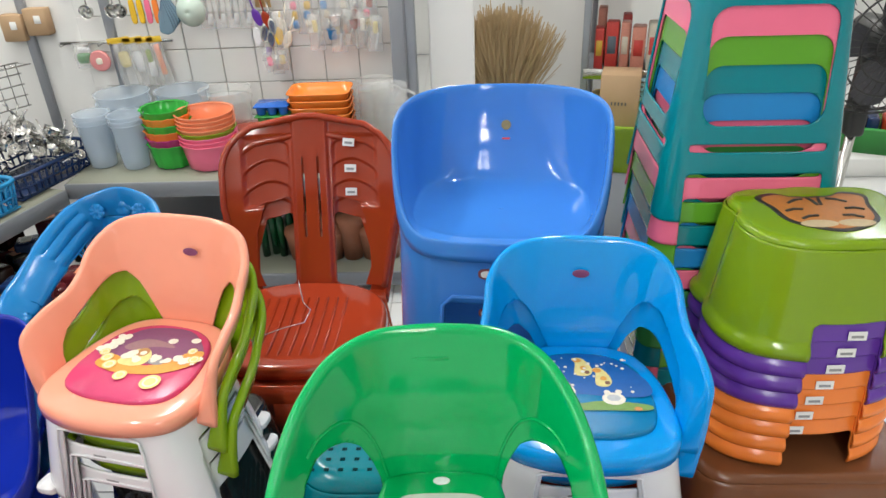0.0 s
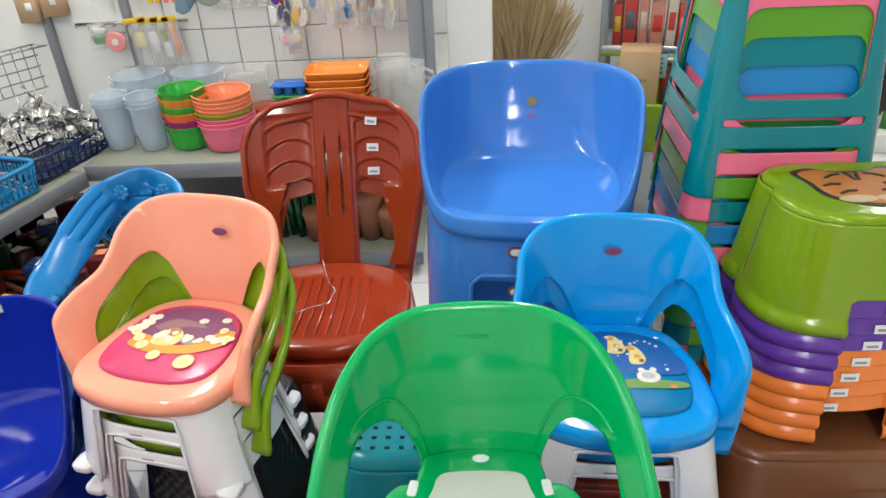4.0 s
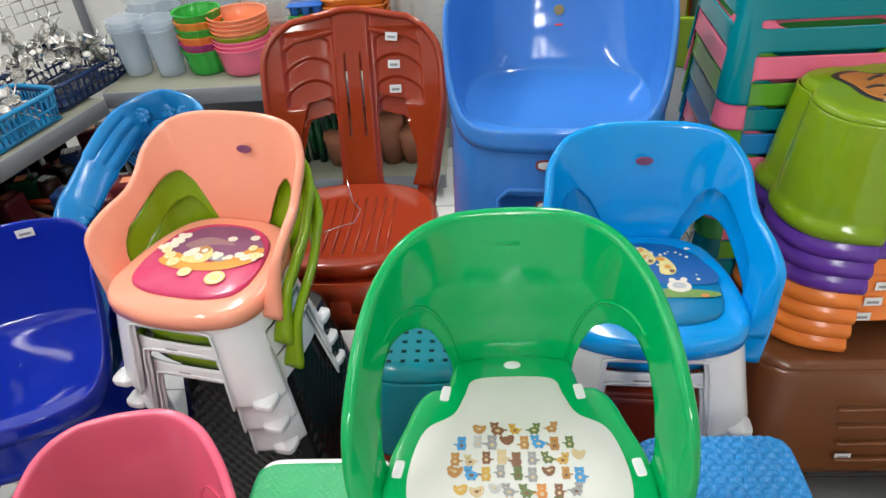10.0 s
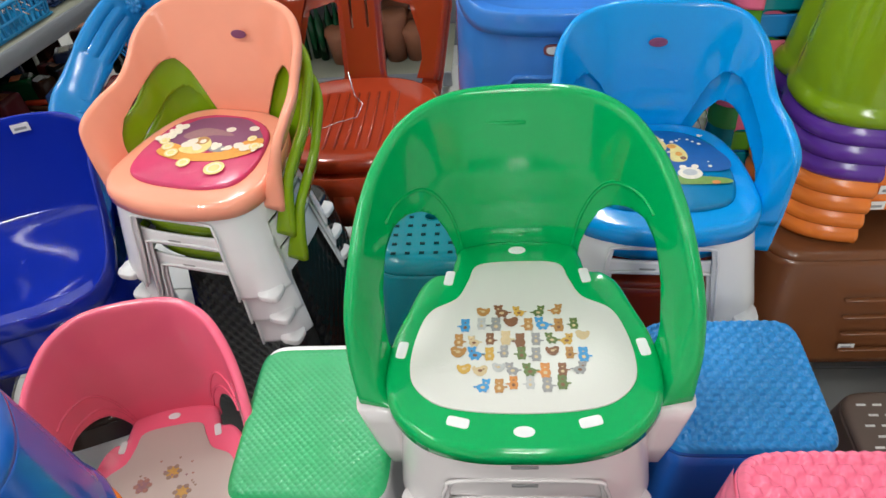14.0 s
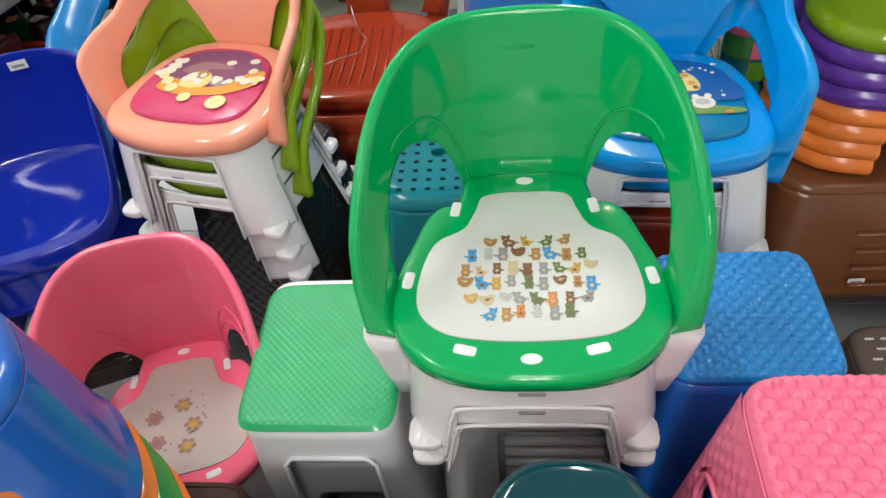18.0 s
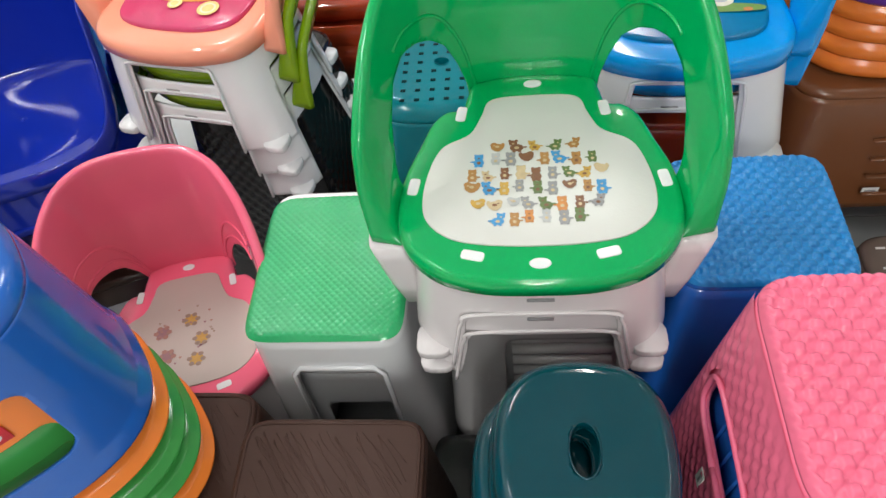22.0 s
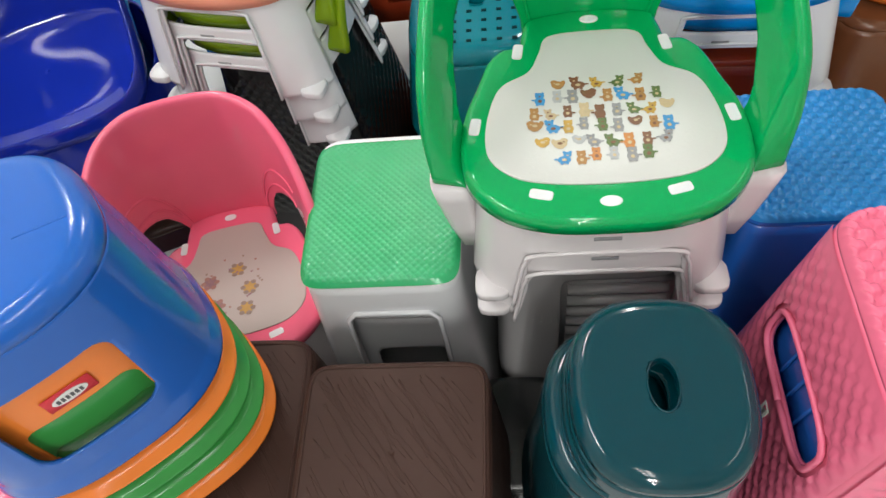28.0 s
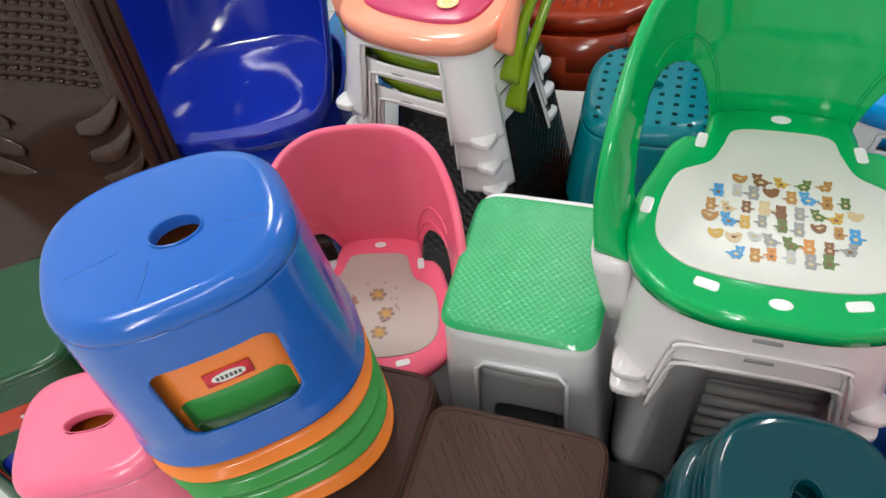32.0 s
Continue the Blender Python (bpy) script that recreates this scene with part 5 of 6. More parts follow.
def rattan_chair(at, label):
    """A dark chair back with a pierced wicker-look panel, a heavy frame and curved slots below."""
    ch = thing("wicker_chair", at, label, "chair", "wicker-look chairs")
    W, Z0, Z1 = 0.235, 0.30, 0.98

    def back(u, v):
        x, z = (2 * u - 1) * W * (1 - 0.02 * v), Z0 + (Z1 - Z0) * v
        y = 0.02 * (1 - (x / W) ** 2) + 0.10 * (v - 0.4)
        if abs(x) < W - 0.045 and v > 0.44:
            y += 0.006
        return Vector((x, y, z))

    part("backrest", shell(back, 90, 130), DARKBROWN, ch, thick=0.008)
    holes = bmesh.new()
    for r in range(16):
        for c in range(14):
            x, z = -0.165 + 0.0254 * c + (0.012 if r % 2 else 0), 0.63 + 0.0205 * r
            y = 0.02 * (1 - (x / W) ** 2) + 0.10 * ((z - Z0) / (Z1 - Z0) - 0.4) + 0.006
            holes = join(holes, box(0.019, 0.004, 0.008, (x, y - 0.004, z), 0.0015, 1))
    tagged(part("wicker_studs", holes, DARKBROWN, ch, "small raised wicker-look studs"), kind="stuff")
    for k in range(3):
        z = 0.575 - 0.062 * k
        for sx in (-1, 1):
            rings = []
            for i in range(13):
                q = -0.075 + 0.15 * i / 12
                x, h = 0.150 + q, z - 0.02 + 0.30 * q + 5.0 * max(0.0, q + 0.03) ** 2
                y = 0.02 * (1 - (x / W) ** 2) + 0.10 * ((h - Z0) / (Z1 - Z0) - 0.4) - 0.006
                full = math.sin(math.pi * (i + 0.5) / 13) ** 0.4
                rings.append([(sx * x, y - 0.004 * full * b_ + 0.008 * full * a_, h + 0.020 * full * a_) for a_, b_ in plan(1, 1, 2.4, 14)])
            part("louver", loft(rings, True, True), DARKBROWN, ch)
    for sx in (-1, 1):
        part("stile", rod([(sx * W, 0.10 * (v - 0.4) + 0.0, Z0 + (Z1 - Z0) * v) for v in (0, 0.3, 0.6, 1.0)], 0.012, 8), DARKBROWN, ch)
        for y in (-0.36, 0.0):
            part("leg", loft([[(sx * 0.20 + 0.022 * a, y + 0.022 * b, z) for a, b in plan(1, 1, 3, 16)] for z in (0.42, 0.0)], True, True), DARKBROWN, ch)
    part("seat", slab(plan(0.235, 0.21, 3.5, 64), 0.385, 0.42, 0.014, 0.012), DARKBROWN, ch, at=pose(0, -0.19, 0))
    return ch


for i_ in range(3):
    rattan_chair(pose(-1.262 + 0.004 * i_, 0.70 + 0.022 * i_, 0.0, 0, 0, 3), "dark brown wicker-look plastic chair standing in a row")

# pierced teal stool behind the green chair
perf = thing("pierced_stool", pose(-0.155, 1.025, 0.29), "teal stool with a pierced seat", "stool")
stool_parts(perf, 0.125, 0.13, 0.15, 0.155, 3.4, 0.21, TEAL, edge=0.03, thick=0.004, seat_holes=[(0.0, 0.0, 0.013, 0.010, 0.0099)])
# Holes are dark plates on the seat; their inner shade is painted colour.
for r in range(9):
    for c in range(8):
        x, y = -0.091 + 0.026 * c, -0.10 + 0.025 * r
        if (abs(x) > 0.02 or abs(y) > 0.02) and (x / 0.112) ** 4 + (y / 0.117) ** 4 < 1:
            part("seat_slot", box(0.009, 0.007, 0.0012, (0, 0, 0), 0.0004, 1), mat("dark teal hole shade", (0.0, 0.035, 0.04), 0.9, gloss=0.1), perf, smooth=False, at=pose(x, y, 0.2104))
stool("square_stool", pose(-0.155, 1.03, 0.0), "red brown square stool under the teal one", a0=0.12, b0=0.12, a1=0.15, b1=0.15, n=6.0, h=0.30, material=BROWNRED)

# small pink stool and a stack of coloured stools beside the oval stools
sp = stool("small_stool", pose(-0.762, 0.188, 0.33, 0, 0, 27), "candy pink stool with an oval hand hole", a0=0.100, b0=0.086, a1=0.122, b1=0.110, n=3.6, h=0.24, material=HOTPINK, seat_holes=[(0, 0.0, 0.032, 0.013, 0.0129)], edge=0.022)
tagged(recolour(copy_thing(sp, pose(-0.762, 0.188, 0.285, 0, 0, 27)), ORANGE), "orange stool nested under the pink one")
stool("square_stool", pose(-0.762, 0.188, 0.0, 0, 0, 27), "dark blue stool under the pink one", a0=0.095, b0=0.085, a1=0.12, b1=0.11, n=5.0, h=0.286, material=ROYAL)
REDORANGE = plastic("red orange plastic", (0.62, 0.05, 0.015), 0.32)
BOTTLEGREEN = plastic("bottle green plastic", (0.003, 0.065, 0.02), 0.3)
arch = stool("square_stool", pose(-1.13, 0.33, 0.168, 0, 0, 38), "bottle green square stool on top of a stack", "stack of square stools", a0=0.125, b0=0.125, a1=0.155, b1=0.155, n=6.0, h=0.29, material=BOTTLEGREEN,
             openings=[(s, 0, 0.105, 0.0, 0.225, 0.05) for s in range(4)], rows=40, count=128)
for i_, (m, l) in enumerate(((REDORANGE, "red orange"), (BOTTLEGREEN, "bottle green"), (ROYAL, "dark blue")), 1):
    ob = tagged(recolour(copy_thing(arch, pose(-1.13, 0.33, 0.168 - 0.055 * i_, 0, 0, 38)), m), l + " square stool nested in a stack")
    label_bars(ob, face_pose((0.02, -0.1345, 0.25), (0, -1, 0.10)), 0.040, 0.020)
slotted = stool("square_stool", pose(0.715, 0.70, 0.0), "grey brown stool with a slotted seat", a0=0.125, b0=0.12, a1=0.15, b1=0.15, n=6.0, h=0.215, material=mat("grey brown plastic", (0.16, 0.12, 0.10), 0.45))
for r in range(9):
    for c in range(7):
        part("seat_slot", box(0.016, 0.004, 0.0016), STICKER, slotted, smooth=False, at=pose(-0.09 + 0.028 * c + (0.014 if r % 2 else 0), -0.09 + 0.022 * r, 0.2158))


# Filler added to darken the bright floor seen between the stools.
stool("square_stool", pose(0.505, 0.735, 0.0, 0, 0, 6), "added low dark brown filler that darkens the floor gap between stools", a0=0.075, b0=0.085, a1=0.085, b1=0.095, n=6.0, h=0.16, material=DARKBROWN)


# ---- shelves along the walls and the goods on them ----
SHELF_Z = 0.490


def shelf_unit(name, at, length, depth, label, levels=(0.10, SHELF_Z), posts=()):
    u = thing(name, at, label, "shelf")
    for z in levels:
        b = part("board", box(length, depth, 0.02, (length / 2, depth / 2, z - 0.012), 0.002, 1), mat("shelf paint", (0.27, 0.28, 0.22), 0.45), u, "grey-green painted board")
        part("front_lip", box(length, 0.012, 0.058, (length / 2, -0.004, z - 0.030), 0.003, 1), mat("steel lip paint", (0.20, 0.215, 0.235), 0.35, grain=120.0, vary=0.12), b, "grey folded steel lip")
    part("back_panel", box(length, 0.01, 0.46, (length / 2, depth - 0.01, 0.26), 0.001, 1), mat("grey back panel", (0.26, 0.27, 0.29), 0.5), u)
    for x in posts:
        part("upright", box(0.035, 0.03, 1.9, (x, depth - 0.03, 0.95), 0.003, 1), GREYPAINT, u, "slotted grey steel upright")
    return u


rear = shelf_unit("rear_shelf", pose(-1.40, 2.30, 0.0), 1.20, 0.50, "grey steel wall shelf crowded with plastic ware")
part("front_post", box(0.095, 0.06, 2.2, (1.215, 0.42, 1.1), 0.006, 2), GREYPAINT, rear, "grey steel corner post")
# Raised strip in darker grey; paints the shade of a groove down the post.
part("post_groove", box(0.010, 0.006, 2.2, (1.225, 0.389, 1.1), 0.001, 1), mat("groove shade grey", (0.2, 0.21, 0.23), 0.5), rear)
side = shelf_unit("side_shelf", pose(-1.81, 0.84, 0.0, 0, 0, 74), 1.5, 0.42, "grey steel shelf with baskets of kitchen tools", levels=(0.10, 0.476), posts=(0.9,))


def cup_stack(name, x, y, r0, r1, h, n, mats, label, group, lip=0.006, z=SHELF_Z, flute=0.0, step=0.022, category="bowl"):
    """Nested vessels, each a thing of its own."""
    for i in range(n):
        ob = thing(name, pose(x, y, z + step * i), label, category, group)
        prof = [(r0 * 0.02, 0.0), (r0 * 0.9, 0.0), (r0, 0.006), (r0 + (r1 - r0) * 0.5, h * 0.5), (r1, h - 0.006), (r1 + lip, h), (r1 + lip, h + 0.003), (r1 - 0.002, h)]
        rings = [[(r * (1 + flute * math.cos(14 * a)) * math.cos(a), r * (1 + flute * math.cos(14 * a)) * math.sin(a), zz) for a in [2 * math.pi * k / 56 for k in range(56)]] for r, zz in prof]
        part("wall", loft(rings), mats[i % len(mats)], ob)


BRIGHTGREEN = plastic("bright green plastic", (0.03, 0.42, 0.05), 0.3)
TANGERINE = plastic("tangerine plastic", (0.90, 0.26, 0.04), 0.3)
CORAL = plastic("coral plastic", (0.90, 0.30, 0.15), 0.3)
MAGENTA = plastic("magenta plastic", (0.45, 0.02, 0.18), 0.3)
YELLOWP = plastic("yellow plastic", (0.80, 0.50, 0.02), 0.3)
NAVY = plastic("navy plastic", (0.012, 0.03, 0.10), 0.35)
CYANP = plastic("basket blue plastic", (0.015, 0.24, 0.50), 0.35)
cup_stack("clear_cup", -1.33, 2.475, 0.048, 0.061, 0.170, 3, [CLEARCUP], "milky clear plastic cup nested in a stack", "clear cups", category="cup", step=0.016)
cup_stack("clear_cup", -1.195, 2.455, 0.048, 0.061, 0.170, 3, [CLEARCUP], "milky clear plastic cup nested in a stack", "clear cups", category="cup", step=0.016)
cup_stack("clear_bowl", -1.29, 2.66, 0.085, 0.10, 0.19, 2, [CLEARCUP], "milky clear plastic bowl nested in a stack", "clear bowls", step=0.035)
cup_stack("clear_bowl", -1.06, 2.68, 0.085, 0.10, 0.19, 2, [CLEARCUP], "milky clear plastic bowl nested in a stack", "clear bowls", step=0.035)
cup_stack("clear_bowl", -0.885, 2.66, 0.08, 0.095, 0.19, 2, [FILM], "milky clear plastic bowl nested in a stack", "clear bowls", step=0.035)
cup_stack("fluted_bowl", -1.055, 2.475, 0.071, 0.081, 0.088, 6, [BRIGHTGREEN, MAGENTA, TANGERINE, BRIGHTGREEN, TANGERINE, BRIGHTGREEN], "coloured fluted plastic bowl nested in a stack", "fluted bowls", flute=0.03, step=0.026)
cup_stack("round_bowl", -0.905, 2.46, 0.088, 0.101, 0.096, 8, [HOTPINK, HOTPINK, HOTPINK, LIME, CORAL, CORAL, CORAL, CORAL], "pink and coral plastic bowl nested in a stack", "round bowls", step=0.0155)


def tray(name, at, w, d, h, material, label, group):
    ob = thing(name, at, label, "tray", group)
    rings = [[(sx * w * k, sy * d * k, z) for sx, sy in plan(0.5, 0.5, 7, 40)] for k, z in ((0.05, 0.002), (0.90, 0.002), (0.92, 0.0), (1.0, h - 0.004), (1.05, h), (1.05, h - 0.004))]
    part("shell", loft(rings), material, ob, thick=0.0015)
    return ob


for i in range(6):
    tray("orange_tray", pose(-0.505, 2.62, 0.53 + 0.027 * i), 0.225, 0.16, 0.055, TANGERINE, "orange rectangular plastic tray nested in a stack", "orange trays")
support = thing("carton", pose(-0.56, 2.62, SHELF_Z), "low brown carton under the trays", "box")
part("body", box(0.36, 0.20, 0.038, (0, 0, 0.02), 0.002, 1), CARD, support)
for k, (m, z) in enumerate(((MAGENTA, 0.53), (PURPLE, 0.568), (KELLY, 0.606), (STOOLBLUE, 0.644))):
    ic = thing("ice_mould", pose(-0.682, 2.58, z), "coloured ice-lolly mould stacked on others", "mould", "ice moulds")
    part("frame", box(0.13, 0.10, 0.006, (0, 0, 0.034), 0.002, 1), m, ic)
    for q in range(3):
        for w in range(2):
            part("cup", loft([[(-0.042 + 0.042 * q + r * math.cos(a), -0.024 + 0.048 * w + r * math.sin(a), zz) for a in [2 * math.pi * t / 20 for t in range(20)]] for r, zz in ((0.013, 0.0), (0.016, 0.002), (0.0195, 0.036))], True), m, ic)
for x_, y_ in ((-0.30, 2.64), (-0.235, 2.55)):
    for i in range(5):
        j = thing("clear_jug", pose(x_, y_, SHELF_Z + 0.03 * i), "milky clear plastic jug nested in a stack", "jug", "clear jugs")
        part("body", loft([[(r * math.cos(a), r * math.sin(a), zz) for a in [2 * math.pi * t / 36 for t in range(36)]] for r, zz in ((0.001, 0), (0.05, 0.0), (0.055, 0.01), (0.066, 0.13), (0.070, 0.135))]), FILM, j)
        part("handle", rod([(0.062, -0.02, 0.12), (0.095, -0.03, 0.11), (0.10, -0.03, 0.07), (0.085, -0.03, 0.03), (0.058, -0.02, 0.025)], 0.006, 8), FILM, j)
br = thing("brown_tray", pose(-0.80, 2.57, SHELF_Z + 0.001), "dark brown lidded plastic box", "box")
part("body", box(0.10, 0.10, 0.10, (0, 0, 0.05), 0.006, 2), BROWNRED, br)
part("lid", box(0.12, 0.12, 0.012, (0, 0, 0.106), 0.004, 2), BROWNRED, br)


def basket(name, at, w, d, h, material, label, bars=11):
    ob = thing(name, at, label, "basket")
    part("floor_plate", box(w * 0.9, d * 0.9, 0.006, (0, 0, 0.004), 0.001, 1), material, ob)
    for z, k in ((0.012, 0.92), (h * 0.5, 0.96), (h, 1.0)):
        pts = [(w * k * x, d * k * y, z) for x, y in plan(0.5, 0.5, 7, 40)]
        part("rim" if z == h else "band", rod(pts + pts[:1], 0.008 if z == h else 0.0045, 6), material, ob)
    ring0, ring1 = plan(0.5, 0.5, 7, 48), plan(0.5, 0.5, 7, 48)
    for i in range(48):
        (x0, y0), (x1, y1) = ring0[i], ring1[i]
        part("bar", rod([(w * 0.92 * x0, d * 0.92 * y0, 0.008), (w * x1, d * y1, h)], 0.0042, 4), material, ob)
    return ob


# baskets on the side shelf, laid along its slanting front
def on_side(s, d, z=0.4775):
    p = pose(-1.81, 0.84, 0.0, 0, 0, 74) @ Vector((1.5 - s, d, z))
    return p


p_ = on_side(-0.05, 0.19)
basket("navy_basket", pose(p_.x, p_.y, p_.z, 0, 0, -16), 0.30, 0.40, 0.09, NAVY, "navy basket heaped with small steel kitchen tools")
p_ = on_side(0.30, 0.12)
basket("blue_basket", pose(p_.x, p_.y, p_.z, 0, 0, -16), 0.21, 0.30, 0.10, CYANP, "sky blue plastic basket of small tools")
p_ = on_side(0.62, 0.12)
basket("blue_basket", pose(p_.x, p_.y, p_.z, 0, 0, -16), 0.21, 0.30, 0.10, CYANP, "sky blue plastic basket of small tools")


def strainer(at, r, material):
    ob = thing("steel_cup", at, "small shiny steel kitchen cup in a heap", "kitchen tool", "steel tools")
    part("bowl", loft([[(rr * math.cos(a), rr * math.sin(a), z) for a in [2 * math.pi * t / 22 for t in range(22)]] for rr, z in ((0.001, 0.0), (r * 0.6, 0.002), (r * 0.9, r * 0.5), (r, r * 1.1), (r * 1.05, r * 1.12))]), material, ob, thick=0.001)
    part("handle", rod([(r, 0, r * 1.05), (r + 0.03, 0.0, r * 1.2), (r + 0.06, 0.004, r * 1.15)], 0.003, 6), material, ob)


rnd = random.Random(21)
LIGHTSTEEL = mat("bright tin", (0.78, 0.77, 0.74), 0.25, metal=0.85, grain=90.0, vary=0.25)
for i in range(95):
    s_, d_ = max(-0.18, min(0.08, rnd.gauss(-0.05, 0.06))), max(0.02, min(0.36, rnd.gauss(0.19, 0.10)))
    if i > 70:
        s_, d_ = max(0.23, min(0.37, rnd.gauss(0.30, 0.04))), max(0.02, min(0.23, rnd.gauss(0.12, 0.05)))
        h_ = rnd.uniform(0.02, 0.08)
    else:
        h_ = 0.02 + max(0.0, 0.20 * (1 - (abs(s_ + 0.05) / 0.17) - 0.3 * abs(d_ - 0.21) / 0.2)) * rnd.uniform(0.6, 1.0)
    p_ = on_side(s_, d_, 0.50 + h_)
    strainer(pose(p_.x, p_.y, p_.z, rnd.uniform(-70, 70), rnd.uniform(-70, 70), rnd.uniform(0, 360)), rnd.uniform(0.016, 0.030), LIGHTSTEEL if i % 3 else STEEL)


# goods under the shelves
TERRA = mat("terracotta", (0.32, 0.12, 0.06), 0.7)
WOODY = mat("varnished wood", (0.30, 0.13, 0.05), 0.4, grain=40.0, vary=0.3)
for i in range(12):
    x_, y_, z_ = -0.62 + 0.07 * (i % 6) + rnd.uniform(-0.01, 0.01), 2.42 + 0.09 * (i // 6), 0.101
    pot = thing("clay_pot", pose(x_, y_, z_), "small terracotta pot on the lower shelf", "pot", "clay pots")
    part("wall", loft([[(r * math.cos(a), r * math.sin(a), z) for a in [2 * math.pi * t / 28 for t in range(28)]] for r, z in ((0.02, 0), (0.036, 0.0), (0.05, 0.10 + 0.05 * (i % 2)), (0.055, 0.11 + 0.05 * (i % 2)), (0.05, 0.13 + 0.05 * (i % 2)), (0.02, 0.14 + 0.05 * (i % 2)))], True, True), TERRA, pot)
for i in range(7):
    bo = thing("green_bottle", pose(-0.76 + 0.035 * i, 2.44 + 0.02 * (i % 2), 0.101), "slim dark green bottle on the lower shelf", "bottle", "green bottles")
    part("glass", loft([[(r * math.cos(a), r * math.sin(a), z) for a in [2 * math.pi * t / 16 for t in range(16)]] for r, z in ((0.015, 0), (0.016, 0.15), (0.007, 0.19), (0.007, 0.24))], True, True), BOTTLEGREEN, bo)
for i in range(46):
    s_, d_ = rnd.uniform(0.05, 1.2), rnd.uniform(0.03, 0.30)
    p_ = on_side(s_, d_, 0.105 + 0.018 * (i % 6))
    st = thing("wooden_handle", pose(p_.x, p_.y, p_.z, 0, 0, rnd.uniform(-40, 0)), "wooden tool handle lying in a heap on the lower shelf", "handle", "wooden handles")
    part("stick", rod([(-0.10, 0, 0.008), (0, 0, 0.009), (0.09, 0.0, 0.008)], rnd.uniform(0.006, 0.011), 8), (WOODY, TERRA, REDORANGE, DARKBROWN)[i % 4], st)
for i in range(16):
    p_ = on_side(0.02 + 0.06 * i, 0.32 + 0.06 * (i % 3), 0.101)
    bx = thing("packet", pose(p_.x, p_.y, p_.z, 0, 0, rnd.uniform(-20, 20)), "dark packed goods on the lower shelf", "packet", "packets")
    part("wrap", box(0.055, 0.09, rnd.uniform(0.12, 0.24), (0, 0, 0.10), 0.01, 2), (DARKBROWN, BLACK, MAGENTA, NAVY)[i % 4], bx)

MAROON = plastic("maroon wrap", (0.12, 0.015, 0.02), 0.4)
for i in range(44):
    p_ = on_side(rnd.uniform(-0.2, 0.85), rnd.uniform(-0.10, 0.30), 0.101)
    bx = thing("packet", pose(p_.x, p_.y, p_.z, 0, 0, rnd.uniform(-40, 40)), "dark wrapped goods heaped on the lower shelf", "packet", "packets")
    h_ = rnd.uniform(0.06, 0.22)
    wrap = part("wrap", box(rnd.uniform(0.06, 0.12), rnd.uniform(0.06, 0.11), h_, (0, 0, h_ / 2), 0.012, 2), (DARKBROWN, BLACK, MAROON, NAVY, MAROON, BOTTLEGREEN)[i % 6], bx)
    part("wrap_label", box(0.035, 0.040, 0.0012, (0, 0, h_ + 0.0004), 0.0004, 1), (STICKER, TERRA, CORAL)[i % 3], wrap, smooth=False)

# wall rails with hanging goods
def rail(x0, x1, z, y=2.795):
    ob = thing("wall_rail", pose(0, 0, 0), "thin steel rail with hooks on the tiled wall", "rail")
    part("bar", rod([(x0, y, z), (x1, y, z)], 0.006, 8), STEEL, ob)
    n = int((x1 - x0) / 0.05)
    for i in range(n):
        x = x0 + 0.025 + 0.05 * i
        part("hook", rod([(x, y, z), (x, y - 0.05, z - 0.004), (x, y - 0.056, z + 0.008)], 0.0022, 6), STEEL, ob)


rail(-1.50, -0.26, 1.08)
rail(-1.55, -1.10, 0.880)


def bag(x, z, w, h, inside, y=2.755, tilt=0.0, label="clear plastic bag of small goods hanging on a hook"):
    """A hanging bag: a puffed film sleeve round a few coloured pieces, under a folded card."""
    ob = thing("hanging_bag", pose(x, y, z, 0, tilt, 0), label, "bag", "hanging bags")

    def fn(u, v):
        a = 2 * math.pi * u
        puff = math.sin(math.pi * min(1, v * 1.05)) ** 0.6 * 0.018 + 0.001
        return Vector((w / 2 * math.cos(a) * (1 - 0.25 * (1 - v) ** 3) + 0.003 * math.sin(9 * v + 5 * a), puff * math.sin(a) + 0.002 * math.sin(17 * v + 3 * u), -h * v))

    part("film", shell(fn, 24, 16, None, True), FILM, ob)
    for i, (m, dx, dz, sx, sz) in enumerate(inside):
        part("content", box(sx, 0.014, sz, (0, 0, 0), min(sx, sz) * 0.3, 2), m, ob, at=pose(dx, 0, -dz, 0, 12 * math.sin(i * 2.1), 0))
    return ob


CARDYELLOW = mat("yellow card", (0.80, 0.52, 0.03), 0.6)
rnd = random.Random(5)
# upper row
for i, x_ in enumerate((-0.93, -0.88, -0.83, -0.78)):
    bag(x_, 1.07, 0.055, 0.145, [(STEEL, 0.0, 0.06, 0.012, 0.10), (WHITE, 0.01, 0.11, 0.02, 0.04)])
for i, x_ in enumerate((-0.60, -0.555, -0.47, -0.41, -0.36, -0.31)):
    ins = [((HOTPINK, YELLOWP, SKY, IVORY, STEEL, BROWNRED)[(i + k) % 6], rnd.uniform(-0.012, 0.012), 0.07 + 0.035 * k, 0.024, 0.03) for k in range(3)]
    bag(x_, 1.07, 0.062, 0.165 + 0.01 * (i % 2), ins)
for i, (x_, m) in enumerate(((-1.205, YELLOWP), (-1.175, YELLOWP), (-1.145, HOTPINK), (-1.115, ORANGE))):
    sp_ = thing("plastic_spatula", pose(x_, 2.742, 1.075), "bright plastic spatula hanging from the rail", "spatula", "spatulas")
    part("blade", slab(plan(0.011, 0.045, 4, 28), 0, 0.006, 0.002), m, sp_, at=pose(0, 0, -0.075, 90, 0, 0))
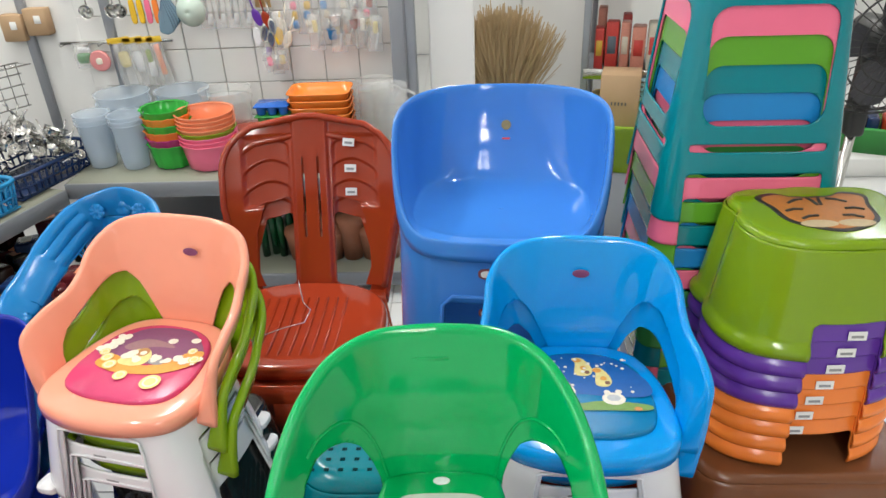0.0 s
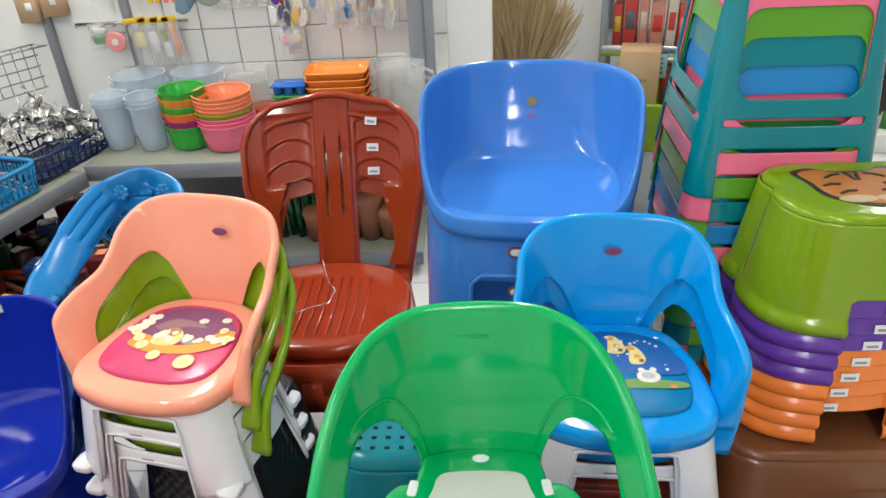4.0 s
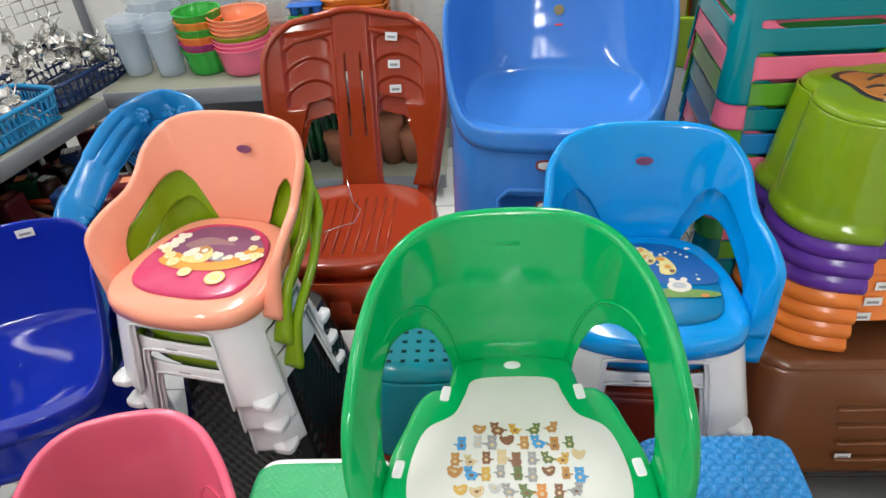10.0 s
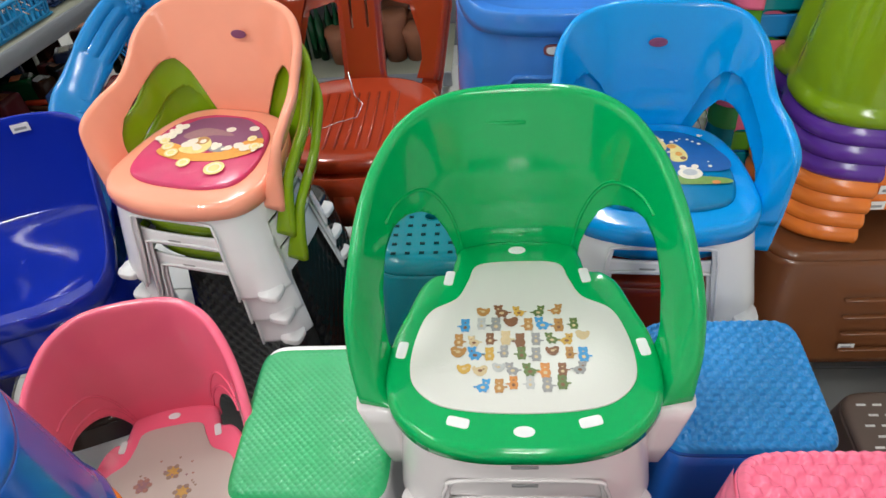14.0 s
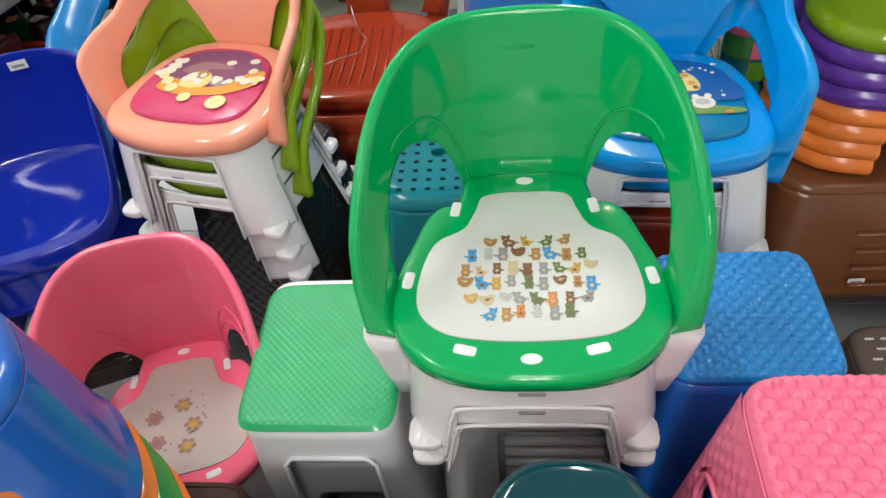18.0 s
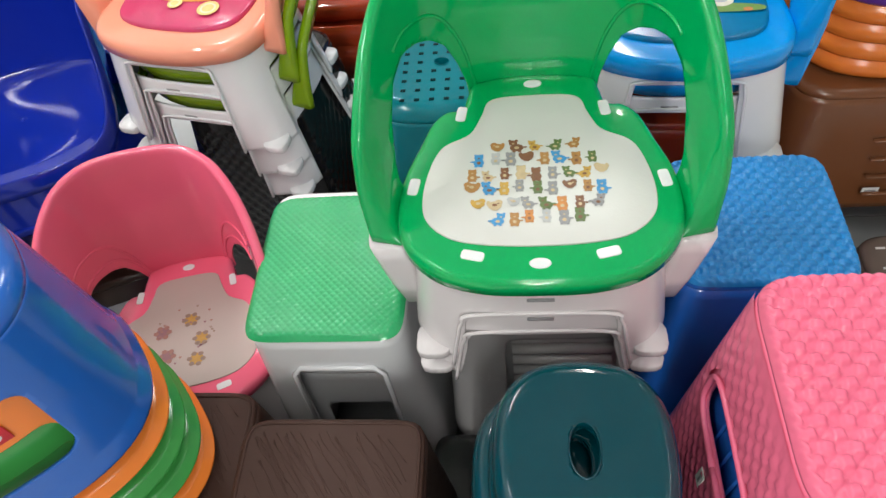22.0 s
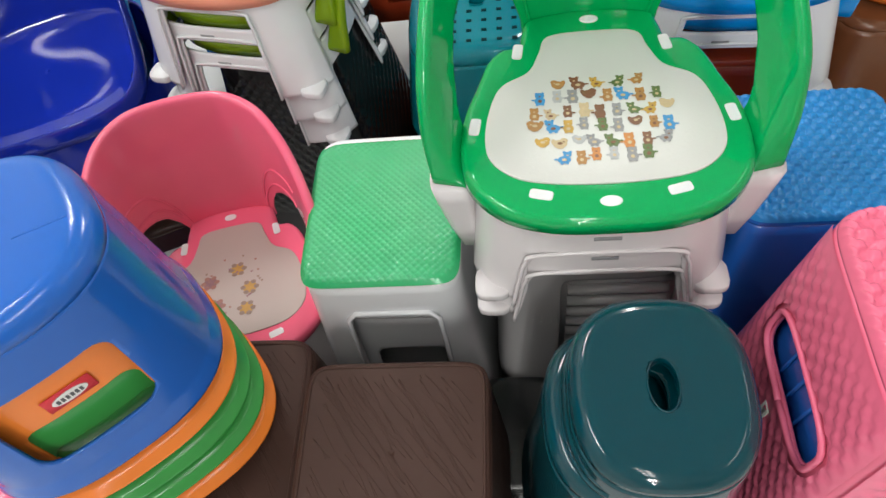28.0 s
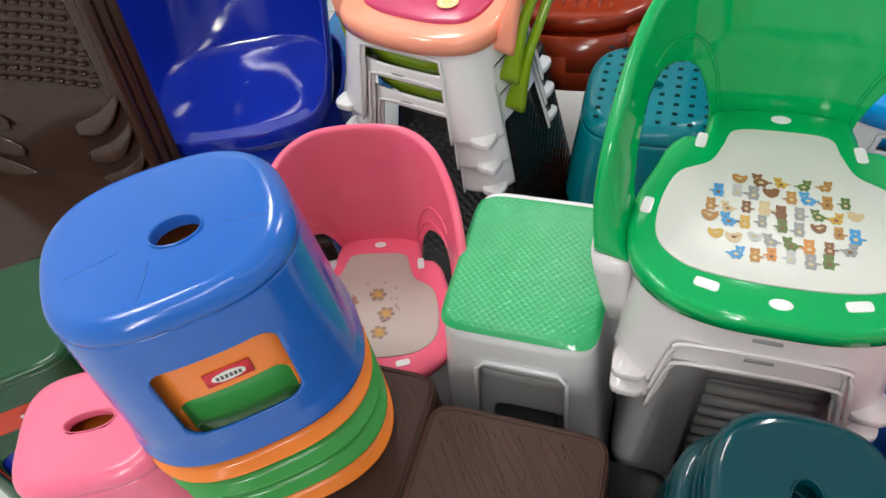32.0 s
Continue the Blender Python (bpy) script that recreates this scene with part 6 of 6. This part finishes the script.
for i, x_ in enumerate((-1.375, -1.275, -1.245)):
    la = thing("steel_ladle", pose(x_, 2.74, 1.07), "steel ladle hanging from the rail", "ladle", "ladles")
    part("handle", rod([(0, 0, 0.06), (0, -0.004, 0.0), (0, -0.003, -0.04)], 0.0035, 8), STEEL, la)
    part("bowl", loft([[(r * math.cos(a), -0.012 - d, -0.062 + r * math.sin(a)) for a in [2 * math.pi * t / 26 for t in range(26)]] for r, d in ((0.025, 0.012), (0.024, 0.0), (0.016, -0.010), (0.003, -0.014))]), STEEL, la, thick=0.0012)
sc = []
for k in range(5):
    w_ = 0.042 - 0.004 * k
    so = thing("scoop", pose(-1.065, 2.735 - 0.012 * k, 1.07 - 0.006 * k), "slate blue plastic scoop nested with others", "scoop", "scoops")
    part("body", slab(smooth_outline([(0.0, 0.0), (w_ * 0.35, -0.03), (w_, -0.085 - 0.004 * k), (w_ * 0.75, -0.115), (0, -0.122), (-w_ * 0.75, -0.115), (-w_, -0.085 - 0.004 * k), (-w_ * 0.35, -0.03)][::-1], 4), 0, 0.012, 0.004), plastic("slate blue plastic", (0.16, 0.25, 0.33), 0.35), so, at=pose(0, 0, 0, 90, 0, 0))
bw_ = thing("plastic_colander", pose(-0.985, 2.745, 0.995), "pale green plastic colander hanging from the rail", "colander")
part("bowl", loft([[(r * math.cos(a), -d, r * math.sin(a)) for a in [2 * math.pi * t / 36 for t in range(36)]] for r, d in ((0.058, 0.0), (0.055, 0.006), (0.045, 0.028), (0.02, 0.04), (0.002, 0.042))]), plastic("pale mint plastic", (0.50, 0.60, 0.53), 0.4), bw_, thick=0.0015)
for i in range(9):
    sk = thing("bamboo_skewer", pose(-0.735 + 0.006 * i, 2.75 - 0.004 * (i % 3), 1.075), "bundle stick of pale bamboo hanging from the rail", "skewer", "skewers")
    part("stick", rod([(0, 0, 0.03), (0.001 * i, 0, -0.075)], 0.0035, 6), mat("bamboo", (0.55, 0.38, 0.16), 0.6), sk)
for i, (m, dx, dz) in enumerate(((PURPLE, -0.735, 0.965), (BROWNRED, -0.70, 0.955), (STEEL, -0.68, 0.93), (WHITE, -0.745, 0.895), (STEEL, -0.695, 0.885), (YELLOWP, -0.66, 0.895), (IVORY, -0.645, 0.92), (STEEL, -0.715, 0.91), (IVORY, -0.63, 0.88))):
    s2 = thing("hanging_spoon", pose(dx, 2.742 - 0.003 * (i % 3), dz, 0, (i - 4) * 5, 0), "small spoon-like tool hanging in a bunch", "spoon", "hanging spoons")
    part("bowl", slab(plan(0.016, 0.034, 2, 26), 0, 0.009, 0.004), m, s2, at=pose(0, 0, 0, 90, 0, 0))
    part("handle", rod([(0, 0, 0.03), (0.004, 0.004, 0.09)], 0.003, 6), m, s2)
for i, (m, x_, z_) in enumerate(((SKY, -0.455, 0.895), (STEEL, -0.40, 0.915), (BROWNRED, -0.375, 0.93), (WHITE, -0.44, 0.945))):
    s2 = thing("small_cup", pose(x_, 2.74, z_), "tiny plastic measuring cup hanging among bags", "cup", "tiny cups")
    part("body", loft([[(r * math.cos(a), r * math.sin(a), z) for a in [2 * math.pi * t / 24 for t in range(24)]] for r, z in ((0.012, -0.02), (0.016, -0.018), (0.021, 0.016), (0.023, 0.018))], True), m, s2)
# lower row on the left
for i, (x_, w_, ins) in enumerate(((-1.40, 0.07, [(KELLY, 0, 0.06, 0.05, 0.04), (WHITE, 0.01, 0.03, 0.05, 0.02)]), (-1.24, 0.075, [(BUTTER, 0, 0.07, 0.04, 0.06)]), (-1.185, 0.065, [(WHITE, 0, 0.08, 0.035, 0.08)]),
                                   (-1.14, 0.06, [(LIME, 0.0, 0.06, 0.02, 0.05), (WHITE, 0, 0.11, 0.03, 0.06)]), (-1.10, 0.05, [(CORAL, 0.0, 0.075, 0.022, 0.12)]))):
    b2 = bag(x_ - 0.055, 0.890, w_, 0.175 if i else 0.10, ins, tilt=-6)
    if i:
        part("header_card", box(w_ * 1.2, 0.003, 0.022, (0, -0.004, 0.004), 0.001, 1), CARDYELLOW, b2, "yellow folded card")
pd = thing("pink_strainer", pose(-1.375, 2.735, 0.823), "round pink plastic strainer hanging from the rail", "strainer")
part("disc", slab(plan(0.040, 0.040, 2, 36), 0, 0.012, 0.005), plastic("dusty pink plastic", (0.78, 0.30, 0.30), 0.4), pd, at=pose(0, 0, 0, 90, 0, 0))
part("cap", slab(plan(0.012, 0.012, 4, 20), 0, 0.004, 0.001), IVORY, pd, at=pose(0, -0.012, 0, 90, 0, 0))

# wire rack, boxes and uprights on the side wall
rk = thing("wire_rack", pose(-1.70, 2.44, 0.70, 0, 0, 58), "white wire dish rack hanging on the wall", "rack")
for i in range(9):
    part("wire", rod([(-0.16 + 0.04 * i, 0, 0.0), (-0.16 + 0.04 * i, 0, 0.16), (-0.16 + 0.04 * i, -0.09, 0.165)], 0.0022, 6), STEEL, rk)
for z in (0.0, 0.04, 0.08, 0.12, 0.16):
    part("wire", rod([(-0.17, 0, z), (0.17, 0, z)], 0.0028, 6), STEEL, rk)
part("wire", rod([(-0.17, -0.09, 0.165), (0.17, -0.09, 0.165)], 0.0028, 6), STEEL, rk)
for i, x_ in enumerate((-1.70, -1.60)):
    cb = thing("hanging_carton", pose(x_, 2.780, 0.90 + 0.02 * i), "small brown carton on the wall rail", "box", "small cartons")
    part("body", box(0.085, 0.05, 0.10, (0, 0, 0.05), 0.003, 1), CARD, cb)
    part("tag", box(0.025, 0.002, 0.03, (0.01, -0.0265, 0.06), 0.0005, 1), STICKER, cb)
for x_, z0_, z1_ in ((-1.335, 0.52, 1.9), (-1.66, 0.5, 1.9)):
    up = thing("wall_upright", pose(x_, 2.80, 0.0), "slotted grey steel upright fixed to the wall", "upright", "uprights")
    part("channel", box(0.034, 0.024, z1_ - z0_, (0, -0.006, (z0_ + z1_) / 2), 0.003, 1), GREYPAINT, up)

for i, x_ in enumerate((-0.655, -0.52, -0.435, -0.385, -0.335, -0.285)):
    bag(x_, 0.985 - 0.012 * (i % 3), 0.055, 0.135, [((IVORY, BUTTER, MATS["print cream"], STEEL)[i % 4], 0.0, 0.045, 0.018, 0.045), ((STEEL, MATS["print silver"], WHITE)[i % 3], 0.006, 0.095, 0.008, 0.06)], y=2.735 - 0.006 * (i % 2), tilt=(i - 2.5) * 2.0)
for i, (x_, z_, m_) in enumerate(((-0.715, 0.835, HOTPINK), (-0.685, 0.825, STEEL), (-0.66, 0.84, BUTTER), (-0.705, 0.87, PURPLE))):
    bag(x_, z_, 0.042, 0.075, [(m_, 0.0, 0.035, 0.022, 0.035)], y=2.728 + 0.005 * i, tilt=(i - 1.5) * 7)


# ---- the aisle beyond the pillar ----
def broom_bundle(at):
    ob = thing("broom_bundle", at, "fan-shaped bundle of dry straw brooms standing upside down", "broom")
    r = random.Random(8)
    bm = bmesh.new()
    for i in range(1500):
        a = r.gauss(0.0, 0.25)
        b = r.gauss(0.0, 0.16)
        ln = r.uniform(0.40, 0.53) * (1 - 0.22 * abs(a))
        x0, y0 = r.uniform(-0.07, 0.07), r.uniform(-0.05, 0.05)
        tip = Vector((x0 + ln * math.sin(a), y0 + ln * math.sin(b), ln * math.cos(a)))
        w = 0.0022
        base = Vector((x0, y0, 0))
        d = Vector((1, 0.4 * r.uniform(-1, 1), 0)).normalized() * w
        e = Vector((-d.y, d.x, 0))
        vs = [bm.verts.new(base + d), bm.verts.new(base - d), bm.verts.new(base + e), bm.verts.new(tip + d), bm.verts.new(tip - d), bm.verts.new(tip + e)]
        for q in ((0, 1, 4, 3), (1, 2, 5, 4), (2, 0, 3, 5)):
            bm.faces.new([vs[k] for k in q])
    tagged(part("straw", bm, STRAW, ob, "loose dry straw", smooth=False), kind="stuff")
    part("binding", loft([[((0.075 + k) * math.cos(a), (0.055 + k) * math.sin(a), z) for a in [2 * math.pi * t / 28 for t in range(28)]] for k, z in ((0, 0.02), (0.006, 0.035), (0.006, 0.06), (0, 0.075))]), KELLY, ob)
    for i in range(5):
        part("broomstick", rod([(-0.05 + 0.025 * i, 0.0, 0.03), (-0.06 + 0.03 * i, 0.0, -0.38)], 0.011, 8), WOODY, ob)
    return ob


broom_bundle(pose(0.215, 3.25, 0.36))
structure("wall_inner", box(0.55, 0.12, ROOM_H, (0.62, 3.75, ROOM_H / 2)), WALLWHITE, "short white painted wall behind the brooms", "wall")

# goods shelf beyond
gs_ = thing("goods_shelf", pose(0.605, 3.05, 0.0, 0, 0, -14), "white wire-fronted shelf full of packaged goods", "shelf")
for z in (0.30, 0.62, 0.98):
    part("board", box(0.75, 0.42, 0.02, (0.33, 0.20, z), 0.002, 1), GREYPAINT, gs_)
    part("price_rail", box(0.75, 0.012, 0.045, (0.33, -0.012, z + 0.012), 0.002, 1), STEEL, gs_)
for x in (-0.04, 0.70):
    for y in (0.0, 0.40):
        part("post", box(0.03, 0.03, 1.9, (x, y, 0.95), 0.003, 1), GREYPAINT, gs_)
for i in range(9):
    part("side_wire", rod([(-0.05, 0.03 + 0.045 * i, 0.30), (-0.05, 0.03 + 0.045 * i, 1.25)], 0.004, 6), WHITE, gs_)
rnd = random.Random(14)
PACKS = [print_mat("pack red", (0.55, 0.05, 0.04)), print_mat("pack gold", (0.62, 0.40, 0.05)), print_mat("pack blue", (0.05, 0.14, 0.35)), print_mat("pack cream", (0.62, 0.55, 0.45)), print_mat("pack slate", (0.10, 0.13, 0.17)), print_mat("pack salmon", (0.62, 0.25, 0.18))]
BASE_ = pose(0.605, 3.05, 0.0, 0, 0, -14)
for lev, z in enumerate((0.31, 0.63, 0.99)):
    x = -0.01
    while x < 0.66:
        w = rnd.uniform(0.035, 0.065)
        for row in range(2):
            q = BASE_ @ Vector((x + w / 2, 0.07 + 0.15 * row, z))
            bt = thing("package", pose(q.x, q.y, q.z, 0, 0, -14 + rnd.uniform(-4, 4)), "printed household package on the shelf", "package", "packages")
            h = rnd.uniform(0.16, 0.25)
            m = PACKS[(1 if x < 0.2 and lev == 0 else rnd.choice((0, 0, 5, 3)) if lev == 1 else rnd.randrange(6))]
            part("carton", box(w * 0.9, 0.07, h, (0, 0, h / 2), 0.006, 2), m, bt)
            part("panel", box(w * 0.6, 0.002, h * 0.35, (0, -0.036, h * 0.55), 0.0008, 1), PACKS[(rnd.randrange(6))], bt)
        x += w + 0.004
sign = thing("shelf_card", BASE_ @ pose(0.18, -0.045, 0.60), "pale blue card with unreadable lines hanging from the shelf", "sign")
part("card", box(0.10, 0.003, 0.10, (0, 0, -0.02), 0.001, 1), print_mat("pale blue card", (0.30, 0.52, 0.68)), sign)
for k in range(4):
    part("line", box(0.07, 0.001, 0.007, (0, -0.002, 0.012 - 0.02 * k)), INK, sign, smooth=False)
cart = thing("carton", pose(0.70, 2.93, 0.31, 0, 0, -14), "brown cardboard carton in a lime green crate", "box")
part("body", box(0.16, 0.14, 0.36, (0, 0, 0.18), 0.003, 1), CARD, cart)
for k in range(5):
    part("printed_letter", box(0.006, 0.001, 0.014, (-0.03 + 0.014 * k, -0.0708, 0.24)), INK, cart, smooth=False)
crate = thing("lime_crate", pose(0.66, 2.90, 0.30, 0, 0, -14), "lime green open plastic crate", "crate")
part("shell", loft([[(0.50 * k * x, 0.36 * k * y, z) for x, y in plan(0.5, 0.5, 7, 44)] for k, z in ((0.1, 0.008), (0.9, 0.008), (0.92, 0.0), (1.0, 0.20), (1.05, 0.205), (1.05, 0.19))]), LIME, crate, thick=0.003)
low = thing("low_stand", pose(0.66, 2.90, 0.0, 0, 0, -14), "low grey stand under the crate", "stand")
part("body", box(0.46, 0.32, 0.298, (0, 0, 0.149), 0.004, 1), GREYPAINT, low)

# pedestal fan beside the tall stools
fan = thing("pedestal_fan", pose(1.20, 2.05, 0.0), "black pedestal fan with a round wire guard", "fan")
part("foot", slab(plan(0.20, 0.20, 2, 40), 0, 0.03, 0.012), SHADOWBLACK, fan)
part("pole", rod([(0, 0, 0.02), (0, 0, 0.72)], 0.014, 12), STEEL, fan)
part("pole_sleeve", rod([(0, 0, 0.02), (0, 0, 0.50)], 0.022, 12), SHADOWBLACK, fan)
part("motor", loft([[(r * math.cos(a), y, 0.98 + r * math.sin(a)) for a in [2 * math.pi * t / 28 for t in range(28)]] for r, y in ((0.005, -0.09), (0.05, -0.085), (0.06, -0.03), (0.055, 0.06), (0.03, 0.09))], True, True), SHADOWBLACK, fan)
part("neck", box(0.05, 0.06, 0.28, (0, 0, 0.83), 0.012, 2), SHADOWBLACK, fan)
for r_, y_ in ((0.06, -0.125), (0.10, -0.12), (0.14, -0.112), (0.18, -0.10), (0.205, -0.06), (0.205, -0.03)):
    part("guard_ring", rod([(r_ * math.cos(2 * math.pi * t / 48), y_, 0.98 + r_ * math.sin(2 * math.pi * t / 48)) for t in range(49)], 0.003, 5), SHADOWBLACK, fan)
for i in range(40):
    a = 2 * math.pi * i / 40
    part("guard_wire", rod([(r * math.cos(a), y, 0.98 + r * math.sin(a)) for r, y in ((0.03, -0.126), (0.12, -0.117), (0.19, -0.092), (0.207, -0.045), (0.19, 0.0), (0.10, 0.03))], 0.0015, 4), SHADOWBLACK, fan)
for i in range(4):
    part("blade", slab(smooth_outline([(0.03, -0.02), (0.10, -0.055), (0.165, -0.05), (0.175, 0.02), (0.09, 0.04), (0.03, 0.02)], 4), -0.001, 0.001, 0.0005), mat("smoked blade", (0.06, 0.06, 0.07), 0.25), fan, at=pose(0, -0.06, 0.98, 90, 90 * i, 0) @ pose(0, 0, 0, 15, 0, 0))

# low stand with a green tray of shoes-like dark goods, far to the side
ts = thing("low_platform", pose(2.05, 3.55, 0.0, 0, 0, 0), "low white platform carrying a green tray", "platform")
part("body", box(1.2, 0.9, 0.10, (0.2, 0.2, 0.05), 0.006, 1), WALLWHITE, ts)
tr = thing("green_tray", pose(2.05, 3.52, 0.1005, 0, 0, -24), "long leaf green plastic tray of dark red goods", "tray")
part("shell", loft([[(0.75 * k * x, 0.30 * k * y, z) for x, y in plan(0.5, 0.5, 8, 44)] for k, z in ((0.1, 0.006), (0.92, 0.006), (0.94, 0.0), (1.0, 0.13), (1.04, 0.135), (1.04, 0.12))]), KELLY, tr, thick=0.003)
for i in range(9):
    q = pose(2.05, 3.52, 0.107, 0, 0, -24) @ Vector((-0.28 + 0.07 * i, 0.0, 0))
    go = thing("dark_bundle", pose(q.x, q.y, q.z, 0, 0, -24), "dark red folded bundle in the green tray", "bundle", "bundles")
    part("cloth", box(0.055, 0.22, 0.17, (0, 0, 0.085), 0.02, 3), (BROWNRED, DARKBROWN, NAVY)[i % 3], go)


# ---- tiles, each a piece of its own ----
def tile_mesh(w, h, t, bevel):
    bm = box(w, h, t, (0, 0, 0), bevel, 1)
    me = bpy.data.meshes.new("tile")
    bm.to_mesh(me)
    bm.free()
    return me


T_FLOOR = 0.30
me_floor = tile_mesh(T_FLOOR - 0.004, T_FLOOR - 0.004, 0.008, 0.0012)
me_floor.materials.append(mat("floor tile glaze", (0.70, 0.71, 0.70), 0.10, grain=15.0, vary=0.05, wear=2.5))
for i in range(18):
    for j in range(16):
        t_ = new("tile", me_floor)
        t_.parent = floor
        t_.matrix_basis = pose(-1.90 + T_FLOOR * i, -0.02 + T_FLOOR * j, -0.004)
rest = bmesh.new()
for i in range(-1, 22):
    for j in range(-30, 21):
        if not (0 <= i < 18 and 0 <= j < 16):
            x, y = -1.90 + T_FLOOR * i, -0.02 + T_FLOOR * j
            if ROOM_L + 0.1 < x < ROOM_R - 0.1 and ROOM_F + 0.1 < y < ROOM_B - 0.1:
                h = T_FLOOR / 2 - 0.002
                rest.faces.new([rest.verts.new((x + a * h, y + b * h, 0.0)) for a, b in ((-1, -1), (1, -1), (1, 1), (-1, 1))])
tagged(part("tile_field", rest, MATS["floor tile glaze"], floor, "further white floor tiles", smooth=False), kind="stuff")
T_WALL = 0.137
me_wall = tile_mesh(T_WALL - 0.004, T_WALL - 0.004, 0.010, 0.0015)
me_wall.materials.append(TILEWHITE)
for i in range(5, 14):
    for j in range(11):
        t_ = new("tile", me_wall)
        t_.parent = tile_wall
        t_.matrix_basis = pose(-2.085 + T_WALL * i, 2.811, 0.36 + T_WALL * j, 90, 0, 0)
